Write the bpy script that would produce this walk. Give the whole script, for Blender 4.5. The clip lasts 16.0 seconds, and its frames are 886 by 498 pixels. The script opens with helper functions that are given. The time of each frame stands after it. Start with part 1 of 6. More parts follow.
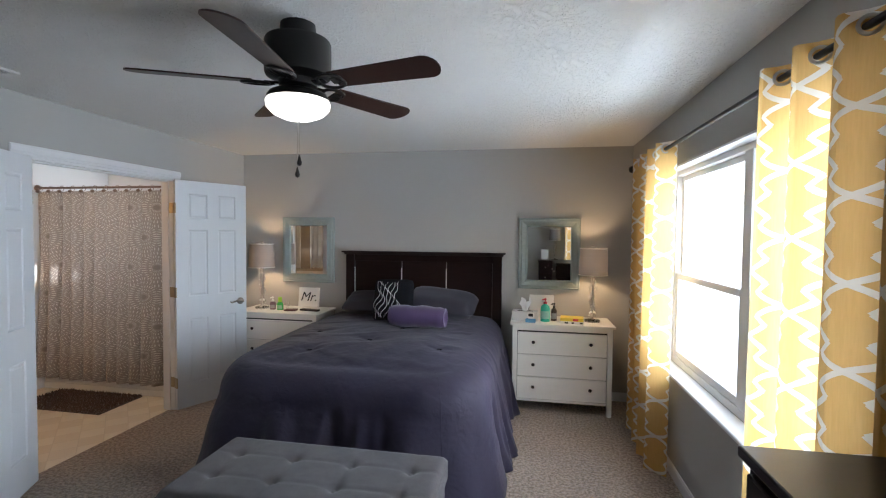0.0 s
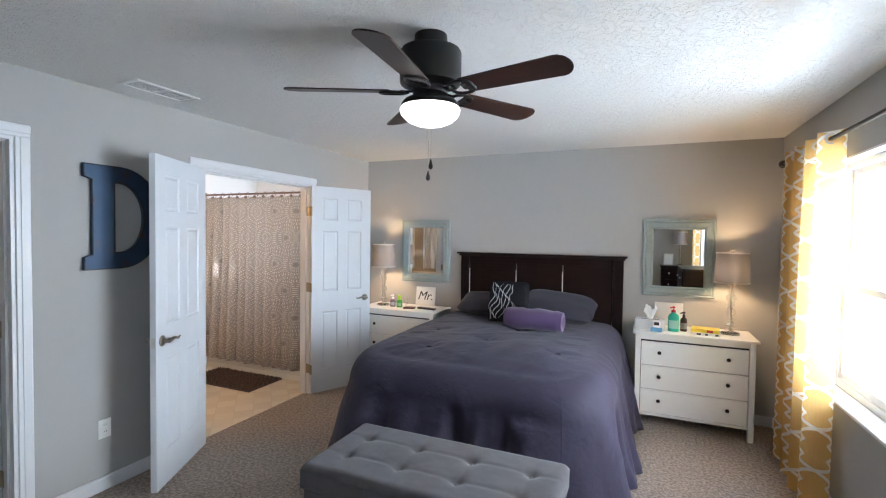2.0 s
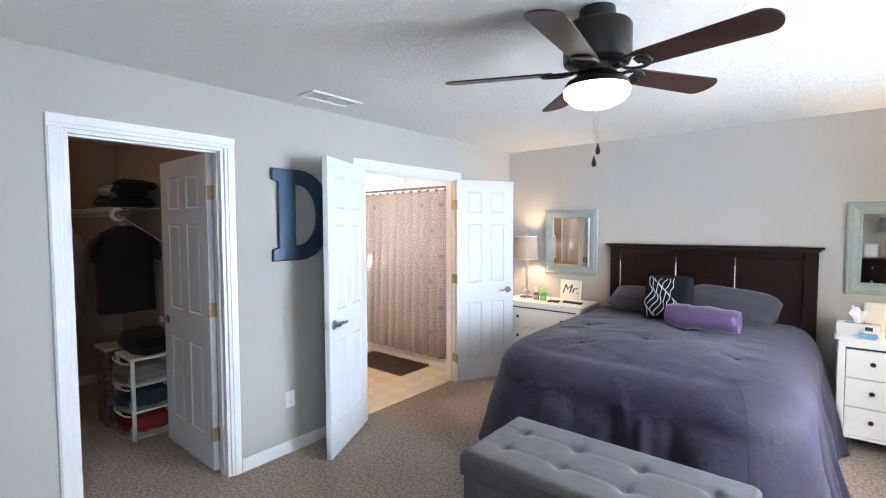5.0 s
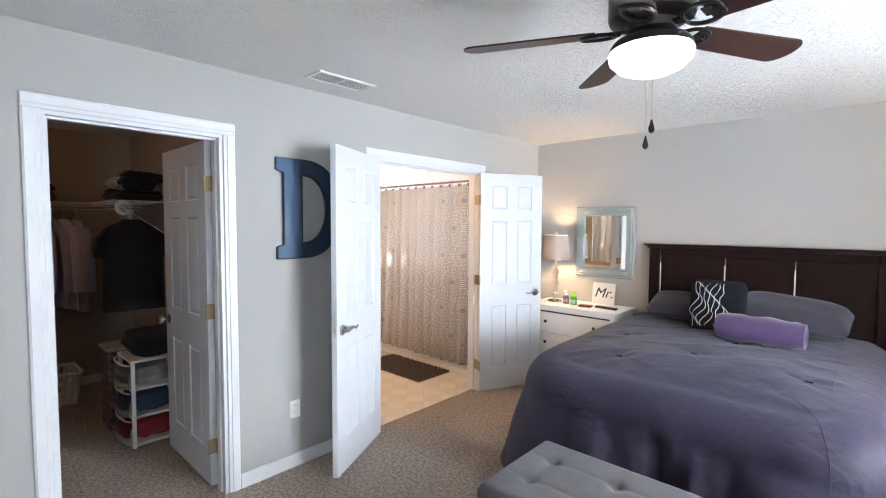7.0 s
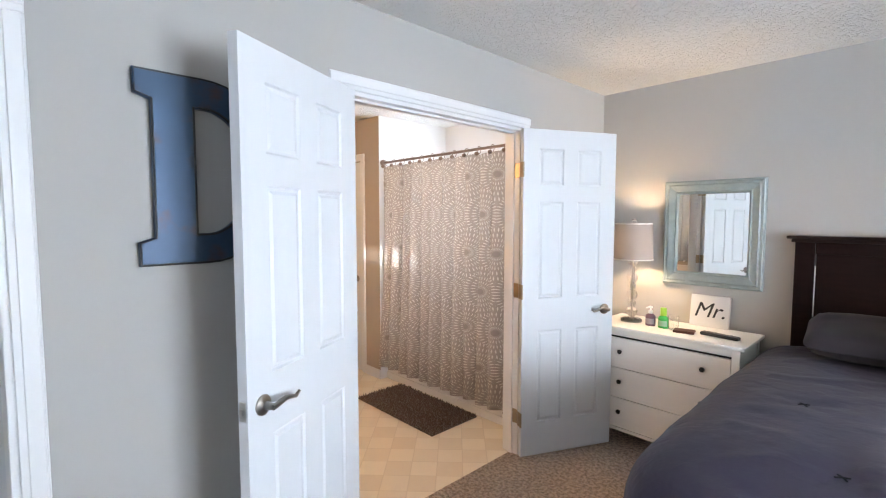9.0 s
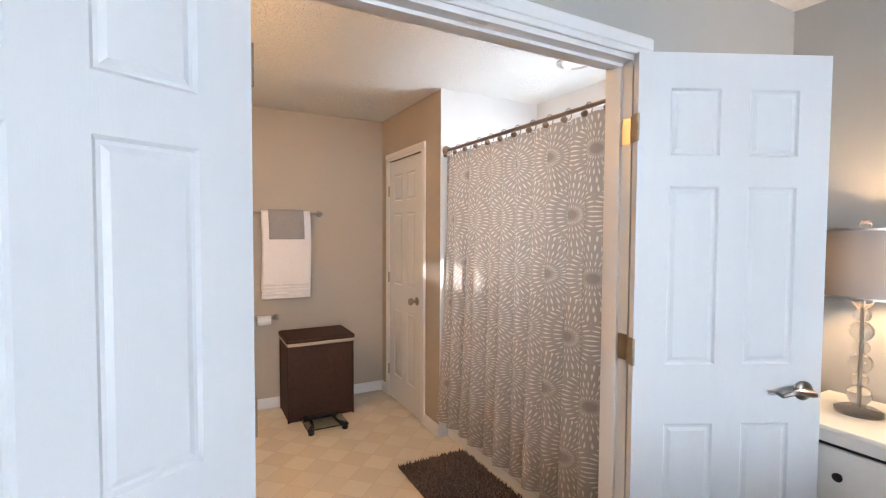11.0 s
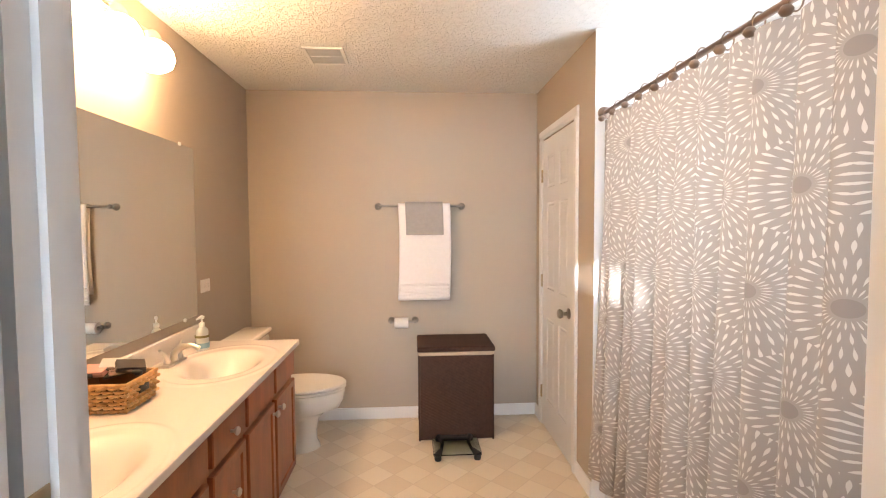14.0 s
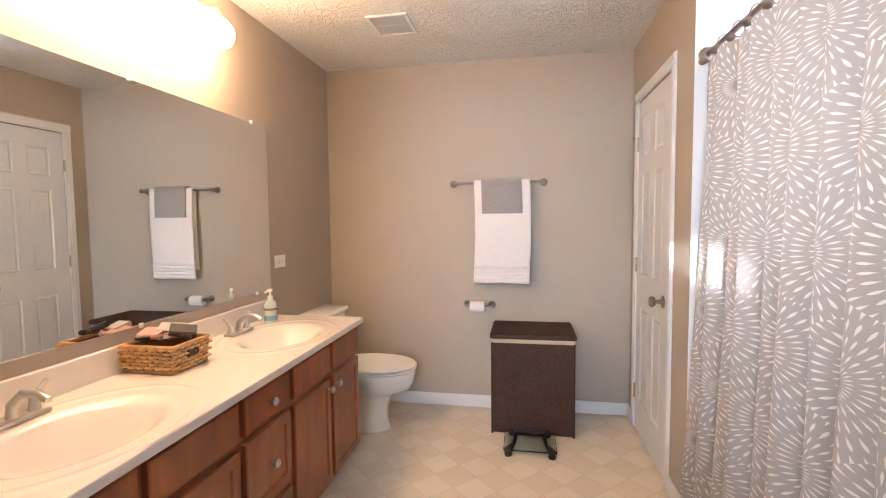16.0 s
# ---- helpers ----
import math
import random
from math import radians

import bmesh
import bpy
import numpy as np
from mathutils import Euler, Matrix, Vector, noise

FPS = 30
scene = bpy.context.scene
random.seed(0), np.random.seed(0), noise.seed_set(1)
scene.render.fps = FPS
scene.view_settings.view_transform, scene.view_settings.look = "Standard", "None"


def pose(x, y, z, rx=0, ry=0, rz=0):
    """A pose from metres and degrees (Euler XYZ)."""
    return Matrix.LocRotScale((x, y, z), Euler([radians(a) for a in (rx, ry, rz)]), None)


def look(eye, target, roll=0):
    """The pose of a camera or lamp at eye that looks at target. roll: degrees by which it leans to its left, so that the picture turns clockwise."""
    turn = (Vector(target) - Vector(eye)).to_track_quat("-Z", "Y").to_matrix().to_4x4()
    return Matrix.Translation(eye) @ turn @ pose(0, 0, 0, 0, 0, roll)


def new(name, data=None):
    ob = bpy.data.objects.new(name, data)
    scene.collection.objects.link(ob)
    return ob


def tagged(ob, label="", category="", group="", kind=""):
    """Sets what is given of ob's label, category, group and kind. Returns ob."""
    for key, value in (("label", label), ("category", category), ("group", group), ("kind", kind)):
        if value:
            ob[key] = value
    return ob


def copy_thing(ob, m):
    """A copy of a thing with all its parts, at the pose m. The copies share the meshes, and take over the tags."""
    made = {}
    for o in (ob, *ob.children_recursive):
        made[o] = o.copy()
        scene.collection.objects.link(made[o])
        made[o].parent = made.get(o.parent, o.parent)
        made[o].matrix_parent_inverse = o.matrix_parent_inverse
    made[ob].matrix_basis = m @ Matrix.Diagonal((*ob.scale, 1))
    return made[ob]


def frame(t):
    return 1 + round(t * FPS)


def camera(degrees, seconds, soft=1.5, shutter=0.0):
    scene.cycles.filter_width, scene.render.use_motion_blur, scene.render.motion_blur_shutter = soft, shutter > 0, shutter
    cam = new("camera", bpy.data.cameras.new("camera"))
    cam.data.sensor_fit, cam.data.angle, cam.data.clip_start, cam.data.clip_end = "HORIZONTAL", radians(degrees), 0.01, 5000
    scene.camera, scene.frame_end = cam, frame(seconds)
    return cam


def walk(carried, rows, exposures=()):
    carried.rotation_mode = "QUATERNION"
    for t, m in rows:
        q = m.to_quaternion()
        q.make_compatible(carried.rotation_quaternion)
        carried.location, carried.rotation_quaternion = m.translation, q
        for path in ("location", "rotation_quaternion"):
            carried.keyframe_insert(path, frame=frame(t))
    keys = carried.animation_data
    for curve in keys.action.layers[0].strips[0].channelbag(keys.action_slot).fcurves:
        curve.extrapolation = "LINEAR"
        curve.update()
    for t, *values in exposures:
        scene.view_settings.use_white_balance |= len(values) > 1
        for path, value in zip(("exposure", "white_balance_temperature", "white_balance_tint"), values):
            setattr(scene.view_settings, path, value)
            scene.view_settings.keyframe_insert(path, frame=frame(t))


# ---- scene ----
cam = camera(87.8, 16.0, soft=1.15)
PATH = [
    (0, (0.047, -0.281, 1.588), (-0.309, 1.686, 1.52), 0.5),
    (0.5, (0.024, -0.289, 1.581), (-0.439, 1.656, 1.517), 0.5),
    (1, (-0.012, -0.297, 1.589), (-0.581, 1.62, 1.526), 0.5),
    (1.5, (-0.029, -0.315, 1.579), (-0.705, 1.567, 1.52), 0.5),
    (2, (-0.024, -0.32, 1.58), (-0.821, 1.513, 1.518), 0.8),
    (2.5, (-0.044, -0.337, 1.577), (-0.949, 1.445, 1.514), 1.0),
    (3, (-0.049, -0.339, 1.574), (-1.063, 1.383, 1.504), 0.9),
    (3.5, (-0.059, -0.339, 1.577), (-1.162, 1.327, 1.495), 0.6),
    (4, (-0.07, -0.336, 1.569), (-1.252, 1.275, 1.482), 0.3),
    (4.5, (-0.083, -0.34, 1.573), (-1.329, 1.222, 1.476), 0.2),
    (4.7, (-0.115, -0.35, 1.574), (-1.374, 1.202, 1.476), 0.0),
    (7, (-0.33, -0.081, 1.562), (-1.69, 1.382, 1.456), 0.3),
    (7.5, (-0.522, 0.138, 1.538), (-1.897, 1.587, 1.424), 0.0),
    (8, (-0.769, 0.387, 1.517), (-2.157, 1.822, 1.394), -0.1),
    (8.2, (-0.881, 0.498, 1.521), (-2.269, 1.931, 1.389), -0.1),
    (10.3, (-1.738, 1.695, 1.452), (-3.395, 2.81, 1.354), 0.1),
    (10.5, (-1.802, 1.774, 1.458), (-3.492, 2.84, 1.364), 0.1),
    (11, (-1.918, 1.961, 1.448), (-3.676, 2.912, 1.37), 0.3),
    (11.5, (-2.033, 2.112, 1.448), (-3.855, 2.933, 1.376), 0.4),
    (12, (-2.164, 2.218, 1.446), (-4.043, 2.899, 1.373), 0.7),
    (12.5, (-2.273, 2.329, 1.445), (-4.198, 2.868, 1.37), 0.7),
    (13, (-2.327, 2.403, 1.459), (-4.28, 2.822, 1.371), 0.4),
    (13.5, (-2.377, 2.464, 1.433), (-4.353, 2.761, 1.348), -0.2),
    (14, (-2.419, 2.537, 1.424), (-4.413, 2.662, 1.333), -0.3),
    (14.5, (-2.467, 2.608, 1.409), (-4.464, 2.551, 1.31), -0.3),
    (15, (-2.529, 2.663, 1.398), (-4.515, 2.463, 1.278), -0.3),
    (15.5, (-2.581, 2.709, 1.36), (-4.556, 2.423, 1.233), -0.4),
    (16, (-2.622, 2.765, 1.336), (-4.587, 2.415, 1.21), -0.6),
]
walk(cam, [(t, look(eye, target, roll)) for t, eye, target, roll in PATH],
     [(0, -1.16, 6300, 10), (1.5, -0.74, 6250, 10), (3.0, -0.06, 6200, 10), (4.5, 0.14, 6200, 11), (7.0, 0.16, 6400, 12), (8.2, 0.08, 6400, 12),
      (10.3, -0.25, 6350, 12), (11.0, -0.28, 6400, 12), (11.5, -0.28, 6600, 12), (12.0, -0.2, 6850, 12), (12.6, -0.02, 7100, 12), (13.5, 0.18, 6950, 11), (14.0, 0.3, 6450, 11), (15.0, 0.25, 5850, 11), (16.0, 0.26, 5700, 11)])

# ---- plan, in metres ----
CEIL = 2.42
XW, XE, YN, YS = -3.0, 1.02, 4.3, -1.6          # bedroom
WT = 0.115                                      # inner wall thickness
AWIN = (-4.47, -3.53, 1.13, 1.87)                # small window above the tub
BXW, BYS, BYN = -5.84, 1.345, 3.46              # bathroom
TUBX0, TUBX1 = -4.72, -3.2                      # tub alcove
CYS, CYN = -0.9, 1.2                            # closet
CLO = (0.209, 0.979, 2.055)                     # closet opening in the west wall
BAT = (2.040, 3.288, 2.045)                     # bathroom opening in the west wall
WIN = (1.25, 3.30, 0.68, 2.05)                  # wide window in the east wall
WIN2 = (-1.42, -0.60, 0.68, 2.05)               # single window near the corner

# ---- world and lights ----
world = bpy.data.worlds.new("sky")
world.use_nodes = True
scene.world = world
wn = world.node_tree
sky = wn.nodes.new("ShaderNodeTexSky")
sky.sky_type, sky.sun_disc = "NISHITA", False
SUN_DIR = Vector((-0.13, 0.88, -0.45)).normalized()
sky.sun_elevation = math.asin(-SUN_DIR.z)
sky.sun_rotation = math.atan2(-SUN_DIR.x, -SUN_DIR.y)
wn.links.new(sky.outputs[0], wn.nodes["Background"].inputs[0])
wn.nodes["Background"].inputs[1].default_value = 0.12


def lamp(name, kind, m, power, color, **opts):
    d = bpy.data.lights.new(name, kind)
    d.energy, d.color = power, color
    for k, v in opts.items():
        if k == "size":
            d.size = v
        elif k == "size_y":
            d.shape, d.size_y = "RECTANGLE", v
        elif k == "radius":
            d.shadow_soft_size = v
        elif k == "angle":
            d.angle = v
    ob = new(name, d)
    ob.matrix_world = m
    return ob


lamp("sun", "SUN", look((0, 0, 0), SUN_DIR), 4.0, (1, 0.95, 0.86), angle=radians(0.6))
lamp("window_daylight", "AREA", look((1.36, 2.45, 1.24), (-1.5, 2.45, 1.18)), 780, (0.745, 0.865, 1.0), size=3.0, size_y=2.4)
lamp("window_2_daylight", "AREA", look((1.25, -0.99, 1.36), (0, -0.99, 1.36)), 40, (0.745, 0.865, 1.0), size=0.74, size_y=1.34)
lamp("bulb_bedside_west", "POINT", pose(-2.65, 4.08, 1.33), 24, (1, 0.68, 0.38), radius=0.03)
lamp("bulb_bedside_east", "POINT", pose(0.65, 4.08, 1.33), 24, (1, 0.68, 0.38), radius=0.03)
# added spot, aimed through window and doorway to put a glint on the shower curtain
glint = lamp("added_glint_spot", "SPOT", look((8.0, 1.0, 1.08), (-4.53, 3.45, 1.15)), 24000, (1, 0.98, 0.95), radius=0.02)
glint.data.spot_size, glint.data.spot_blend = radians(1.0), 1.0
lamp("bulb_closet", "POINT", pose(-4.3, -0.1, 2.25), 3.4, (1, 0.50, 0.23), radius=0.05)
lamp("alcove_window_daylight", "AREA", look((-4.0, YN + 0.005, 1.50), (-4.0, 3.4, 1.95)), 27, (0.86, 0.93, 1.0), size=0.9, size_y=0.7)


# ---- materials ----
def nodes_of(name):
    m = bpy.data.materials.new(name)
    m.use_nodes = True
    return m, m.node_tree, m.node_tree.nodes["Principled BSDF"]


def mat(name, color, rough=0.5, metal=0.0, var=0.06, scale=6.0, bump=0.0, bscale=80.0, grain=0.0, spec=0.5, sheen=0.0,
        transmission=0.0, emit=0.0, coat=0.0, stretch=(1, 1, 1), dist=0.002, rvar=0.0):
    m, nt, b = nodes_of(name)
    N, L = nt.nodes, nt.links
    tc = N.new("ShaderNodeTexCoord")
    mp = N.new("ShaderNodeMapping")
    mp.inputs["Scale"].default_value = stretch
    L.new(tc.outputs["Object"], mp.inputs[0])
    n1 = N.new("ShaderNodeTexNoise")
    n1.inputs["Scale"].default_value, n1.inputs["Detail"].default_value = scale, 4
    L.new(mp.outputs[0], n1.inputs["Vector"])
    n2 = N.new("ShaderNodeTexNoise")
    n2.inputs["Scale"].default_value, n2.inputs["Detail"].default_value = bscale, 3
    L.new(mp.outputs[0], n2.inputs["Vector"])
    mx = N.new("ShaderNodeMix")
    mx.data_type = "RGBA"
    mx.inputs[6].default_value = (*[c * (1 - var) for c in color], 1)
    mx.inputs[7].default_value = (*[min(1, c * (1 + var)) for c in color], 1)
    if grain:
        ad = N.new("ShaderNodeMix")
        ad.inputs[0].default_value = grain
        L.new(n1.outputs[0], ad.inputs[2])
        L.new(n2.outputs[0], ad.inputs[3])
        mr = N.new("ShaderNodeMapRange")
        mr.inputs[1].default_value, mr.inputs[2].default_value = 0.3, 0.7
        L.new(ad.outputs[0], mr.inputs[0])
        L.new(mr.outputs[0], mx.inputs[0])
    else:
        L.new(n1.outputs[0], mx.inputs[0])
    L.new(mx.outputs[2], b.inputs["Base Color"])
    b.inputs["Roughness"].default_value = rough
    if rvar:
        rr = N.new("ShaderNodeMapRange")
        rr.inputs[3].default_value, rr.inputs[4].default_value = max(0, rough - rvar), min(1, rough + rvar)
        L.new(n1.outputs[0], rr.inputs[0])
        L.new(rr.outputs[0], b.inputs["Roughness"])
    b.inputs["Metallic"].default_value = metal
    b.inputs["Specular IOR Level"].default_value = spec
    b.inputs["Transmission Weight"].default_value = transmission
    b.inputs["Coat Weight"].default_value = coat
    if sheen:
        b.inputs["Sheen Weight"].default_value = sheen
        b.inputs["Sheen Roughness"].default_value = 0.4
    if emit:
        b.inputs["Emission Color"].default_value = (*color, 1)
        b.inputs["Emission Strength"].default_value = emit
    if bump:
        bp = N.new("ShaderNodeBump")
        bp.inputs["Strength"].default_value, bp.inputs["Distance"].default_value = bump, dist
        L.new(n2.outputs[0], bp.inputs["Height"])
        L.new(bp.outputs[0], b.inputs["Normal"])
    return m


class Nodes:
    """Short arithmetic on shader sockets."""

    def __init__(self, nt):
        self.nt = nt

    def op(self, what, *args):
        n = self.nt.nodes.new("ShaderNodeMath")
        n.operation = what
        for i, a in enumerate(args):
            if isinstance(a, (int, float)):
                n.inputs[i].default_value = a
            else:
                self.nt.links.new(a, n.inputs[i])
        return n.outputs[0]

    def uv(self):
        tc = self.nt.nodes.new("ShaderNodeTexCoord")
        s = self.nt.nodes.new("ShaderNodeSeparateXYZ")
        self.nt.links.new(tc.outputs["UV"], s.inputs[0])
        return s.outputs[0], s.outputs[1]

    def mix(self, f, a, b):
        n = self.nt.nodes.new("ShaderNodeMix")
        n.data_type = "RGBA"
        for i, v in ((0, f), (6, a), (7, b)):
            if isinstance(v, (int, float)):
                n.inputs[i].default_value = v
            elif isinstance(v, tuple):
                n.inputs[i].default_value = (*v, 1)
            else:
                self.nt.links.new(v, n.inputs[i])
        return n.outputs[2]


def cloth(name, rough=0.8, translucent=0.35):
    """A woven sheet that lets some light through; returns material, tree, math and a socket list for its colour."""
    m, nt, b = nodes_of(name)
    b.inputs["Roughness"].default_value = rough
    b.inputs["Specular IOR Level"].default_value = 0.25
    tr = nt.nodes.new("ShaderNodeBsdfTranslucent")
    mx = nt.nodes.new("ShaderNodeMixShader")
    mx.inputs[0].default_value = translucent
    nt.links.new(b.outputs[0], mx.inputs[1])
    nt.links.new(tr.outputs[0], mx.inputs[2])
    nt.links.new(mx.outputs[0], nt.nodes["Material Output"].inputs[0])
    return m, nt, Nodes(nt), (b.inputs["Base Color"], tr.inputs[0])


def trellis_cloth():
    m, nt, k, cols = cloth("yellow_trellis_cloth", 0.85, 0.58)
    u, v = k.uv()
    u, v = k.op("DIVIDE", u, 0.25), k.op("DIVIDE", v, 0.24)

    # quatrefoil cells: bowed sides that cross at the cell's tips, with a stepped notch in the middle of each side
    a = k.op("ABSOLUTE", k.op("SUBTRACT", k.op("FRACT", u), 0.5))
    b = k.op("ABSOLUTE", k.op("SUBTRACT", k.op("FRACT", v), 0.5))
    side = k.op("SUBTRACT", a, b)
    away = k.op("ABSOLUTE", side)
    bow = k.op("MULTIPLY", k.op("SIGN", side), k.op("MULTIPLY", -0.125, k.op("COSINE", k.op("MULTIPLY", away, math.pi))))
    diag = k.op("SUBTRACT", k.op("ADD", a, b), 0.5)
    arcs = k.op("LESS_THAN", k.op("ABSOLUTE", k.op("SUBTRACT", diag, bow)), 0.055)
    riser = k.op("MULTIPLY", k.op("LESS_THAN", away, 0.045), k.op("LESS_THAN", k.op("ABSOLUTE", diag), 0.16))
    line = k.op("MAXIMUM", arcs, riser)
    n = nt.nodes.new("ShaderNodeTexNoise")
    n.inputs["Scale"].default_value = 30
    gold = k.mix(n.outputs[0], (0.62, 0.385, 0.125), (0.74, 0.49, 0.20))
    c = k.mix(line, gold, (0.84, 0.81, 0.74))
    for s in cols:
        nt.links.new(c, s)
    return m


def burst_cloth():
    m, nt, k, cols = cloth("starburst_shower_cloth", 0.5, 0.24)
    u, v = k.uv()
    pu, pv = 0.36, 0.56

    def cell(du, dv):
        a = k.op("MULTIPLY", k.op("SUBTRACT", k.op("FRACT", k.op("ADD", k.op("DIVIDE", u, pu), du)), 0.5), pu)
        b = k.op("MULTIPLY", k.op("SUBTRACT", k.op("FRACT", k.op("ADD", k.op("DIVIDE", v, pv), dv)), 0.5), pv)
        r = k.op("SQRT", k.op("ADD", k.op("POWER", a, 2), k.op("POWER", b, 2)))
        return r, k.op("ARCTAN2", b, a)

    r1, a1 = cell(0, 0)
    r2, a2 = cell(0.5, 0.5)
    near = k.op("LESS_THAN", r1, r2)
    r = k.op("MINIMUM", r1, r2)
    ang = k.op("ADD", k.op("MULTIPLY", near, a1), k.op("MULTIPLY", k.op("SUBTRACT", 1, near), a2))
    # rings of drops that lengthen outwards; every second ring is turned by half a drop
    ring = k.op("MULTIPLY", k.op("POWER", k.op("MAXIMUM", k.op("SUBTRACT", r, 0.026), 0.0), 0.82), 22.0)
    rid = k.op("FLOOR", ring)
    rf = k.op("FRACT", ring)
    count = k.op("ADD", 30.0, k.op("MULTIPLY", k.op("FLOOR", k.op("DIVIDE", rid, 2.0)), 11.0))
    af = k.op("FRACT", k.op("ADD", k.op("MULTIPLY", k.op("DIVIDE", ang, 2 * math.pi), count), k.op("MULTIPLY", rid, 0.5)))
    wide = k.op("ABSOLUTE", k.op("SUBTRACT", af, 0.5))
    body = k.op("MAXIMUM", k.op("SUBTRACT", k.op("MULTIPLY", rf, 1.12), 0.06), 0.0)
    limit = k.op("MULTIPLY", k.op("SINE", k.op("MULTIPLY", k.op("POWER", k.op("MINIMUM", body, 1.0), 1.4), math.pi)), 0.16)
    drop = k.op("MULTIPLY", k.op("LESS_THAN", wide, limit), k.op("MULTIPLY", k.op("GREATER_THAN", r, 0.027), k.op("LESS_THAN", r, 0.205)))
    disc = k.op("LESS_THAN", r, 0.021)
    n = nt.nodes.new("ShaderNodeTexNoise")
    n.inputs["Scale"].default_value = 3
    ground = k.mix(n.outputs[0], (0.350, 0.312, 0.285), (0.410, 0.370, 0.340))
    c = k.mix(drop, ground, (0.70, 0.665, 0.62))
    c = k.mix(disc, c, (0.30, 0.265, 0.24))
    for s in cols:
        nt.links.new(c, s)
    return m


def ceiling_plaster():
    """Stomped plaster: fans of short raised strokes, broken up by noise."""
    m, nt, b = nodes_of("stomped_ceiling_plaster")
    N, L, k = nt.nodes, nt.links, Nodes(nt)
    tc = N.new("ShaderNodeTexCoord")
    warp = N.new("ShaderNodeTexNoise")
    warp.inputs["Scale"].default_value, warp.inputs["Detail"].default_value = 22, 2
    L.new(tc.outputs["Object"], warp.inputs["Vector"])
    layers = []
    for scale, rays, off in ((6.5, 9, 0.0), (8.5, 7, 0.37), (11.0, 5, 0.71)):
        mp = N.new("ShaderNodeMapping")
        mp.inputs["Location"].default_value = (off, off * 1.7, 0)
        L.new(tc.outputs["Object"], mp.inputs[0])
        vo = N.new("ShaderNodeTexVoronoi")
        vo.voronoi_dimensions = "2D"
        vo.inputs["Scale"].default_value = scale
        L.new(mp.outputs[0], vo.inputs["Vector"])
        df = N.new("ShaderNodeVectorMath")
        df.operation = "SUBTRACT"
        L.new(mp.outputs[0], df.inputs[0])
        L.new(vo.outputs["Position"], df.inputs[1])
        sp = N.new("ShaderNodeSeparateXYZ")
        L.new(df.outputs[0], sp.inputs[0])
        ang = k.op("ARCTAN2", sp.outputs[1], sp.outputs[0])
        wob = k.op("MULTIPLY", warp.outputs[0], 9.0)
        ray = k.op("SINE", k.op("ADD", k.op("MULTIPLY", ang, float(rays)), wob))
        ray = k.op("POWER", k.op("MAXIMUM", ray, 0.0), 3.0)
        brk = N.new("ShaderNodeTexNoise")
        brk.inputs["Scale"].default_value, brk.inputs["Detail"].default_value = 34 + 9 * scale, 1
        L.new(mp.outputs[0], brk.inputs["Vector"])
        gap = k.op("MULTIPLY", k.op("MAXIMUM", k.op("SUBTRACT", brk.outputs[0], 0.47), 0.0), 6.0)
        layers.append(k.op("MULTIPLY", ray, k.op("MINIMUM", gap, 1.0)))
    h = k.op("MAXIMUM", k.op("MAXIMUM", layers[0], layers[1]), layers[2])
    fine = N.new("ShaderNodeTexNoise")
    fine.inputs["Scale"].default_value, fine.inputs["Detail"].default_value = 60, 4
    L.new(tc.outputs["Object"], fine.inputs["Vector"])
    big = N.new("ShaderNodeTexNoise")
    big.inputs["Scale"].default_value = 1.2
    L.new(tc.outputs["Object"], big.inputs["Vector"])
    h = k.op("ADD", h, k.op("MULTIPLY", fine.outputs[0], 0.35))
    L.new(k.mix(big.outputs[0], (0.77, 0.765, 0.75), (0.81, 0.805, 0.79)), b.inputs["Base Color"])
    b.inputs["Roughness"].default_value = 0.85
    bp = N.new("ShaderNodeBump")
    bp.inputs["Strength"].default_value, bp.inputs["Distance"].default_value = 0.9, 0.0065
    L.new(h, bp.inputs["Height"])
    L.new(bp.outputs[0], b.inputs["Normal"])
    return m


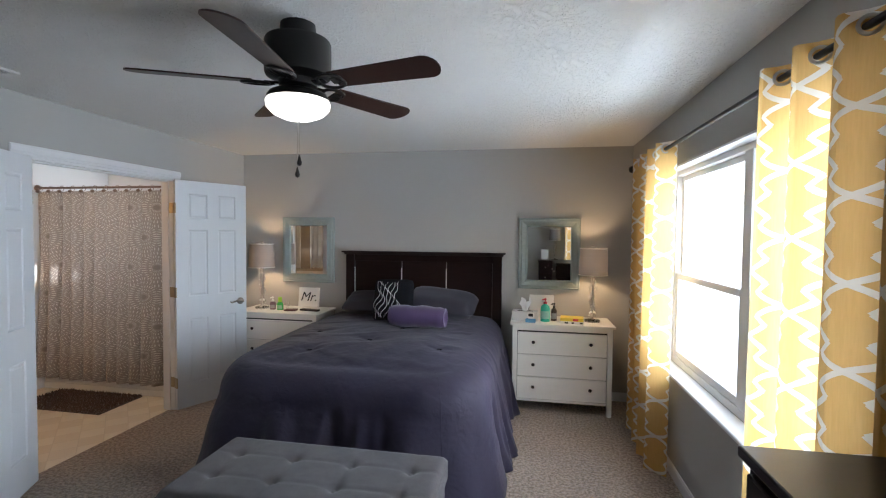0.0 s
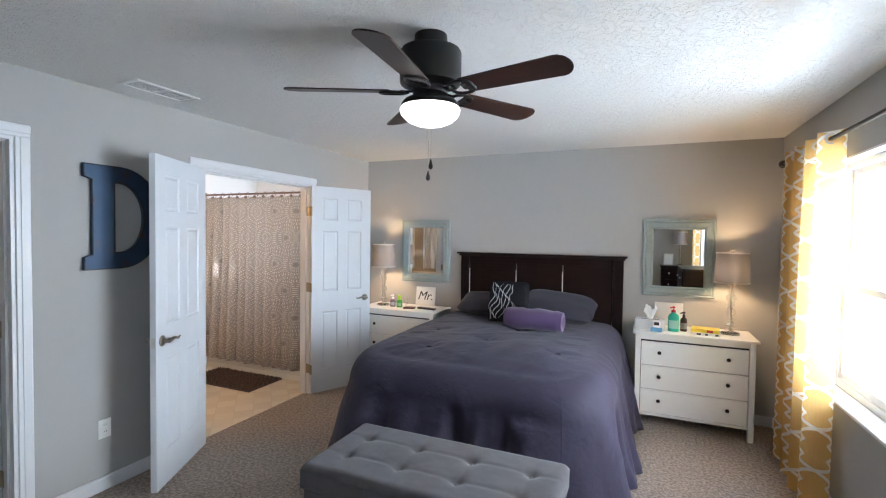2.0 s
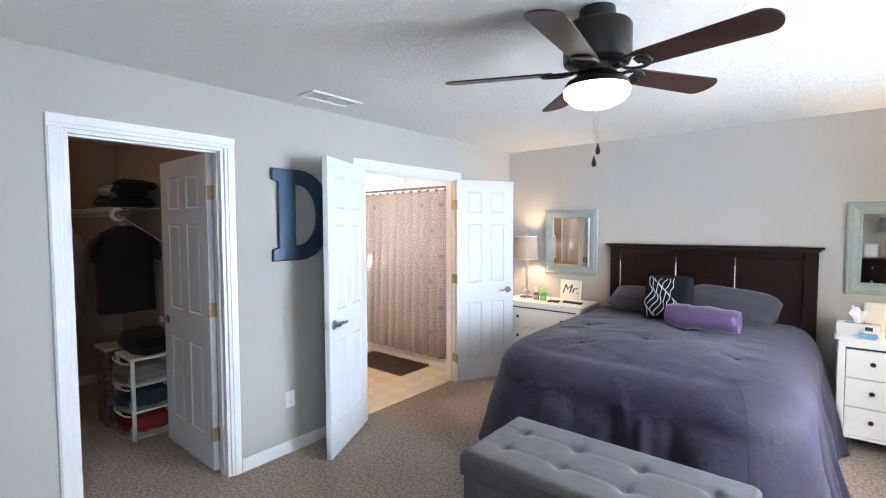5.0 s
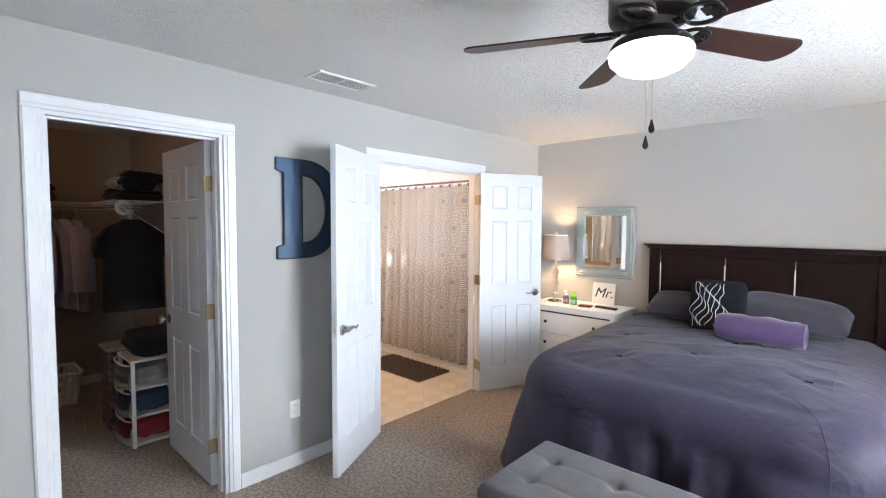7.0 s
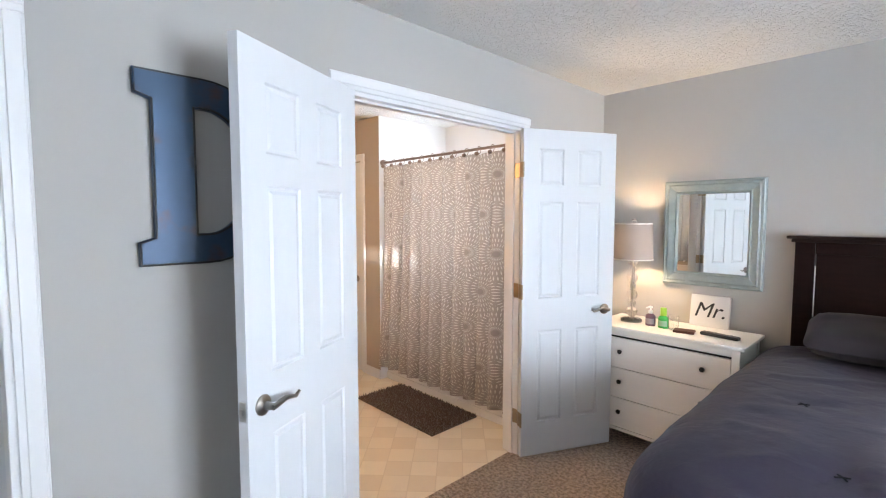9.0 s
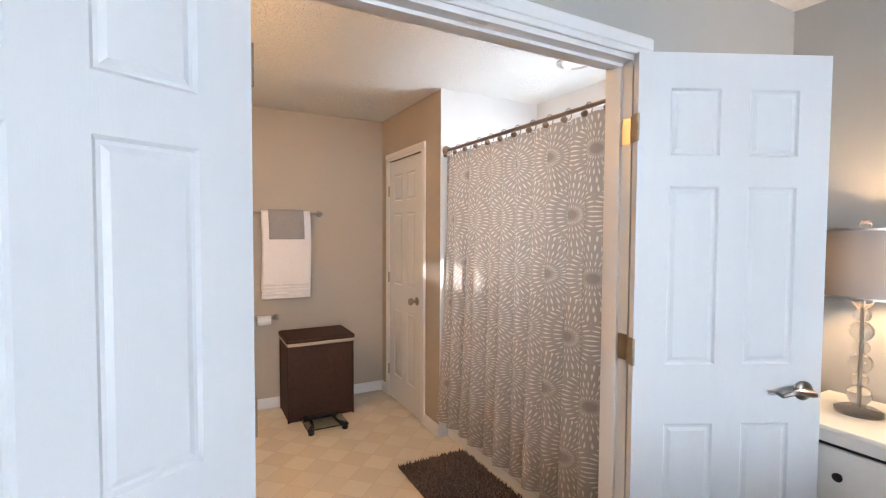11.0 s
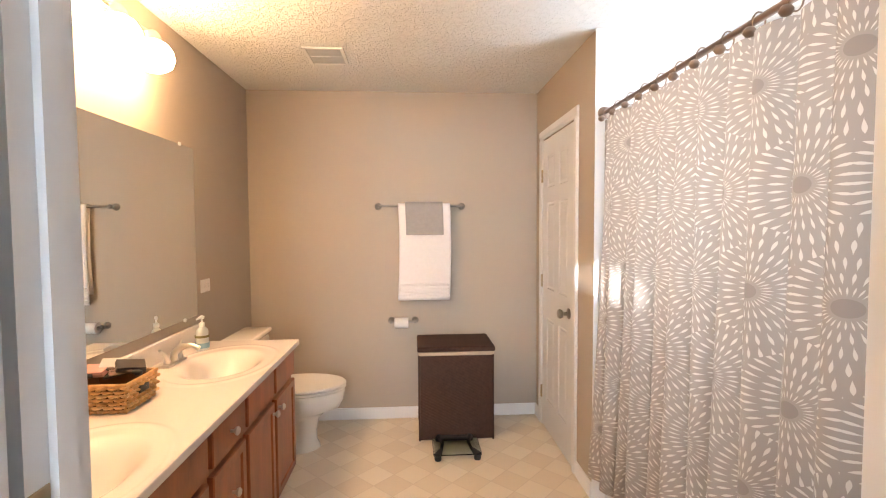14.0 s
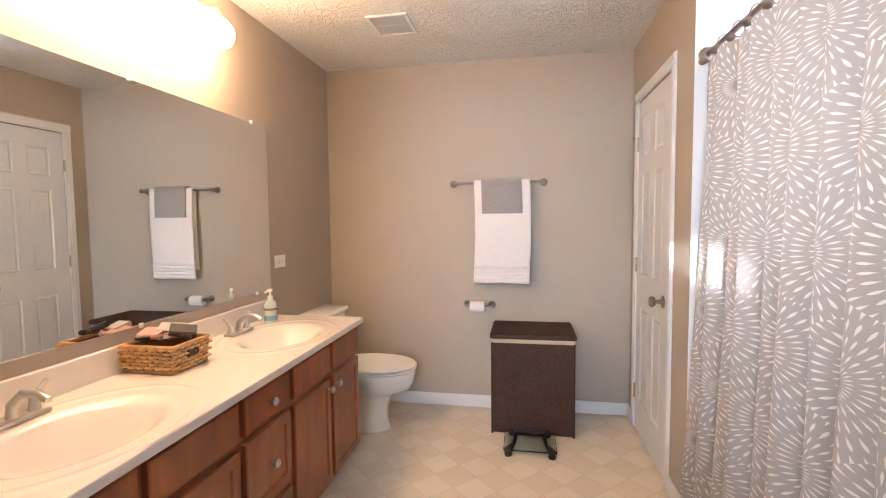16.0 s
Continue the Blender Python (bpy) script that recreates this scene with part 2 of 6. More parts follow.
def vinyl_floor():
    m, nt, b = nodes_of("diamond_sheet_vinyl")
    N, L, k = nt.nodes, nt.links, Nodes(nt)
    tc = N.new("ShaderNodeTexCoord")
    mp = N.new("ShaderNodeMapping")
    mp.inputs["Rotation"].default_value = (0, 0, radians(45))
    mp.inputs["Scale"].default_value = (1 / 0.155,) * 3
    L.new(tc.outputs["Object"], mp.inputs[0])
    s = N.new("ShaderNodeSeparateXYZ")
    L.new(mp.outputs[0], s.inputs[0])
    fx, fy = k.op("FLOOR", s.outputs[0]), k.op("FLOOR", s.outputs[1])
    odd = k.op("ABSOLUTE", k.op("MODULO", k.op("ADD", fx, fy), 2))
    wn_ = N.new("ShaderNodeTexWhiteNoise")
    cb = N.new("ShaderNodeCombineXYZ")
    L.new(fx, cb.inputs[0])
    L.new(fy, cb.inputs[1])
    L.new(cb.outputs[0], wn_.inputs["Vector"])
    n = N.new("ShaderNodeTexNoise")
    n.inputs["Scale"].default_value, n.inputs["Detail"].default_value = 14, 5
    L.new(tc.outputs["Object"], n.inputs["Vector"])
    tone = k.op("ADD", k.op("MULTIPLY", odd, 0.36), k.op("ADD", k.op("MULTIPLY", wn_.outputs[0], 0.30), k.op("MULTIPLY", n.outputs[0], 0.3)))
    edge = k.op("MINIMUM", k.op("MINIMUM", k.op("FRACT", s.outputs[0]), k.op("SUBTRACT", 1, k.op("FRACT", s.outputs[0]))),
                k.op("MINIMUM", k.op("FRACT", s.outputs[1]), k.op("SUBTRACT", 1, k.op("FRACT", s.outputs[1]))))
    seam = k.op("LESS_THAN", edge, 0.02)
    c = k.mix(tone, (0.66, 0.565, 0.44), (0.80, 0.73, 0.61))
    c = k.mix(k.op("MULTIPLY", seam, 0.35), c, (0.50, 0.42, 0.33))
    L.new(c, b.inputs["Base Color"])
    b.inputs["Roughness"].default_value = 0.42
    bp = N.new("ShaderNodeBump")
    bp.inputs["Strength"].default_value, bp.inputs["Distance"].default_value = 0.15, 0.002
    L.new(n.outputs[0], bp.inputs["Height"])
    L.new(bp.outputs[0], b.inputs["Normal"])
    return m


M_WALL = mat("greige_wall_paint", (0.400, 0.389, 0.370), 0.85, var=0.03, scale=1.5, bump=0.12, bscale=160, dist=0.001)
M_BATHWALL = mat("tan_wall_paint", (0.405, 0.347, 0.285), 0.8, var=0.03, scale=1.5, bump=0.12, bscale=160, dist=0.001)
M_WHITE = mat("white_trim_paint", (0.72, 0.725, 0.735), 0.35, var=0.02, bump=0.05, bscale=60)
M_DOOR = mat("white_door_paint", (0.66, 0.68, 0.71), 0.42, var=0.02, bump=0.25, bscale=50, stretch=(6, 6, 0.6), dist=0.001)
M_CEIL = ceiling_plaster()


def carpet():
    m, nt, b = nodes_of("taupe_cut_pile_carpet")
    N, L, k = nt.nodes, nt.links, Nodes(nt)
    tc = N.new("ShaderNodeTexCoord")

    def tex(scale, detail=2):
        n = N.new("ShaderNodeTexNoise")
        n.inputs["Scale"].default_value, n.inputs["Detail"].default_value = scale, detail
        L.new(tc.outputs["Object"], n.inputs["Vector"])
        return n.outputs[0]

    def stretch(x, lo, hi):
        r = N.new("ShaderNodeMapRange")
        r.inputs[1].default_value, r.inputs[2].default_value = lo, hi
        L.new(x, r.inputs[0])
        return r.outputs[0]

    clump, fleck, wide = stretch(tex(52, 3), 0.39, 0.61), stretch(tex(140, 2), 0.38, 0.62), stretch(tex(2.2, 3), 0.3, 0.7)
    tone = k.op("ADD", k.op("MULTIPLY", clump, 0.55), k.op("ADD", k.op("MULTIPLY", fleck, 0.35), k.op("MULTIPLY", wide, 0.10)))
    L.new(k.mix(tone, (0.185, 0.130, 0.098), (0.68, 0.545, 0.435)), b.inputs["Base Color"])
    b.inputs["Roughness"].default_value = 1.0
    b.inputs["Specular IOR Level"].default_value = 0.1
    b.inputs["Sheen Weight"].default_value = 0.25
    bp = N.new("ShaderNodeBump")
    bp.inputs["Strength"].default_value, bp.inputs["Distance"].default_value = 1.0, 0.02
    L.new(tone, bp.inputs["Height"])
    L.new(bp.outputs[0], b.inputs["Normal"])
    return m


M_CARPET = carpet()
M_VINYL = vinyl_floor()
M_ALCOVE = mat("white_alcove_paint", (0.78, 0.79, 0.80), 0.6, var=0.02)
M_TUB = mat("white_acrylic", (0.82, 0.81, 0.79), 0.15, var=0.01)
M_DARKWOOD = mat("espresso_stained_wood", (0.011, 0.0042, 0.0035), 0.42, spec=0.12, var=0.45, scale=5, bump=0.12, bscale=40, stretch=(1, 1, 9), dist=0.001)
M_DARKWOOD_H = mat("espresso_stained_top", (0.011, 0.005, 0.004), 0.32, spec=0.3, var=0.4, scale=5, bump=0.1, bscale=40, stretch=(1, 9, 9), dist=0.001)
M_LACQUER = mat("white_lacquered_wood", (0.80, 0.79, 0.76), 0.38, var=0.02, bump=0.05, bscale=40, stretch=(1, 8, 8))


def comforter_cloth():
    """Brushed sateen with small creases, crushed patches and a fine weave."""
    m, nt, b = nodes_of("dusky_purple_sateen")
    N, L, k = nt.nodes, nt.links, Nodes(nt)
    tc = N.new("ShaderNodeTexCoord")

    def tex(scale, detail, dist):
        n = N.new("ShaderNodeTexNoise")
        n.inputs["Scale"].default_value, n.inputs["Detail"].default_value, n.inputs["Distortion"].default_value = scale, detail, dist
        L.new(tc.outputs["Object"], n.inputs["Vector"])
        return n.outputs[0]

    soft, crease, small, weave = tex(3.5, 3, 0.4), tex(5.0, 3, 0.5), tex(17.0, 4, 0.3), tex(420.0, 1, 0)
    fold = k.op("SUBTRACT", 1.0, k.op("MINIMUM", k.op("MULTIPLY", k.op("ABSOLUTE", k.op("SUBTRACT", crease, 0.5)), 9.0), 1.0))
    L.new(k.mix(soft, (0.0215, 0.0174, 0.0325), (0.038, 0.0310, 0.0555)), b.inputs["Base Color"])
    b.inputs["Roughness"].default_value = 0.6
    b.inputs["Specular IOR Level"].default_value = 0.22
    b.inputs["Sheen Weight"].default_value, b.inputs["Sheen Roughness"].default_value = 0.08, 0.45
    h = k.op("ADD", k.op("MULTIPLY", fold, 0.10), k.op("ADD", k.op("MULTIPLY", small, 0.55), k.op("MULTIPLY", weave, 0.03)))
    h = k.op("ADD", h, k.op("MULTIPLY", crease, 0.8))
    bp = N.new("ShaderNodeBump")
    bp.inputs["Strength"].default_value, bp.inputs["Distance"].default_value = 0.5, 0.018
    L.new(h, bp.inputs["Height"])
    L.new(bp.outputs[0], b.inputs["Normal"])
    return m


M_COMFORTER = comforter_cloth()
M_BOLSTER = mat("purple_satin", (0.064, 0.037, 0.090), 0.40, spec=0.35, var=0.15, scale=4, bump=0.1, bscale=250, sheen=0.3, dist=0.001)
M_PILLOW = mat("dark_grey_sateen", (0.030, 0.027, 0.037), 0.6, spec=0.25, var=0.12, scale=5, bump=0.1, bscale=300, sheen=0.2, dist=0.001)
M_BLACKCLOTH = mat("black_cotton", (0.006, 0.006, 0.008), 0.9, spec=0.15, var=0.2, scale=6, bump=0.2, bscale=300)
M_WHITECORD = mat("white_ruffle_cord", (0.72, 0.70, 0.68), 0.8, bump=0.2, bscale=200)
M_LINEN = mat("grey_linen_upholstery", (0.084, 0.077, 0.082), 0.95, var=0.30, scale=18, bump=0.5, bscale=420, grain=0.6, sheen=0.12, dist=0.0015)
M_BRONZE = mat("oil_rubbed_bronze", (0.012, 0.010, 0.009), 0.42, metal=0.4, var=0.3)
M_BLADE = mat("walnut_fan_blade", (0.030, 0.013, 0.009), 0.4, spec=0.3, var=0.4, scale=4, bump=0.1, bscale=50, stretch=(1, 10, 10), dist=0.001)
M_FANGLASS = mat("lit_frosted_glass", (1.0, 0.95, 0.88), 0.4, emit=7.0, var=0.0)
M_GLOBE = mat("lit_opal_globe", (1.0, 0.63, 0.32), 0.4, emit=74.0, var=0.0)
M_RODBRONZE = mat("brown_bronze_rod", (0.27, 0.20, 0.16), 0.35, metal=0.7, var=0.2)
M_CHROME = mat("brushed_nickel", (0.62, 0.60, 0.57), 0.28, metal=1.0, var=0.05, bump=0.05, bscale=200)
M_NICKEL = mat("dark_brushed_nickel", (0.30, 0.275, 0.25), 0.3, metal=1.0, var=0.08, bump=0.05, bscale=200)
M_BRASS = mat("aged_brass_hinge", (0.42, 0.34, 0.23), 0.38, metal=1.0, var=0.15, scale=20)
M_MIRROR = mat("silvered_mirror", (0.82, 0.83, 0.81), 0.01, metal=1.0, var=0.0)
M_TEAL = mat("washed_teal_paint", (0.250, 0.300, 0.290), 0.42, var=0.14, scale=12, bump=0.15, bscale=40, stretch=(3, 3, 3))
M_BLACKKNOB = mat("black_iron_knob", (0.012, 0.011, 0.011), 0.4, metal=0.3)
M_CHERRY = mat("cherry_cabinet_wood", (0.275, 0.082, 0.029), 0.3, var=0.33, scale=5, bump=0.1, bscale=30, stretch=(3, 3, 0.5), grain=0.3, dist=0.001)
M_MARBLE = mat("cultured_marble_top", (0.76, 0.70, 0.66), 0.25, var=0.02, scale=3, coat=0.3)
M_PORCELAIN = mat("white_porcelain", (0.82, 0.80, 0.76), 0.1, var=0.01, coat=0.4)
M_PLASTIC = mat("white_plastic", (0.78, 0.77, 0.74), 0.4, var=0.02)
M_TOWEL = mat("white_terry", (0.78, 0.74, 0.72), 1.0, var=0.05, scale=40, bump=0.9, bscale=320, sheen=0.4, dist=0.003)
M_TOWELG = mat("grey_terry", (0.30, 0.285, 0.28), 1.0, var=0.1, scale=40, bump=0.9, bscale=320, sheen=0.4, dist=0.003)
M_RUG = mat("brown_shag_mat", (0.105, 0.072, 0.060), 1.0, var=0.5, scale=40, bump=1.0, bscale=110, grain=0.5, sheen=0.3, dist=0.015, spec=0.1)
M_WICKER = mat("dark_brown_woven_plastic", (0.046, 0.021, 0.014), 0.6, spec=0.2, var=0.5, scale=50)
M_BLACK = mat("black_plastic", (0.012, 0.012, 0.013), 0.4)
M_TRELLIS = trellis_cloth()
M_BURST = burst_cloth()


def thin_glass(name, tint=(1, 1, 1), rough=0.0):
    m, nt, b = nodes_of(name)
    b.inputs["Base Color"].default_value = (*tint, 1)
    b.inputs["Transmission Weight"].default_value = 1.0
    b.inputs["Roughness"].default_value = rough
    b.inputs["IOR"].default_value = 1.45
    return m


M_GLASS = thin_glass("clear_glass")
M_CRYSTAL = thin_glass("clear_cut_crystal", (0.96, 0.95, 0.94))


def shade_cloth():
    m, nt, k, cols = cloth("grey_linen_shade", 0.9, 0.025)
    n = nt.nodes.new("ShaderNodeTexNoise")
    n.inputs["Scale"].default_value = 180
    c = k.mix(n.outputs[0], (0.25, 0.22, 0.215), (0.33, 0.30, 0.29))
    for s in cols:
        nt.links.new(c, s)
    return m


M_SHADE = shade_cloth()


# ---- building helpers ----
def mesh_of(name, bm, material, smooth=False):
    me = bpy.data.meshes.new(name)
    bmesh.ops.recalc_face_normals(bm, faces=bm.faces)
    bm.to_mesh(me)
    bm.free()
    for mt in (material if isinstance(material, (list, tuple)) else [material]):
        me.materials.append(mt)
    if smooth:
        me.shade_smooth()
        if hasattr(me, "set_sharp_from_angle"):
            me.set_sharp_from_angle(angle=radians(40))
    return me


def part(name, bm, material, parent, label="", smooth=False, m=None):
    ob = new(name, mesh_of(name, bm, material, smooth))
    ob.parent = parent
    if m is not None:
        ob.matrix_basis = m
    return tagged(ob, label)


def thing(name, m, label, category, group="", kind=""):
    ob = new(name)
    ob.empty_display_size = 0.05
    ob.matrix_basis = m
    return tagged(ob, label, category, group, kind)


def solid(name, bm, material, label, category, group="", kind="", m=None, smooth=False):
    ob = new(name, mesh_of(name, bm, material, smooth))
    if m is not None:
        ob.matrix_basis = m
    return tagged(ob, label, category, group, kind)


def box(bm, x0, x1, y0, y1, z0, z1, bevel=0.0, segs=1):
    vs = [bm.verts.new(p) for p in ((x0, y0, z0), (x1, y0, z0), (x1, y1, z0), (x0, y1, z0), (x0, y0, z1), (x1, y0, z1), (x1, y1, z1), (x0, y1, z1))]
    fs = [bm.faces.new([vs[i] for i in f]) for f in ((3, 2, 1, 0), (4, 5, 6, 7), (0, 1, 5, 4), (1, 2, 6, 5), (2, 3, 7, 6), (3, 0, 4, 7))]
    if bevel:
        es = {e for f in fs for e in f.edges}
        bmesh.ops.bevel(bm, geom=list(es), offset=bevel, segments=segs, affect="EDGES", profile=0.5)
    return bm


def boxes(*rows, bevel=0.0, segs=1):
    bm = bmesh.new()
    for r in rows:
        box(bm, *r, bevel=bevel, segs=segs)
    return bm


def lathe(profile, segs=24, m=None, bm=None, cap=True):
    """Turned shape round z from (radius, height) pairs."""
    bm = bm or bmesh.new()
    m = m or Matrix()
    rings = []
    for r, z in profile:
        if r < 1e-5:
            rings.append([bm.verts.new(m @ Vector((0, 0, z)))])
        else:
            rings.append([bm.verts.new(m @ Vector((r * math.cos(2 * math.pi * i / segs), r * math.sin(2 * math.pi * i / segs), z))) for i in range(segs)])
    for a, b in zip(rings, rings[1:]):
        for i in range(segs):
            j = (i + 1) % segs
            if len(a) == 1 and len(b) == 1:
                continue
            if len(a) == 1:
                bm.faces.new((a[0], b[j], b[i]))
            elif len(b) == 1:
                bm.faces.new((a[i], a[j], b[0]))
            else:
                bm.faces.new((a[i], a[j], b[j], b[i]))
    if cap:
        for r in (rings[0], rings[-1]):
            if len(r) > 1:
                bm.faces.new(r)
    return bm


def tube(points, radius, segs=8, bm=None, flat=1.0):
    """Round bar along points; radius may be a list; flat squeezes it in height."""
    bm = bm or bmesh.new()
    pts = [Vector(p) for p in points]
    rad = radius if isinstance(radius, (list, tuple)) else [radius] * len(pts)
    rings, side = [], None
    for i, p in enumerate(pts):
        d = (pts[min(i + 1, len(pts) - 1)] - pts[max(i - 1, 0)]).normalized()
        if side is None:
            side = d.cross(Vector((0, 0, 1)) if abs(d.z) < 0.9 else Vector((1, 0, 0))).normalized()
        side = (side - d * side.dot(d)).normalized()
        up = side.cross(d)
        rings.append([bm.verts.new(p + rad[i] * (math.cos(a) * side + flat * math.sin(a) * up)) for a in (2 * math.pi * k / segs for k in range(segs))])
    for a, b in zip(rings, rings[1:]):
        for i in range(segs):
            j = (i + 1) % segs
            bm.faces.new((a[i], a[j], b[j], b[i]))
    bm.faces.new(rings[0])
    bm.faces.new(rings[-1])
    return bm


def sheet(f, nu, nv, uv=None):
    """Grid mesh of f(i/nu, j/nv) with an optional unwrapping."""
    bm = bmesh.new()
    g = [[bm.verts.new(f(i / nu, j / nv)) for j in range(nv + 1)] for i in range(nu + 1)]
    lay = bm.loops.layers.uv.new("UVMap") if uv else None
    for i in range(nu):
        for j in range(nv):
            fc = bm.faces.new((g[i][j], g[i + 1][j], g[i + 1][j + 1], g[i][j + 1]))
            if uv:
                for lp, (a, b) in zip(fc.loops, ((i, j), (i + 1, j), (i + 1, j + 1), (i, j + 1))):
                    lp[lay].uv = uv(a / nu, b / nv)
    return bm


def cushion(w, d, h, n=14, puff=0.5, wob=0.006, seed=0.0):
    """A stuffed pillow: w by d, h thick, lying on z = 0."""
    bm = bmesh.new()
    for s in (1, -1):
        g = []
        for i in range(n + 1):
            row = []
            for j in range(n + 1):
                u, v = 2 * i / n - 1, 2 * j / n - 1
                e = ((1 - u ** 4) * (1 - v ** 4)) ** puff if abs(u) < 1 and abs(v) < 1 else 0
                pin = 1 - 0.03 * (1 - abs(u) ** 2) * abs(v) ** 6 - 0.09 * u ** 6
                pin2 = 1 - 0.03 * (1 - abs(v) ** 2) * abs(u) ** 6 - 0.09 * v ** 6
                z = s * h / 2 * e + wob * e * noise.noise(Vector((u * 3 + seed, v * 3, s)))
                row.append(bm.verts.new((u * w / 2 * pin2, v * d / 2 * pin, h / 2 + z)))
            g.append(row)
        for i in range(n):
            for j in range(n):
                bm.faces.new((g[i][j], g[i + 1][j], g[i + 1][j + 1], g[i][j + 1]))
    bmesh.ops.remove_doubles(bm, verts=bm.verts, dist=1e-5)
    return bm


# ---- structure ----
def wall(name, label, rows, material=None):
    return solid(name, boxes(*rows), material or M_WALL, label, "wall", kind="structure")


wall("wall_west", "greige painted wall with closet and bathroom doorways", [
    (XW - WT, XW, YS, CLO[0], 0, CEIL), (XW - WT, XW, CLO[0], CLO[1], CLO[2], CEIL), (XW - WT, XW, CLO[1], BAT[0], 0, CEIL),
    (XW - WT, XW, BAT[0], BAT[1], BAT[2], CEIL), (XW - WT, XW, BAT[1], YN, 0, CEIL)])
wall("wall_north", "greige painted wall behind the bed", [
    (BXW - 0.12, AWIN[0], YN, YN + 0.15, -0.1, CEIL + 0.1), (AWIN[1], XE + 0.15, YN, YN + 0.15, -0.1, CEIL + 0.1),
    (AWIN[0], AWIN[1], YN, YN + 0.15, -0.1, AWIN[2]), (AWIN[0], AWIN[1], YN, YN + 0.15, AWIN[3], CEIL + 0.1)])
wall("wall_east", "greige painted wall with two windows", [
    (XE, XE + 0.15, YS, WIN2[0], -0.1, CEIL + 0.1), (XE, XE + 0.15, WIN2[1], WIN[0], -0.1, CEIL + 0.1), (XE, XE + 0.15, WIN[1], YN, -0.1, CEIL + 0.1),
    (XE, XE + 0.15, WIN2[0], WIN2[1], -0.1, WIN2[2]), (XE, XE + 0.15, WIN2[0], WIN2[1], WIN2[3], CEIL + 0.1),
    (XE, XE + 0.15, WIN[0], WIN[1], -0.1, WIN[2]), (XE, XE + 0.15, WIN[0], WIN[1], WIN[3], CEIL + 0.1)])
wall("wall_south", "plain greige painted wall", [(BXW - 0.12, XE + 0.15, YS - 0.15, YS, -0.1, CEIL + 0.1)])
wall("wall_bathroom_west", "tan painted bathroom end wall", [(BXW - 0.12, BXW, YS, YN, -0.1, CEIL + 0.1)], M_BATHWALL)
wall("wall_bathroom_south", "tan painted wall behind the vanity", [(BXW, XW - WT, CYN, BYS, 0, CEIL)], M_BATHWALL)
LIN = (-5.655, -5.02, 2.04)
wall("wall_bathroom_north", "tan painted wall with a linen closet door", [
    (BXW, LIN[0], BYN, BYN + 0.1, 0, CEIL), (LIN[1], TUBX0 - 0.1, BYN, BYN + 0.1, 0, CEIL), (LIN[0], LIN[1], BYN, BYN + 0.1, LIN[2], CEIL),
    (TUBX0 - 0.1, TUBX0 - 0.004, BYN, YN, 0, CEIL)], M_BATHWALL)
wall("wall_closet_south", "plain closet wall", [(BXW, XW - WT, CYS - 0.1, CYS, 0, CEIL)])
wall("wall_alcove", "smooth white tub alcove lining", [
    (TUBX0 - 0.004, TUBX0, BYN - 0.004, YN - 0.012, 0, CEIL), (TUBX0, AWIN[0], YN - 0.012, YN - 0.004, 0, CEIL), (AWIN[1], TUBX1, YN - 0.012, YN - 0.004, 0, CEIL),
    (AWIN[0], AWIN[1], YN - 0.012, YN - 0.004, 0, AWIN[2]), (AWIN[0], AWIN[1], YN - 0.012, YN - 0.004, AWIN[3], CEIL), (TUBX1, XW - WT, BYN, YN - 0.004, 0, CEIL)], M_ALCOVE)
solid("ceiling", boxes((BXW - 0.12, XE + 0.15, YS - 0.15, YN + 0.15, CEIL, CEIL + 0.1)), M_CEIL, "white ceiling with stomped plaster texture", "ceiling", kind="structure")
solid("floor", boxes((XW - 0.06, XE, YS, YN, -0.1, 0)), M_CARPET, "taupe cut-pile bedroom carpet", "carpet", kind="structure")
solid("floor_closet", boxes((BXW, XW - 0.06, CYS, CYN, -0.1, 0)), M_CARPET, "taupe cut-pile closet carpet", "carpet", kind="structure")
solid("floor_bathroom", boxes((BXW, XW - 0.06, CYN, YN, -0.1, -0.004)), M_VINYL, "cream sheet vinyl with diamond pattern", "vinyl floor", kind="structure")
glow = mat("hazy_daylight", (1.0, 1.0, 1.0), 1.0, emit=3.0, var=0.0)
solid("backdrop", boxes((30, 30.1, -140, 140, -0.5, 60)), glow, "hazy bright sky outside the window", "sky", kind="structure")
solid("ground", boxes((-60, 60, -60, 60, -0.6, -0.5)), mat("lawn", (0.07, 0.10, 0.04), 1.0, var=0.4, scale=2), "grass lawn outside", "lawn", kind="structure")


def baseboard(rows, name="baseboard"):
    bm = bmesh.new()
    for x0, x1, y0, y1 in rows:
        box(bm, x0, x1, y0, y1, 0, 0.07)
        cx, cy = (x0 + x1) / 2, (y0 + y1) / 2
        if x1 - x0 < y1 - y0:
            box(bm, cx - 0.004, cx + 0.004, y0, y1, 0.07, 0.085)
        else:
            box(bm, x0, x1, cy - 0.004, cy + 0.004, 0.07, 0.085)
    solid(name, bm, M_WHITE, "white painted wooden baseboard", "baseboard", kind="structure")


T = 0.013
baseboard([(XW, XW + T, YS, CLO[0] - 0.068), (XW, XW + T, CLO[1] + 0.068, BAT[0] - 0.068), (XW, XW + T, BAT[1] + 0.068, YN - T),
           (XW, XE, YN - T, YN), (XE - T, XE, YS, YN - T)])
baseboard([(BXW, BXW + T, BYS, BYN), (BXW + T, LIN[0] - 0.07, BYN - T, BYN), (LIN[1] + 0.07, TUBX0 - 0.005, BYN - T, BYN),
           (BXW + T, -4.98, BYS, BYS + T), (XW - WT - T, XW - WT, BYS, BAT[0] - 0.07)])
baseboard([(BXW, BXW + T, CYS, CYN), (BXW + T, XW - WT, CYN - T, CYN)])


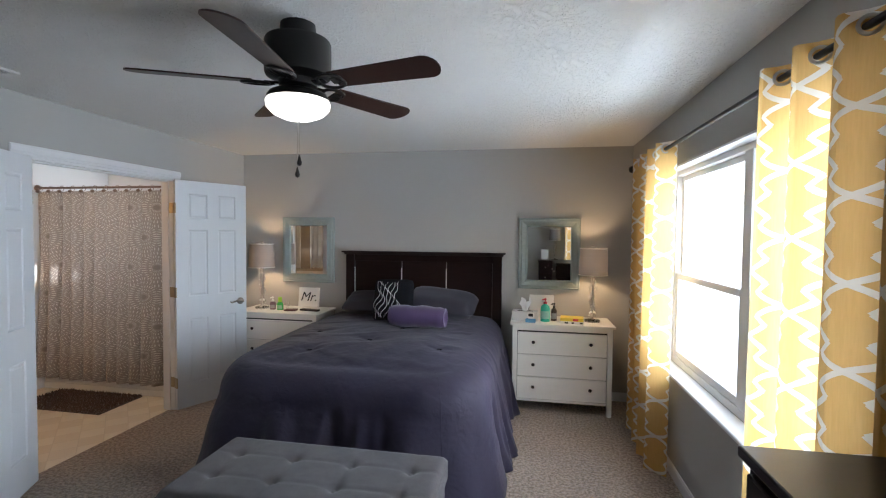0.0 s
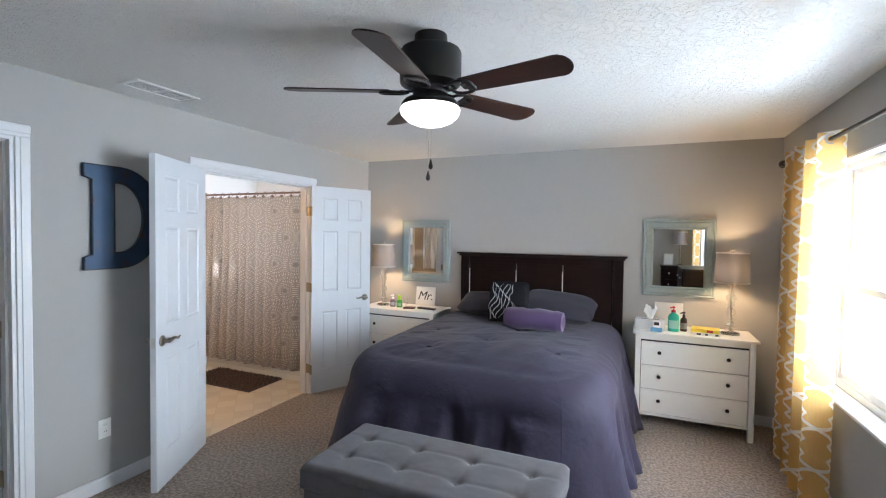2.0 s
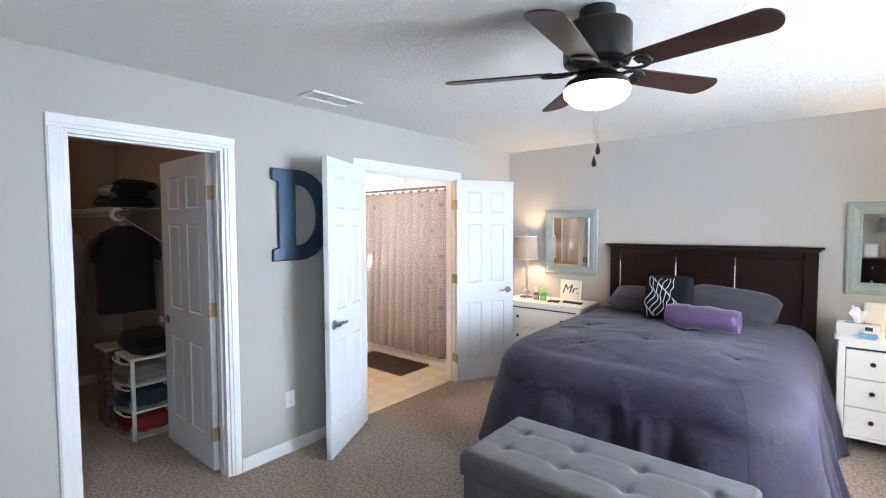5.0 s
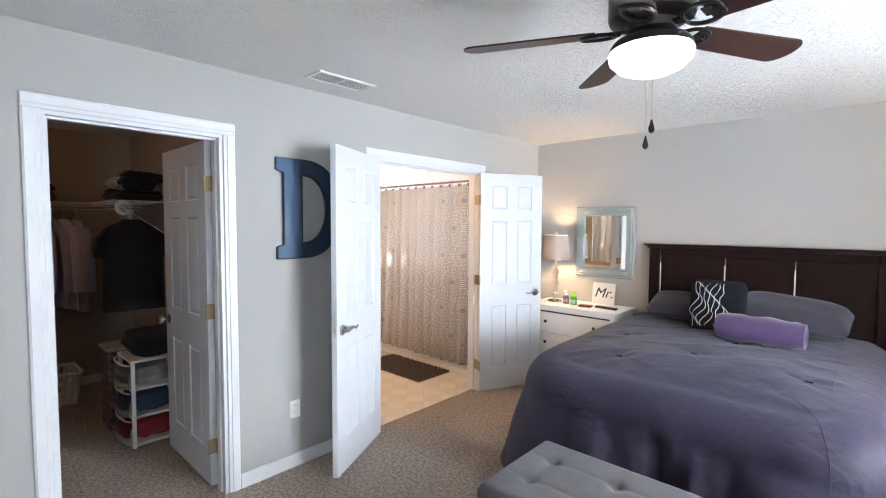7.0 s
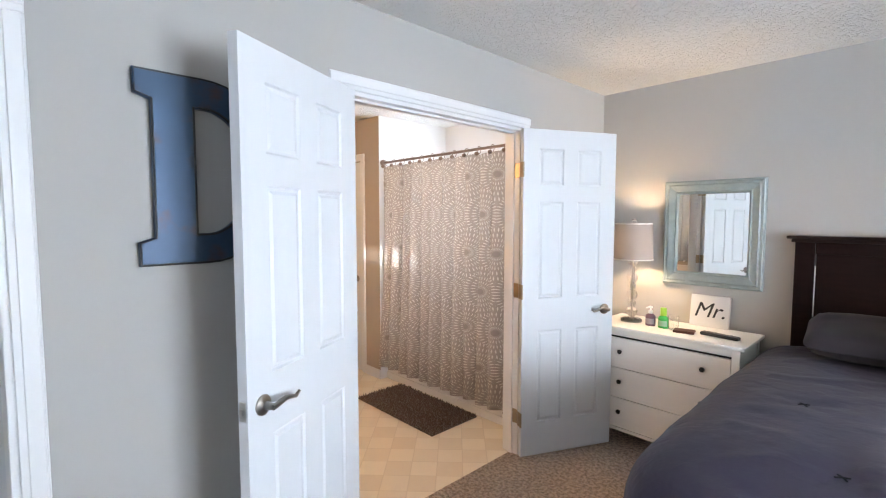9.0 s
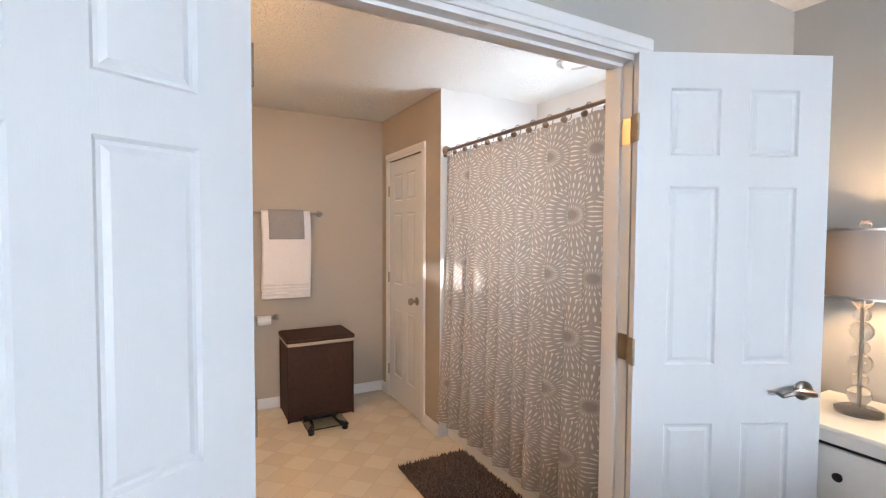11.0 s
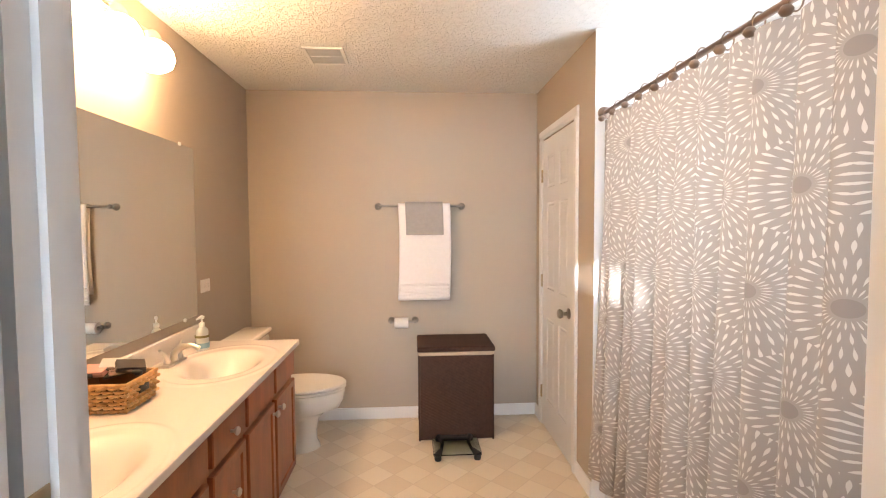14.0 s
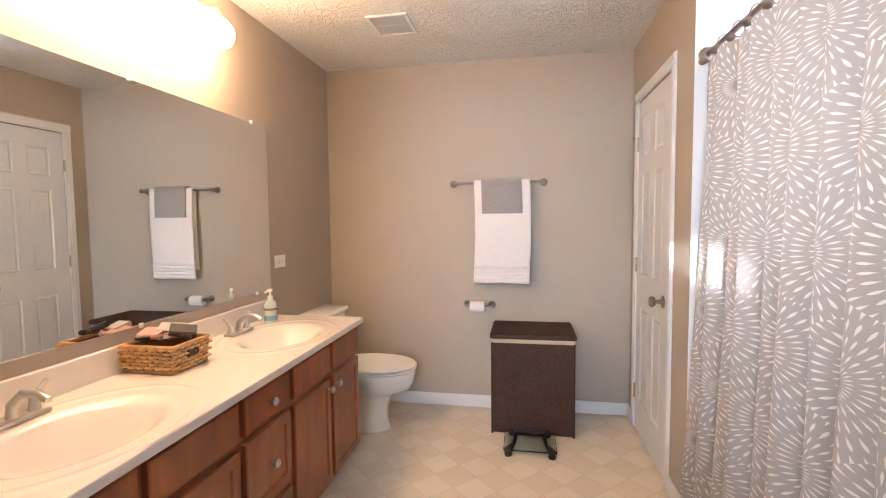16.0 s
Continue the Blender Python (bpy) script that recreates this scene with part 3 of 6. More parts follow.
def casing(name, label, along, a0, a1, top, face, out, width=0.066):
    """Moulded door casing round an opening, on the plane face, standing out by sign out; along is the opening's axis."""
    root = thing(name, Matrix(), label, "door casing", kind="structure")

    def prism(n, u0, u1, z0, z1, t, w0=0.0):
        bm = bmesh.new()
        for d0, d1, inset in ((0.0, 0.011, 0.0), (0.011, 0.017, 0.012)):
            i = inset
            lo, hi = sorted((face + out * d0, face + out * d1))
            uu0, uu1, zz0, zz1 = u0, u1, z0, z1
            if n == "head":
                zz0, zz1 = z0 + i * 1.6, z1 - i * 0.5
            else:
                uu0, uu1 = (u0 + i * 0.5, u1 - i * 1.6) if w0 < 0 else (u0 + i * 1.6, u1 - i * 0.5)
            if along == "y":
                box(bm, lo, hi, uu0, uu1, zz0, zz1, bevel=0.003)
            else:
                box(bm, uu0, uu1, lo, hi, zz0, zz1, bevel=0.003)
        part(n, bm, M_WHITE, root)

    prism("side", a0 - width, a0, 0, top, 0, -1)
    prism("side", a1, a1 + width, 0, top, 0, 1)
    prism("head", a0 - width, a1 + width, top, top + width, 0)
    return root


casing("trim_closet", "white moulded casing round the closet doorway", "y", CLO[0], CLO[1], CLO[2], XW, 1)
casing("trim_bathroom", "white moulded casing round the bathroom doorway", "y", BAT[0], BAT[1], BAT[2], XW, 1)
casing("trim_bathroom_inner", "white moulded casing inside the bathroom", "y", BAT[0], BAT[1], BAT[2], XW - WT, -1)
casing("trim_linen", "white moulded casing round the linen closet door", "x", LIN[0], LIN[1], LIN[2], BYN, -1)


def jamb(name, a0, a1, top, label, leaves, depth):
    t = 0.018
    bm = boxes((XW - WT, XW, a0 - 0.001, a0 + t, 0, top), (XW - WT, XW, a1 - t, a1 + 0.001, 0, top), (XW - WT, XW, a0 + t, a1 - t, top - t, top + 0.001),
               (XW - 0.075, XW - 0.04, a0 + t, a0 + t + 0.011, 0, top - t), (XW - 0.075, XW - 0.04, a1 - t - 0.011, a1 - t, 0, top - t),
               (XW - 0.075, XW - 0.04, a0 + t + 0.011, a1 - t - 0.011, top - t - 0.011, top - t))
    ob = solid(name, bm, M_WHITE, label, "door jamb", kind="structure")
    for side, zs in leaves:
        for z in zs:
            y = a0 + t if side < 0 else a1 - t
            lf = boxes((*depth, *sorted((y, y - side * 0.003)), z - 0.045, z + 0.045), bevel=0.001)
            part("hinge_leaf", lf, M_BRASS, ob, "brass hinge leaf")
    return ob


HZ = (0.25, 1.05, 1.79)
jamb("trim_jamb_closet", CLO[0], CLO[1], CLO[2], "white door jamb of the closet", ((1, HZ),), (XW - WT, XW - WT + 0.036))
jamb("trim_jamb_bathroom", BAT[0], BAT[1], BAT[2], "white door jamb of the bathroom", ((1, HZ), (-1, HZ)), (XW - 0.037, XW - 0.001))


# ---- doors ----
def panel_slab(w, h=2.02, t=0.035):
    """Six-panel moulded door leaf: x from the hinge, y through it, z up."""
    st, mid = 0.105 * w / 0.63, 0.095 * w / 0.63
    pw = (w - 2 * st - mid) / 2
    xs = [0, st, st + pw, st + pw + mid, w - st, w]
    zs = [0, 0.21, 0.79, 0.99, 1.585, 1.685, 1.905, h]
    bm = bmesh.new()
    sides = {}
    raised = []
    for y in (-t / 2, t / 2):
        g = [[bm.verts.new((x, y, z)) for z in zs] for x in xs]
        sides[y] = g
        for i in range(5):
            for j in range(7):
                f = bm.faces.new((g[i][j], g[i + 1][j], g[i + 1][j + 1], g[i][j + 1]))
                if y < 0:
                    pass
                else:
                    f.normal_flip()
                if i in (1, 3) and j in (1, 3, 5):
                    raised.append(f)
    a, b = sides[-t / 2], sides[t / 2]
    n, k = len(xs) - 1, len(zs) - 1
    for i in range(n):
        bm.faces.new((a[i][0], b[i][0], b[i + 1][0], a[i + 1][0]))
        bm.faces.new((a[i][k], a[i + 1][k], b[i + 1][k], b[i][k]))
    for j in range(k):
        bm.faces.new((a[0][j], a[0][j + 1], b[0][j + 1], b[0][j]))
        bm.faces.new((a[n][j], b[n][j], b[n][j + 1], a[n][j + 1]))
    bmesh.ops.recalc_face_normals(bm, faces=bm.faces)
    bmesh.ops.inset_individual(bm, faces=raised, thickness=0.010, depth=-0.007)
    bmesh.ops.inset_individual(bm, faces=raised, thickness=0.010, depth=0.0)
    bmesh.ops.inset_individual(bm, faces=raised, thickness=0.016, depth=0.005)
    return bm


def lever(side):
    """Lever handle standing out along +y*side, pointing to -x."""
    bm = lathe([(0.0, 0), (0.033, 0), (0.033, 0.006), (0.026, 0.012), (0.013, 0.014), (0.011, 0.045), (0.0, 0.046)], 20, pose(0, 0, 0, -90 * side))
    y = 0.045 * side
    tube([(0.008, y, 0), (-0.02, y, 0.004), (-0.05, y * 1.1, 0.012), (-0.08, y * 1.05, 0.004), (-0.105, y, -0.004), (-0.125, y * 1.02, 0.008)],
         [0.010, 0.010, 0.009, 0.008, 0.007, 0.005], 8, bm)
    return bm


def knob(side):
    return lathe([(0, 0), (0.032, 0), (0.032, 0.005), (0.012, 0.012), (0.011, 0.035), (0.024, 0.042), (0.029, 0.055), (0.024, 0.066), (0.0, 0.070)], 20, pose(0, 0, 0, -90 * side))


def hinge(bm=None):
    bm = boxes((-0.003, 0.003, -0.017, 0.022, -0.045, 0.045), bevel=0.001)
    for k in range(3):
        lathe([(0.006, -0.045 + 0.03 * k), (0.006, -0.017 + 0.03 * k)], 10, pose(0, 0.024, 0.001), bm)
    return bm


def door(name, label, w, m, handle, hw, hinge_y=1, t=0.035, hinges=(0.236, 1.036, 1.776), h=2.02, hx=0.065):
    root = thing(name, m, label, "door", kind="structure")
    part("leaf", panel_slab(w, h, t), M_DOOR, root)
    for s in (1, -1):
        if handle == "lever":
            part("door_handle", lever(s), M_NICKEL, root, "brushed nickel lever handle", True, pose(w - hx, s * t / 2, 0.90))
        else:
            part("door_knob", knob(s), M_NICKEL, root, "brushed nickel door knob", True, pose(w - hx, s * t / 2, 0.90))
    part("latch_plate", boxes((w, w + 0.0015, -0.012, 0.012, 0.87, 0.93), (w, w + 0.009, -0.006, 0.006, 0.89, 0.91)), M_CHROME, root, "steel latch plate")
    for z in hinges:
        part("hinge", hinge(), M_BRASS, root, "brass butt hinge", False, pose(-0.004, 0, z) if hinge_y > 0 else pose(-0.004, 0, z, 0, 0, 180))
    return root


door("door_1", "open white six-panel bathroom door folded back to the wall", 0.66, pose(-2.969, 2.0616, 0.014, 0, 0, -62.5), "lever", 1, hinge_y=-1)
door("door_2", "open white six-panel bathroom door beside the chest", 0.655, pose(-2.966, 3.2475, 0.014, 0, 0, 64.3), "lever", 1, hinge_y=-1)
door("door_3", "white six-panel closet door standing open inwards", 0.745, pose(-3.125, 0.945, 0.014, 0, 0, 180), "knob", 1)
door("door_4", "closed white six-panel linen closet door", 0.625, pose(LIN[0] + 0.005, BYN + 0.012, 0.010, 0, 0, 0), "knob", 1, hinge_y=-1)


# ---- window ----
def window(name, label, opening, twin):
    root = thing(name, Matrix(), label, "window", kind="structure")
    y0, y1, z0, z1 = opening
    x = XE + 0.08
    mid, rail = 2.185, 1.30
    fw = 0.045
    mullion = [(x, x + 0.06, mid - 0.045, mid + 0.045, z0 + fw, z1 - fw)] if twin else []
    lights = ((y0 + fw, mid - 0.045), (mid + 0.045, y1 - fw)) if twin else ((y0 + fw, y1 - fw),)
    part("window_frame", boxes((x, x + 0.06, y0, y0 + fw, z0, z1, ), (x, x + 0.06, y1 - fw, y1, z0, z1), (x, x + 0.06, y0 + fw, y1 - fw, z1 - fw, z1),
                               (x, x + 0.06, y0 + fw, y1 - fw, z0, z0 + fw), *mullion, bevel=0.003), M_WHITE, root)
    for a, b in lights:
        s = 0.035
        part("sash", boxes((x + 0.008, x + 0.036, a, a + s, z0 + fw, rail + 0.02), (x + 0.008, x + 0.036, b - s, b, z0 + fw, rail + 0.02),
                           (x + 0.004, x + 0.036, a + s, b - s, rail - 0.02, rail + 0.02), (x + 0.008, x + 0.036, a + s, b - s, z0 + fw, z0 + fw + 0.045), bevel=0.003), M_WHITE, root)
        part("sash", boxes((x + 0.037, x + 0.055, a, a + s, rail + 0.02, z1 - fw), (x + 0.037, x + 0.055, b - s, b, rail + 0.02, z1 - fw),
                           (x + 0.037, x + 0.055, a + s, b - s, rail - 0.02, rail + 0.015), (x + 0.037, x + 0.055, a + s, b - s, z1 - fw - s, z1 - fw), bevel=0.003), M_WHITE, root)
        for lo, hi, xx in ((z0 + fw + 0.045, rail - 0.02, x + 0.02), (rail + 0.015, z1 - fw - s, x + 0.045)):
            p = part("pane", boxes((xx, xx + 0.003, a + s, b - s, lo, hi)), M_GLASS, root, "clear glass pane")
            p.visible_shadow = False
    part("reveal", boxes((XE + 0.001, x, y0 - 0.001, y0 + 0.012, z0, z1), (XE + 0.001, x, y1 - 0.012, y1 + 0.001, z0, z1), (XE + 0.001, x, y0 + 0.012, y1 - 0.012, z1 - 0.012, z1 + 0.001)), M_WHITE, root)
    part("window_sill", boxes((XE - 0.035, x, y0 - 0.03, y1 + 0.03, z0 - 0.022, z0 + 0.002), bevel=0.005), M_WHITE, root)


window("window_1", "white vinyl twin double-hung window blown out by daylight", WIN, True)
window("window_2", "white vinyl double-hung window near the room corner", WIN2, False)


def alcove_window():
    x0, x1, z0, z1 = AWIN
    y, f = YN + 0.08, 0.04
    root = thing("window_3", Matrix(), "small white window with frosted panes above the tub", "window", kind="structure")
    mid = (z0 + z1) / 2
    part("window_frame", boxes((x0, x0 + f, y, y + 0.05, z0, z1), (x1 - f, x1, y, y + 0.05, z0, z1), (x0 + f, x1 - f, y, y + 0.05, z0, z0 + f), (x0 + f, x1 - f, y, y + 0.05, z1 - f, z1),
                               (x0 + f, x1 - f, y, y + 0.05, mid - f / 2, mid + f / 2), bevel=0.003), M_WHITE, root)
    for lo, hi in ((z0 + f, mid - f / 2), (mid + f / 2, z1 - f)):
        p = part("pane", boxes((x0 + f, x1 - f, y + 0.02, y + 0.024, lo, hi)), thin_glass("frosted_glass", (1, 1, 1), 0.5), root, "frosted glass pane")
        p.visible_shadow = False


alcove_window()


# ---- curtains on a rod ----
ROD_X, ROD_Z = 0.925, 2.145


def curtain_rod(label, ya, yb):
    root = thing("curtain_rod", Matrix(), label, "curtain rod")
    part("rod", tube([(ROD_X, ya, ROD_Z), (ROD_X, yb, ROD_Z)], 0.011, 12), M_BRONZE, root, "", True)
    for y, s in ((ya, -1), (yb, 1)):
        part("finial", lathe([(0.011, 0), (0.018, 0.004), (0.012, 0.012), (0.026, 0.03), (0.030, 0.045), (0.024, 0.062), (0, 0.072)], 16, pose(ROD_X, y, ROD_Z, -90 * s)), M_BRONZE, root, "", True)
    for y in (ya + 0.08, yb - 0.06):
        part("bracket", tube([(XE, y, ROD_Z - 0.02), (ROD_X, y, ROD_Z - 0.014)], 0.007, 8), M_BRONZE, root)


curtain_rod("dark metal curtain rod with ball finials above the window", 0.75, 3.84)
curtain_rod("short dark metal curtain rod over the corner window", -1.52, -0.42)


def curtain(label, ya, yb, waves, seed, flare=0.0):
    root = thing("curtain", pose(0, 0, 0), label, "curtain", "yellow trellis curtains")
    top, bot = ROD_Z + 0.045, 0.02
    n = waves * 16
    cloth_w = 1.32

    def f(u, v):
        z = bot + (top - bot) * v
        k = 1 - v
        y = ya + (yb - ya) * u + flare * k * (u - 0.3)
        ph = 2 * math.pi * waves * u + 0.5 * math.pi
        amp = 0.052 + 0.012 * math.sin(5 * u + seed) * k
        x = ROD_X + amp * math.sin(ph + 0.35 * k * math.sin(seed + 4 * u)) - 0.02 * k
        y += 0.012 * math.sin(2 * ph + seed) + 0.01 * k * math.sin(3 * v + 9 * u + seed)
        return (x, y, z)

    part("drape", sheet(f, n, 40, lambda u, v: (u * cloth_w + seed, v * (top - bot))), M_TRELLIS, root, "yellow cotton with white trellis print", True)
    for i in range(waves * 2):
        u = (i + 0.5) / (waves * 2)
        y = ya + (yb - ya) * u
        part("grommet", lathe([(0.020, -0.004), (0.028, -0.004), (0.030, 0), (0.028, 0.004), (0.020, 0.004), (0.020, -0.004)], 18, pose(ROD_X, y, ROD_Z, 90, 0, 24 if i % 2 else -24), cap=False), M_CHROME, root, "nickel grommet ring", True)


curtain("yellow grommet curtain with white trellis print, drawn open towards the chest", 2.86, 3.72, 4, 0.3)
curtain("yellow grommet curtain with white trellis print, drawn open beside the dresser", 0.86, 1.70, 4, 1.7)
curtain("yellow grommet curtain with white trellis print near the room corner", -1.52, -1.12, 3, 2.9)


# ---- bed ----
def bed():
    root = thing("bed", pose(-0.985, 0, 0), "queen bed with dark panelled headboard and made mattress", "bed")
    # headboard, local x is centred on the bed
    w = 0.80
    hb = part("headboard", boxes((-w, -w + 0.09, 4.215, 4.285, 0, 1.385), (w - 0.09, w, 4.215, 4.285, 0, 1.385), (-w + 0.09, w - 0.09, 4.225, 4.28, 1.30, 1.385),
                                 (-w + 0.09, w - 0.09, 4.225, 4.28, 0.35, 0.47), bevel=0.004), M_DARKWOOD, root, "espresso wooden headboard")
    part("top_rail", boxes((-w - 0.035, w + 0.035, 4.175, 4.298, 1.385, 1.402), (-w - 0.015, w + 0.015, 4.195, 4.29, 1.365, 1.385), bevel=0.004), M_DARKWOOD_H, hb)
    edges = [-w + 0.09, -0.21, 0.25, w - 0.09]
    for a, b in zip(edges, edges[1:]):
        part("panel", boxes((a + 0.004, b - 0.004, 4.240, 4.262, 0.47, 1.30), bevel=0.003), M_DARKWOOD, hb)
    for e in edges[:-1]:
        part("stile_bead", boxes((e - 0.004, e + 0.004, 4.228, 4.242, 0.95, 1.235), bevel=0.002), M_LACQUER, hb, "pale bead line")
    part("mattress", boxes((-0.74, 0.62, 2.46, 4.20, 0.30, 0.68), bevel=0.11, segs=4), M_PLASTIC, root, "white mattress")
    part("bed_frame", boxes((-0.70, 0.68, 2.45, 4.22, 0.10, 0.30), bevel=0.01), M_BLACKCLOTH, root)
    for x in (-0.65, 0.65):
        for y in (2.5, 4.1):
            part("leg", boxes((x - 0.03, x + 0.03, y - 0.03, y + 0.03, 0, 0.10)), M_BLACK, root)


bed()


def comforter():
    """Comforter: crowned top and a hanging skirt on three sides."""
    cx, a, y0, y1, r, top = -1.055, 0.69, 2.41, 4.14, 0.21, 0.785
    per = []
    corner = 0.17
    n1, n2, n3 = 90, 14, 70
    for i in range(n1):
        per.append((Vector((-a, y1 + (y0 + corner - y1) * i / n1)), Vector((-1, 0))))
    for i in range(n2):
        t = math.pi + math.pi / 2 * i / n2
        per.append((Vector((-a + corner + corner * math.cos(t), y0 + corner + corner * math.sin(t))), Vector((math.cos(t), math.sin(t)))))
    for i in range(n3):
        per.append((Vector((-a + corner + (2 * a - 2 * corner) * i / n3, y0)), Vector((0, -1))))
    for i in range(n2):
        t = 1.5 * math.pi + math.pi / 2 * i / n2
        per.append((Vector((a - corner + corner * math.cos(t), y0 + corner + corner * math.sin(t))), Vector((math.cos(t), math.sin(t)))))
    for i in range(n1 + 1):
        per.append((Vector((a, y0 + corner + (y1 - y0 - corner) * i / n1)), Vector((1, 0))))
    bm = bmesh.new()
    inner, skirt = 30, 30
    tufts = [(-0.50, 3.15), (-0.02, 2.92), (0.52, 2.78), (0.12, 3.36), (-0.34, 2.62)]
    rows = []
    s = 0.0
    for k, (p, nrm) in enumerate(per):
        if k:
            s += (p - per[k - 1][0]).length
        row = []
        spine = Vector((0, min(max(p.y, y0 + 0.7), y1)))
        for j in range(inner):
            q = spine.lerp(p, j / inner)
            e = j / inner
            z = top + 0.035 * (1 - e * e) + 0.016 * noise.noise(Vector((q.x * 2.2, q.y * 1.6, 3))) + 0.007 * noise.noise(Vector((q.x * 7, q.y * 4, 1)))
            z -= 0.035 * max(0, (y0 + 0.35 - q.y) / 0.35) ** 2
            wv = noise.noise(Vector((q.x * 1.8 + q.y * 1.2, q.y * 3.2 - q.x * 1.5, 6)))
            z += 0.007 * max(0, 1 - abs(wv) / 0.2) * (0.4 + 0.6 * e) + 0.010 * noise.noise(Vector((q.x * 11, q.y * 9, 4))) * noise.noise(Vector((q.x * 2, q.y * 2, 9)))
            for tx, ty in tufts:
                rr = ((q.x - tx) ** 2 + (q.y - ty) ** 2) / 0.006
                z -= 0.016 * math.exp(-rr) * (1 + 0.6 * math.sin(5 * math.atan2(q.y - ty, q.x - tx)) * min(1, rr))
            row.append(bm.verts.new((cx + q.x, q.y, z)))
        lim = r * math.pi / 2
        total = lim + (top - r) - 0.05 - (0.03 if nrm.y < -0.5 else 0)
        total += 0.03 * math.sin(2.1 * s)
        drop0 = 0.035 * max(0, (y0 + 0.35 - p.y) / 0.35) ** 2
        for j in range(skirt + 1):
            d = total * j / skirt
            if d < lim:
                out, dn, k2 = r * math.sin(d / r), r * (1 - math.cos(d / r)), 0.0
            else:
                k2 = (d - lim) / (total - lim)
                out, dn = r + 0.13 * k2 + 0.03 * k2 * math.sin(0.9 * s + 1), r + (d - lim)
            amp = 0.054 * k2 ** 0.6
            out += amp * (0.62 * math.sin(23 * s + 2.6 * noise.noise(Vector((s * 1.3, 0, 5)))) + 0.5 * math.sin(9 * s + 1) + 0.8 * noise.noise(Vector((s * 6, d * 1.5, 2))) + 0.34 * math.sin(58 * s + 2 * noise.noise(Vector((s * 3, 0, 7)))) * (0.5 + noise.noise(Vector((s * 2.2, 0, 11)))))
            wr = (0.016 * noise.noise(Vector((s * 3.5, d * 3, 8))) + 0.010 * max(0, 1 - abs(noise.noise(Vector((s * 3, d * 1.2, 12)))) / 0.15)) * min(1, d / lim)
            q = p + nrm * (out + wr)
            sag = drop0 * max(0, 1 - d / total)
            row.append(bm.verts.new((cx + q.x, q.y, max(0.015, top - dn - sag + 0.016 * noise.noise(Vector((p.x * 2.2, p.y * 1.6, 3))) * (1 - k2)))))
        rows.append(row)
    for a_, b_ in zip(rows, rows[1:]):
        for j in range(len(a_) - 1):
            bm.faces.new((a_[j], a_[j + 1], b_[j + 1], b_[j]))
    root = thing("comforter", Matrix(), "dusky purple-grey comforter draped to the floor over the bed", "comforter")
    lines = [[rows[k][j].co + Vector((0, 0, 0.001)) for j in range(inner - 4, inner + skirt - 2)] for k in (n1 + n2 + n3 + 3,)]
    edge = [rows[k][inner - 3].co + Vector((0, 0, 0.001)) for k in range(len(rows) - n1, len(rows), 2)]
    for line in [edge] + lines:
        part("seam", tube(line, 0.0022, 5), M_COMFORTER, root, "stitched seam", True)
    for tx, ty in tufts:
        low = min((v.co for r_ in rows[::2] for v in r_[:inner]), key=lambda c: (c.x - cx - tx) ** 2 + (c.y - ty) ** 2).copy()
        knot = tube([low + Vector((-0.016, -0.010, 0.004)), low + Vector((0, 0, 0.006)), low + Vector((0.016, 0.010, 0.004))], 0.0026, 5)
        tube([low + Vector((-0.012, 0.013, 0.004)), low + Vector((0, 0, 0.006)), low + Vector((0.012, -0.013, 0.004))], 0.0026, 5, knot)
        part("tuft", knot, M_BLACKCLOTH, root, "dark tufting stitch", True)
    bmesh.ops.remove_doubles(bm, verts=bm.verts, dist=1e-4)
    ob = part("cover", bm, M_COMFORTER, root, "", True)
    md = ob.modifiers.new("thick", "SOLIDIFY")
    md.thickness, md.offset = 0.018, -1
    return ob


comforter()


def pillow(name, label, w, d, h, m, material, seed):
    return solid(name, cushion(w, d, h, seed=seed), material, label, "pillow", m=m, smooth=True)


pillow("pillow", "dark grey sleeping pillow leaning low against the headboard", 0.58, 0.38, 0.15, pose(-1.40, 4.0, 0.845, 16, 0, 3), M_PILLOW, 1)
pillow("pillow", "dark grey sleeping pillow slumped against the headboard", 0.68, 0.38, 0.19, pose(-0.735, 4.0, 0.85, 20, 5, -3), M_PILLOW, 2)


def accent_cushion():
    root = thing("accent_cushion", pose(-1.125, 3.68, 0.795, 68, 0, 8) , "black square cushion with white ruffle squiggles", "cushion")
    part("cover", cushion(0.37, 0.41, 0.13, seed=5), M_BLACKCLOTH, root, "", True, pose(0, 0.19, -0.06))
    # rows of ruffle that wave side by side
    for k in range(8):
        pts = []
        for i in range(41):
            v = -0.172 + 0.344 * i / 40
            x = -0.148 + 0.027 * k + 0.022 * math.sin(21 * v + 0.5 * k) + 0.013 * math.sin(44 * v + 1.5 * k) + 0.006 * noise.noise(Vector((v * 30, k, 2)))
            e = max(0.02, (1 - (x / 0.18) ** 4) * (1 - (v / 0.19) ** 4)) ** 0.5
            pts.append((x, 0.19 + v, 0.065 * e + 0.006))
        part("ruffle", tube(pts, 0.0021, 5), M_WHITECORD, root, "white ruffle trim", True)


accent_cushion()


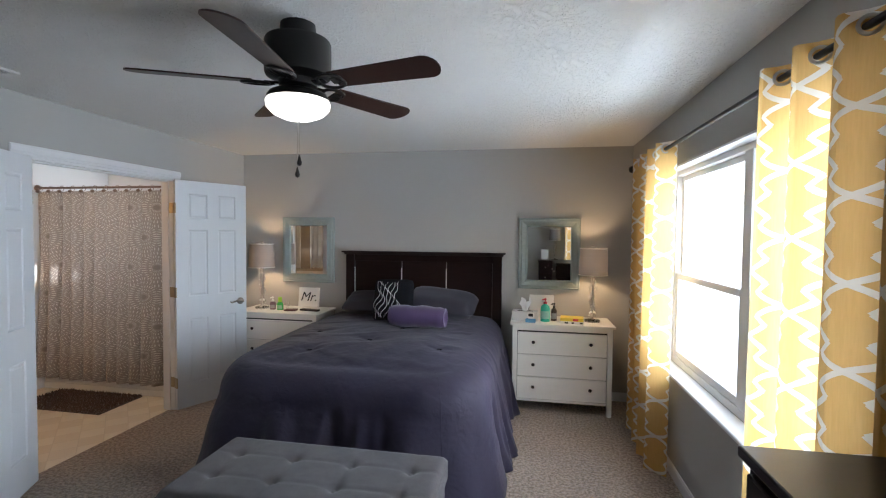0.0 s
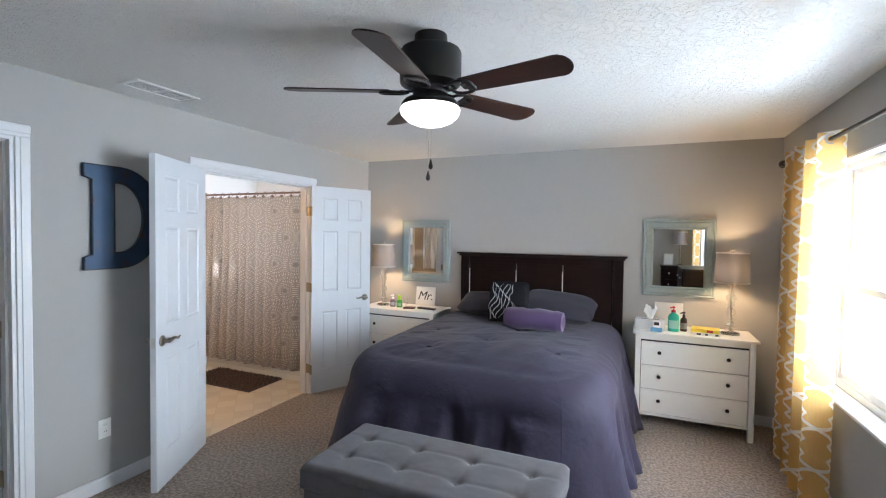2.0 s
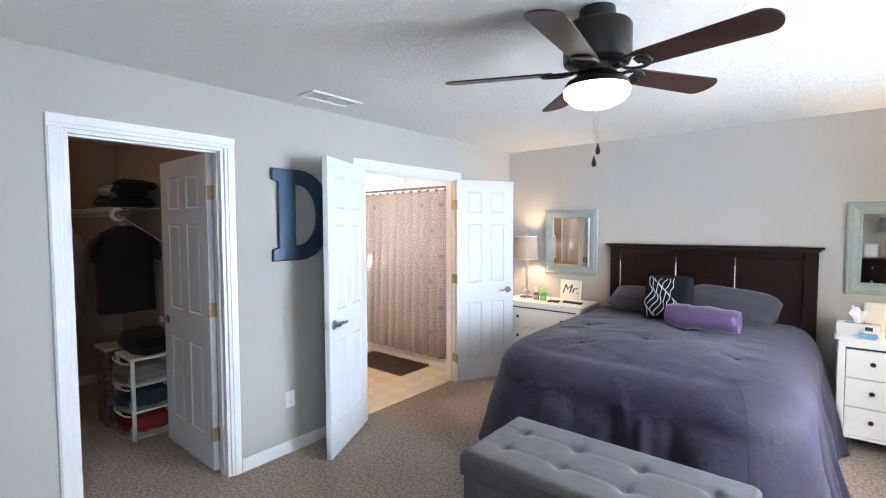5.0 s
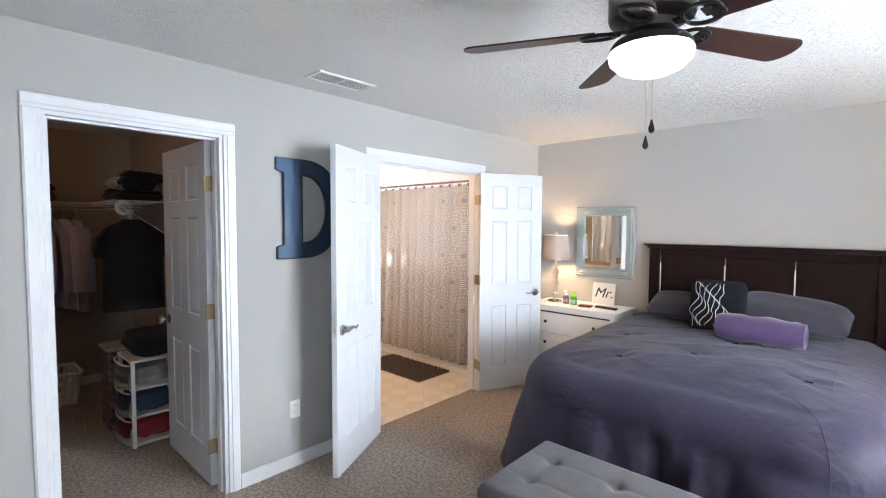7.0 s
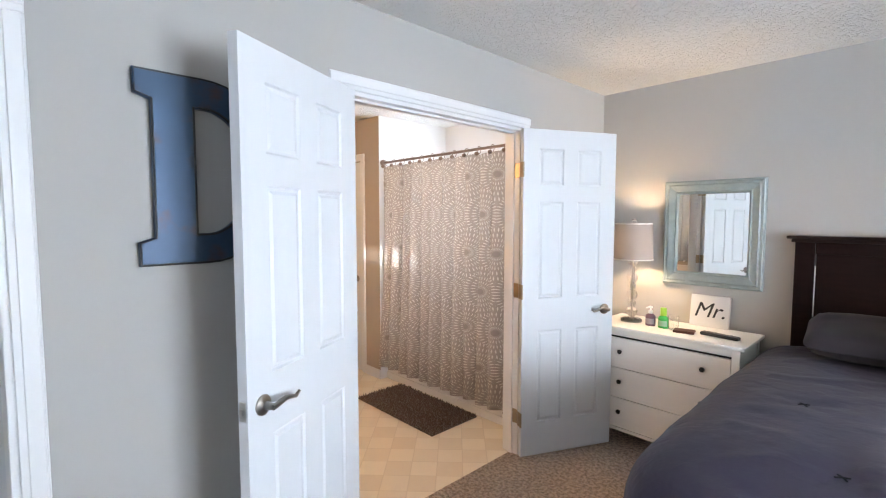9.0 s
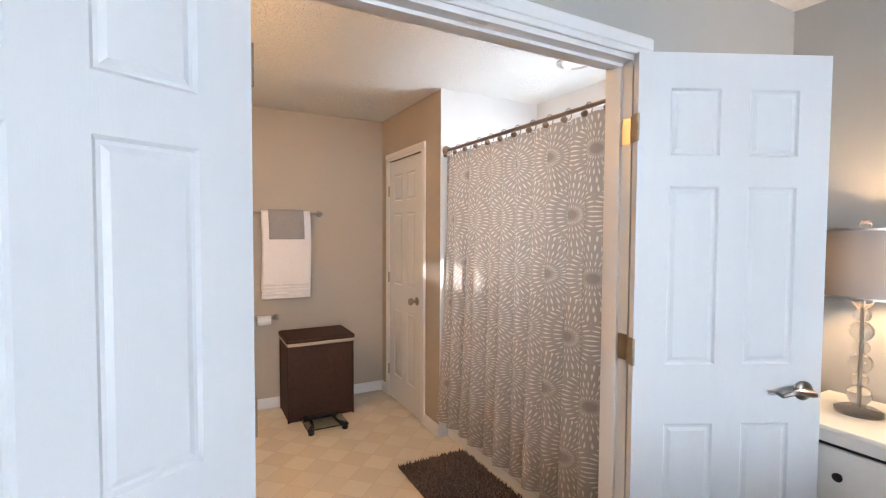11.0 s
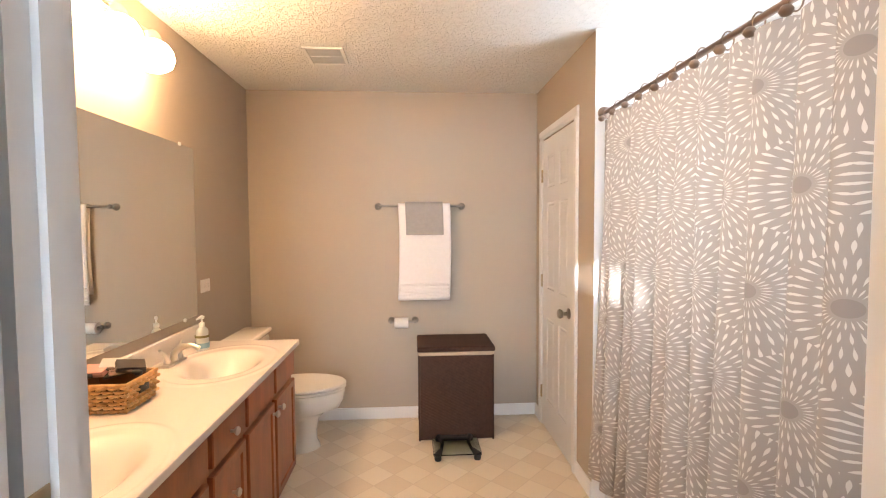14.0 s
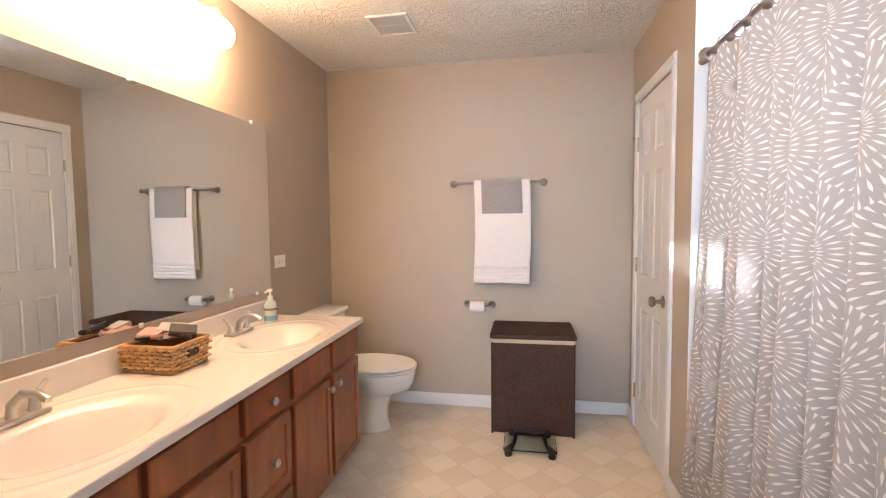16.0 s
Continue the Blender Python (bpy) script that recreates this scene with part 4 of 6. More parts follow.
def bolster():
    root = thing("bolster_pillow", pose(-0.825, 3.40, 0.90, 0, 0, -4), "purple satin bolster cushion lying on the bed", "bolster")
    L_, R = 0.47, 0.092
    prof = [(0, -L_ / 2 + 0.02), (0.04, -L_ / 2 + 0.012), (0.075, -L_ / 2), (0.084, -L_ / 2 + 0.012), (R, -L_ / 2 + 0.05)]
    prof += [(R + 0.004 * math.sin(i), -L_ / 2 + 0.05 + (L_ - 0.1) * i / 12) for i in range(1, 12)]
    prof += [(R, L_ / 2 - 0.05), (0.084, L_ / 2 - 0.012), (0.07, L_ / 2), (0.04, L_ / 2 - 0.012), (0, L_ / 2 - 0.02)]
    bm = lathe(prof, 28, pose(0, 0, 0, 0, 90, 0))
    for v in bm.verts:
        w_ = 0.003 * noise.noise(v.co * 22) + 0.005 * max(0, 1 - abs(noise.noise(Vector((v.co.x * 9, v.co.y * 5, v.co.z * 5)))) / 0.2)
        v.co.z += w_ + 0.006 * noise.noise(v.co * 6)
        v.co.y *= 1.06
        v.co.z *= 0.94
    part("cover", bm, M_BOLSTER, root, "", True)
    for s in (-1, 1):
        part("piping", tube([(s * L_ / 2 * 0.985, 0.080 * math.cos(a), 0.074 * math.sin(a)) for a in (2 * math.pi * i / 24 for i in range(25))], 0.004, 6), M_BOLSTER, root)


bolster()


# ---- tufted bench ----
def bench():
    x0, x1, y0, y1 = -1.53, -0.33, 1.43, 2.0
    root = thing("storage_bench", pose((x0 + x1) / 2, (y0 + y1) / 2, 0), "grey linen tufted storage bench at the foot of the bed", "bench")
    w, d = (x1 - x0) / 2, (y1 - y0) / 2
    buttons = [(-w + 2 * w * (i + 0.5) / 4, s * d * 0.36) for i in range(4) for s in (-1, 1)]

    def top(u, v):
        x, y = -w + 2 * w * u, -d + 2 * d * v
        ex = min(1, (w - abs(x)) / 0.035)
        ey = min(1, (d - abs(y)) / 0.035)
        e = math.sqrt(max(0, 1 - (1 - ex) ** 2)) * math.sqrt(max(0, 1 - (1 - ey) ** 2))
        z = 0.425 + 0.035 * e
        for bx, by in buttons:
            q = (x - bx) ** 2 + (y - by) ** 2
            z -= 0.020 * math.exp(-q / 0.0007) + 0.007 * math.exp(-q / 0.004)
        z -= 0.004 * math.exp(-((abs(y) - d * 0.36) / 0.008) ** 2) * ex
        for i in range(4):
            bx = -w + 2 * w * (i + 0.5) / 4
            z -= 0.004 * math.exp(-((x - bx) / 0.008) ** 2) * ey
        return (x, y, z)

    bm = sheet(top, 100, 48)
    part("cushion", bm, M_LINEN, root, "button-tufted linen cushion", True)
    part("lid", boxes((-w, w, -d, d, 0.335, 0.426), bevel=0.006, segs=2), M_LINEN, root)
    part("body", boxes((-w + 0.012, w - 0.012, -d + 0.012, d - 0.012, 0.03, 0.333), bevel=0.012, segs=2), M_LINEN, root)
    for bx, by in buttons:
        part("button", lathe([(0.0, 0.0), (0.013, 0.0), (0.012, 0.005), (0.006, 0.008), (0, 0.009)], 12), M_LINEN, root, "", True, pose(bx, by, 0.428))
    for sx in (-1, 1):
        for sy in (-1, 1):
            part("foot", lathe([(0.02, 0), (0.025, 0.031)], 12), M_BLACK, root, "", False, pose(sx * (w - 0.06), sy * (d - 0.06), 0))


bench()


# ---- chests of drawers ----
def chest():
    w, dep, h = 0.90, 0.43, 0.795
    root = thing("chest_of_drawers", pose(0.365, 3.855, 0), "white three-drawer chest with black knobs beside the bed", "chest", "bedside chests")
    part("top", boxes((-w / 2, w / 2, -0.012, dep, h - 0.020, h), bevel=0.004, segs=2), M_LACQUER, root)
    hw = w / 2 - 0.022
    for sx in (-1, 1):
        for y in (0.0, dep - 0.05):
            part("leg", boxes((*sorted((sx * hw, sx * (hw - 0.042))), y, y + 0.042, 0, h - 0.020), bevel=0.003), M_LACQUER, root)
        part("side_panel", boxes((*sorted((sx * (hw - 0.008), sx * (hw - 0.026))), 0.042, dep - 0.05, 0.10, h - 0.020)), M_LACQUER, root)
    part("back_panel", boxes((-hw + 0.04, hw - 0.04, dep - 0.03, dep - 0.02, 0.10, h - 0.02)), M_LACQUER, root)
    i0 = hw - 0.042
    part("rail", boxes((-i0, i0, 0.004, 0.03, h - 0.062, h - 0.020)), M_LACQUER, root)
    part("bottom_rail", boxes((-i0, i0, 0.006, 0.03, 0.098, 0.118)), M_LACQUER, root)
    # solid black block: the shade in the drawer gaps is its colour
    part("gap_filler", boxes((-i0, i0, 0.026, dep - 0.05, 0.118, h - 0.062)), M_BLACK, root, "black filler block coloured as the shade between the drawers")
    z, hgt = 0.122, 0.2
    for k in range(3):
        dr = part("drawer", boxes((-i0 + 0.004, i0 - 0.004, 0.004, 0.024, z, z + hgt - 0.006), bevel=0.002), M_LACQUER, root)
        for sx in (-1, 1):
            part("knob", lathe([(0.006, 0), (0.006, 0.01), (0.014, 0.016), (0.015, 0.022), (0.010, 0.027), (0, 0.028)], 14, pose(sx * i0 * 0.635, 0.004, z + hgt * 0.55, 90)), M_BLACKKNOB, dr, "black iron knob", True)
        z += hgt
    return root


CHEST_E = chest()
CHEST_W = copy_thing(CHEST_E, pose(-2.37, 3.855, 0))
CHEST_H = 0.795


# ---- framed wall mirrors ----
def framed_mirror():
    w, h = 0.585, 0.69
    root = thing("wall_mirror", pose(0.265, YN, 1.4), "square mirror in a wide washed teal wooden frame", "mirror", "teal wall mirrors")
    prof = [(0.0, 0.0), (0.0, 0.022), (0.010, 0.030), (0.024, 0.026), (0.032, 0.032), (0.070, 0.018), (0.077, 0.022), (0.086, 0.013), (0.090, 0.004)]
    bm = bmesh.new()
    rings = []
    for o, d in prof:
        rings.append([bm.verts.new((sx * (w / 2 - o), -d - 0.001, sz * (h / 2 - o))) for sx, sz in ((-1, -1), (1, -1), (1, 1), (-1, 1))])
    for a, b in zip(rings, rings[1:]):
        for i in range(4):
            j = (i + 1) % 4
            bm.faces.new((a[i], a[j], b[j], b[i]))
    part("frame", bm, M_TEAL, root)
    part("glass", boxes((-w / 2 + 0.086, w / 2 - 0.086, -0.006, -0.002, -h / 2 + 0.086, h / 2 - 0.086)), M_MIRROR, root, "bevelled mirror glass")
    return root


MIRROR_E = framed_mirror()
copy_thing(MIRROR_E, pose(-2.235, YN, 1.4))


# ---- table lamps with stacked glass balls ----
def table_lamp():
    root = thing("table_lamp", pose(0.65, 4.08, CHEST_H), "lit table lamp with stacked glass ball stem and grey drum shade", "lamp", "bedside lamps")
    part("base", lathe([(0, 0), (0.070, 0), (0.070, 0.012), (0.060, 0.018), (0.020, 0.022), (0.016, 0.03), (0, 0.03)], 28), M_CRYSTAL, root, "clear glass foot", True)
    z = 0.03
    for r in (0.036, 0.026, 0.036, 0.026, 0.036, 0.026, 0.032):
        part("ball", lathe([(r * math.sin(math.pi * i / 10) if 0 < i < 10 else 0.004, r - r * math.cos(math.pi * i / 10)) for i in range(11)], 18), M_CRYSTAL, root, "clear glass ball", True, pose(0, 0, z))
        z += 2 * r * 0.94
    part("stem", lathe([(0.005, 0.02), (0.005, z + 0.06)], 8), M_CHROME, root)
    part("socket", lathe([(0.014, z), (0.014, z + 0.045), (0.008, z + 0.05)], 12), M_CHROME, root)
    sz = 0.425
    part("shade", lathe([(0.127, sz), (0.118, sz + 0.24)], 36, cap=False), M_SHADE, root, "grey linen drum shade", True)
    for zz, rr in ((sz, 0.127), (sz + 0.24, 0.118)):
        part("trim", lathe([(rr - 0.0015, zz - 0.002), (rr + 0.0015, zz - 0.002), (rr + 0.0015, zz + 0.005), (rr - 0.0015, zz + 0.005), (rr - 0.0015, zz - 0.002)], 36, cap=False), M_CHROME, root)
    for k in range(3):
        a = 2 * math.pi * k / 3
        part("spoke", tube([(0, 0, sz + 0.225), (0.117 * math.cos(a), 0.117 * math.sin(a), sz + 0.235)], 0.002, 5), M_CHROME, root)
    part("finial", lathe([(0.004, sz + 0.22), (0.004, sz + 0.245), (0.016, sz + 0.25), (0.018, sz + 0.26), (0.012, sz + 0.272), (0, sz + 0.276)], 14), M_CRYSTAL, root, "", True)
    return root


LAMP_E = table_lamp()
copy_thing(LAMP_E, pose(-2.65, 4.08, CHEST_H))


# ---- ceiling fan ----
def ceiling_fan():
    root = thing("ceiling_fan", pose(-0.868, 1.463, CEIL), "dark bronze five-blade ceiling fan with a lit bowl light", "ceiling fan")
    part("canopy", lathe([(0.068, -0.0005), (0.070, -0.02), (0.067, -0.05), (0.055, -0.056)], 32), M_BRONZE, root, "", True)
    part("motor", lathe([(0.055, -0.05), (0.110, -0.060), (0.125, -0.066), (0.130, -0.076), (0.130, -0.196), (0.126, -0.206), (0.104, -0.216), (0.078, -0.222), (0.074, -0.246), (0.05, -0.250)], 36), M_BRONZE, root, "", True)
    part("light_kit", lathe([(0.040, -0.246), (0.042, -0.262), (0.085, -0.266), (0.112, -0.276), (0.122, -0.290), (0.125, -0.304)], 36), M_BRONZE, root, "", True)
    part("bowl", lathe([(0.121, -0.300), (0.127, -0.312), (0.122, -0.334), (0.098, -0.358), (0.060, -0.374), (0.025, -0.380), (0, -0.381)], 36, cap=False), M_FANGLASS, root, "lit frosted glass bowl", True)
    for k in range(5):
        ang = -11.4 + 72 * k
        m = pose(0, 0, -0.236, 0, 0, ang)
        iron = boxes((0.07, 0.13, -0.016, 0.016, -0.004, 0.004), (0.16, 0.215, -0.022, 0.022, -0.0075, -0.0035), bevel=0.003)
        for sd in (-1, 1):
            arc = [(0.16 + 0.052 * math.cos(t_), sd * (0.012 + 0.036 * math.sin(t_)), -0.007) for t_ in (math.pi * (1.05 - 1.35 * i / 14) for i in range(15))]
            tube([(0.09, sd * 0.006, -0.003)] + arc, 0.0065, 6, iron)
        part("blade_iron", iron, M_BRONZE, root, "", True, m @ pose(0, 0, 0, -12))
        bm = bmesh.new()
        prof = []
        n = 10
        L0, L1, wa, wb = 0.17, 0.615, 0.052, 0.066
        low = [(L0 + (L1 - 0.05 - L0) * i / n, -(wa + (wb - wa) * i / n)) for i in range(n + 1)]
        tip = [(L1 - 0.05 + 0.05 * math.sin(t), -wb * math.cos(t)) for t in (math.pi * i / 10 for i in range(1, 10))]
        outline = low + tip + [(x, -y) for x, y in reversed(low)]
        lo = [bm.verts.new((x, y, -0.003)) for x, y in outline]
        hi = [bm.verts.new((x, y, 0.003)) for x, y in outline]
        bm.faces.new(lo[::-1])
        bm.faces.new(hi)
        for i in range(len(lo)):
            j = (i + 1) % len(lo)
            bm.faces.new((lo[i], lo[j], hi[j], hi[i]))
        part("blade", bm, M_BLADE, root, "dark walnut blade", False, m @ pose(0, 0, 0, -12))
    for x, y, z in ((0.02, -0.03, -0.555), (-0.015, 0.02, -0.595)):
        ch = part("pull_chain", tube([(x, y, -0.29), (x, y, z + 0.04)], 0.0014, 5), M_CHROME, root)
        part("pull", lathe([(0, z - 0.015), (0.008, z - 0.009), (0.010, z), (0.005, z + 0.018), (0.002, z + 0.03)], 12, pose(x, y, 0)), M_BRONZE, ch, "bronze drop pull", True)


ceiling_fan()


# ---- dresser by the window ----
def dresser(label, m, w, dep, h):
    """Chest of four drawers; its front looks to -x, its back right corner is the origin."""
    x0, x1, y0, y1 = -dep, 0.0, -w, 0.0
    root = thing("tall_dresser", m, label, "dresser", "espresso dressers")
    part("top", boxes((x0 - 0.02, x1 + 0.01, y0 - 0.02, y1 + 0.02, h - 0.028, h), bevel=0.006, segs=2), M_DARKWOOD_H, root)
    part("body", boxes((x0, x1, y0, y1, 0.08, h - 0.028), bevel=0.003), M_DARKWOOD, root)
    part("plinth", boxes((x0 + 0.02, x1, y0 + 0.02, y1 - 0.02, 0, 0.08)), M_DARKWOOD, root)
    for k in range(4):
        z = 0.11 + k * (h - 0.145) / 4
        dr = part("drawer", boxes((x0 - 0.016, x0 + 0.002, y0 + 0.02, y1 - 0.02, z, z + (h - 0.145) / 4 - 0.012), bevel=0.004), M_DARKWOOD, root)
        for y in (y0 + w / 4, y1 - w / 4):
            part("knob", lathe([(0.006, 0), (0.015, 0.014), (0.012, 0.024), (0, 0.026)], 12, pose(x0 - 0.016, y, z + 0.113, 0, -90)), M_CHROME, dr, "", True)


dresser("espresso wooden dresser standing against the window wall", pose(0.985, 0.87, 0), 1.12, 0.425, 1.10)
dresser("narrow espresso dresser against the back wall", pose(0.84, YS + 0.02, 0, 0, 0, -90), 0.52, 0.42, 1.03)
copy_thing(LAMP_E, pose(0.66, YS + 0.2, 1.03))["label"] = "unlit table lamp with glass ball stem and grey shade"


# ---- bathroom: vanity ----
def shaker(x0, x1, z0, z1, y, kn=None):
    """Raised-edge cabinet front facing +y, with a recessed flat panel."""
    bm = bmesh.new()
    box(bm, x0, x1, y, y + 0.018, z0, z1)
    bm.faces.ensure_lookup_table()
    f = [q for q in bm.faces if abs(q.calc_center_median().y - (y + 0.018)) < 1e-5]
    bmesh.ops.recalc_face_normals(bm, faces=bm.faces)
    bmesh.ops.inset_individual(bm, faces=f, thickness=0.006, depth=0.004)
    if z1 - z0 > 0.25:
        bmesh.ops.inset_individual(bm, faces=f, thickness=0.045, depth=0)
        bmesh.ops.inset_individual(bm, faces=f, thickness=0.008, depth=-0.008)
    return bm


VX0, VX1, VTOP = -4.975, XW - WT, 0.813
VFRONT = 1.895


def vanity():
    root = thing("vanity_cabinet", Matrix(), "cherry wood double vanity cabinet with raised fronts", "vanity")
    fy = VFRONT - 0.04
    part("body", boxes((VX0 + 0.01, VX1 - 0.002, BYS + 0.002, fy - 0.02, 0.10, 0.66), (VX0 + 0.01, VX0 + 0.026, BYS + 0.002, fy - 0.02, 0.66, VTOP - 0.028)), M_CHERRY, root)
    part("face_frame", boxes((VX0 + 0.01, VX1 - 0.002, fy - 0.02, fy, 0.10, VTOP - 0.028), bevel=0.002), M_CHERRY, root)
    part("toe_kick", boxes((VX0 + 0.03, VX1 - 0.004, BYS + 0.002, fy - 0.07, 0, 0.10)), M_CHERRY, root)

    def kn(p, x, z):
        part("knob", lathe([(0.006, 0), (0.006, 0.012), (0.014, 0.018), (0.016, 0.025), (0.010, 0.031), (0, 0.032)], 14, pose(x, fy + 0.022, z, -90)), M_CHROME, p, "nickel knob", True)

    for a, b, side in ((-4.955, -4.625, 1), (-4.595, -4.255, -1), (-3.90, -3.55, 1), (-3.52, -3.17, -1)):
        part("false_front", shaker(a, b, 0.640, 0.765, fy), M_CHERRY, root)
        d = part("door", shaker(a, b, 0.125, 0.610, fy), M_CHERRY, root)
        kn(d, (b - 0.03) if side > 0 else (a + 0.03), 0.565)
    for z0, z1 in ((0.125, 0.315), (0.345, 0.610), (0.640, 0.765)):
        d = part("drawer", shaker(-4.225, -3.935, z0, z1, fy), M_CHERRY, root)
        kn(d, -4.08, (z0 + z1) / 2)


vanity()


def vanity_top():
    """One moulded top with two oval basins and a backsplash."""
    root = thing("countertop", Matrix(), "cream cultured marble vanity top with two oval sinks", "countertop")
    x0, x1, y0, y1 = VX0 - 0.012, VX1 - 0.002, BYS + 0.003, VFRONT
    sinks = [(-4.56, 1.655), (-3.585, 1.655)]

    def f(u, v):
        x, y = x0 + (x1 - x0) * u, y0 + (y1 - y0) * v
        z = VTOP
        for sx, sy in sinks:
            q = math.sqrt(((x - sx) / 0.245) ** 2 + ((y - sy) / 0.185) ** 2)
            if q < 1:
                t = min(1, (1 - q) / 0.8)
                z -= 0.125 * t * t * (3 - 2 * t)
            elif 1.18 < q < 1.34:
                z += 0.003 * math.sin(math.pi * (q - 1.18) / 0.16)
        return (x, y, z)

    part("slab", sheet(f, 280, 90), M_MARBLE, root, "", True)
    part("edge", boxes((x0, x1, y1 - 0.012, y1 + 0.004, VTOP - 0.030, VTOP - 0.0005), (x0 - 0.003, x0 + 0.012, y0, y1, VTOP - 0.030, VTOP - 0.0005), bevel=0.004, segs=2), M_MARBLE, root)
    part("backsplash", boxes((x0, x1, y0, y0 + 0.02, VTOP - 0.002, VTOP + 0.095), bevel=0.004, segs=2), M_MARBLE, root)
    for sx, sy in sinks:
        part("drain", lathe([(0, 0), (0.022, 0.0), (0.024, 0.003), (0.018, 0.005), (0, 0.004)], 18), M_CHROME, root, "chrome drain", True, pose(sx, sy, VTOP - 0.1245))


vanity_top()


def faucet():
    root = thing("faucet", pose(-4.56, 1.44, VTOP), "brushed nickel two-handle sink faucet", "faucet", "vanity faucets")
    part("base", boxes((-0.085, 0.085, -0.025, 0.025, 0.0, 0.016), bevel=0.007, segs=2), M_CHROME, root, "", True)
    part("spout", tube([(0, 0, 0.01), (0, 0.005, 0.05), (0, 0.04, 0.082), (0, 0.085, 0.085), (0, 0.118, 0.070)], [0.017, 0.016, 0.013, 0.011, 0.010], 12), M_CHROME, root, "", True)
    for s in (-1, 1):
        part("handle", tube([(s * 0.055, 0, 0.012), (s * 0.055, 0, 0.045), (s * 0.075, -0.004, 0.068), (s * 0.098, -0.006, 0.086)], [0.017, 0.012, 0.008, 0.006], 10), M_CHROME, root, "", True)
    return root


FAUCET = faucet()
copy_thing(FAUCET, pose(-3.585, 1.44, VTOP))


def vanity_mirror():
    root = thing("vanity_mirror", Matrix(), "large frameless vanity mirror held by clear clips", "mirror")
    part("glass", boxes((-5.0, -3.20, BYS + 0.0005, BYS + 0.006, 0.955, 1.858)), M_MIRROR, root)
    for x in (-4.86, -4.1, -3.4):
        part("clip", boxes((x - 0.008, x + 0.008, BYS + 0.0005, BYS + 0.012, 1.850, 1.868), bevel=0.003), M_PLASTIC, root, "clear plastic clip")
        part("clip", boxes((x - 0.008, x + 0.008, BYS + 0.0005, BYS + 0.012, 0.945, 0.963), bevel=0.003), M_PLASTIC, root, "clear plastic clip")


vanity_mirror()


def vanity_light():
    root = thing("vanity_light", pose(-4.1, BYS, 2.2), "lit nickel vanity light bar with four opal globes", "wall lamp")
    part("backplate", boxes((-0.12, 0.12, 0.0, 0.02, -0.05, 0.05), bevel=0.008, segs=2), M_CHROME, root)
    part("bar", tube([(-0.40, 0.075, 0.06), (-0.2, 0.085, 0.045), (0, 0.08, 0.04), (0.2, 0.085, 0.045), (0.40, 0.075, 0.06)], 0.009, 8), M_CHROME, root, "", True)
    part("arm", tube([(0, 0.01, 0), (0, 0.08, 0.04)], 0.009, 8), M_CHROME, root)
    for x in (-0.345, -0.115, 0.115, 0.345):
        part("holder", lathe([(0.012, 0.05), (0.026, 0.035), (0.034, 0.015), (0.034, 0.005)], 18, pose(x, 0.115, 0)), M_CHROME, root, "", True)
        part("stub", tube([(x, 0.083, 0.047), (x, 0.115, 0.048)], 0.007, 6), M_CHROME, root)
        part("globe", lathe([(0.030, 0.01), (0.055, -0.005), (0.074, -0.035), (0.078, -0.062), (0.066, -0.095), (0.04, -0.113), (0, -0.118)], 24, pose(x, 0.115, 0), cap=False), M_GLOBE, root, "lit opal glass globe", True)


vanity_light()


# ---- toilet ----
def toilet():
    root = thing("toilet", pose(-5.42, BYS, 0), "white two-piece toilet with closed lid beside the vanity", "toilet")

    def oval(cy, rx, ry, z, n=28):
        return [(rx * math.cos(2 * math.pi * i / n), cy + ry * math.sin(2 * math.pi * i / n) * (1.0 if math.sin(2 * math.pi * i / n) > 0 else 0.9), z) for i in range(n)]

    def loft(rings, close=True):
        bm = bmesh.new()
        rr = [[bm.verts.new(p) for p in r] for r in rings]
        for a, b in zip(rr, rr[1:]):
            for i in range(len(a)):
                j = (i + 1) % len(a)
                bm.faces.new((a[i], a[j], b[j], b[i]))
        bm.faces.new(rr[0][::-1])
        bm.faces.new(rr[-1])
        return bm

    part("bowl", loft([oval(0.37, 0.115, 0.20, 0.0), oval(0.37, 0.11, 0.195, 0.02), oval(0.375, 0.100, 0.175, 0.05), oval(0.38, 0.096, 0.168, 0.12), oval(0.39, 0.102, 0.178, 0.20), oval(0.405, 0.122, 0.210, 0.240),
                       oval(0.435, 0.160, 0.265, 0.270), oval(0.445, 0.178, 0.280, 0.315), oval(0.45, 0.180, 0.283, 0.360), oval(0.45, 0.184, 0.286, 0.372), oval(0.45, 0.180, 0.282, 0.385)]), M_PORCELAIN, root, "", True)
    part("seat", loft([oval(0.45, 0.184, 0.284, 0.389), oval(0.45, 0.190, 0.291, 0.396), oval(0.45, 0.184, 0.285, 0.404)]), M_PLASTIC, root, "", True)
    part("lid", loft([oval(0.45, 0.183, 0.283, 0.409), oval(0.45, 0.192, 0.293, 0.417), oval(0.45, 0.185, 0.285, 0.428), oval(0.45, 0.12, 0.21, 0.432)]), M_PLASTIC, root, "", True)
    part("tank", boxes((-0.225, 0.225, 0.012, 0.195, 0.37, 0.715), bevel=0.03, segs=3), M_PORCELAIN, root, "", True)
    part("tank_lid", boxes((-0.235, 0.235, 0.006, 0.208, 0.712, 0.750), bevel=0.018, segs=4), M_PORCELAIN, root, "", True)
    part("flush_lever", tube([(-0.16, 0.195, 0.66), (-0.16, 0.215, 0.66), (-0.10, 0.220, 0.652)], 0.007, 8), M_CHROME, root, "", True)


toilet()


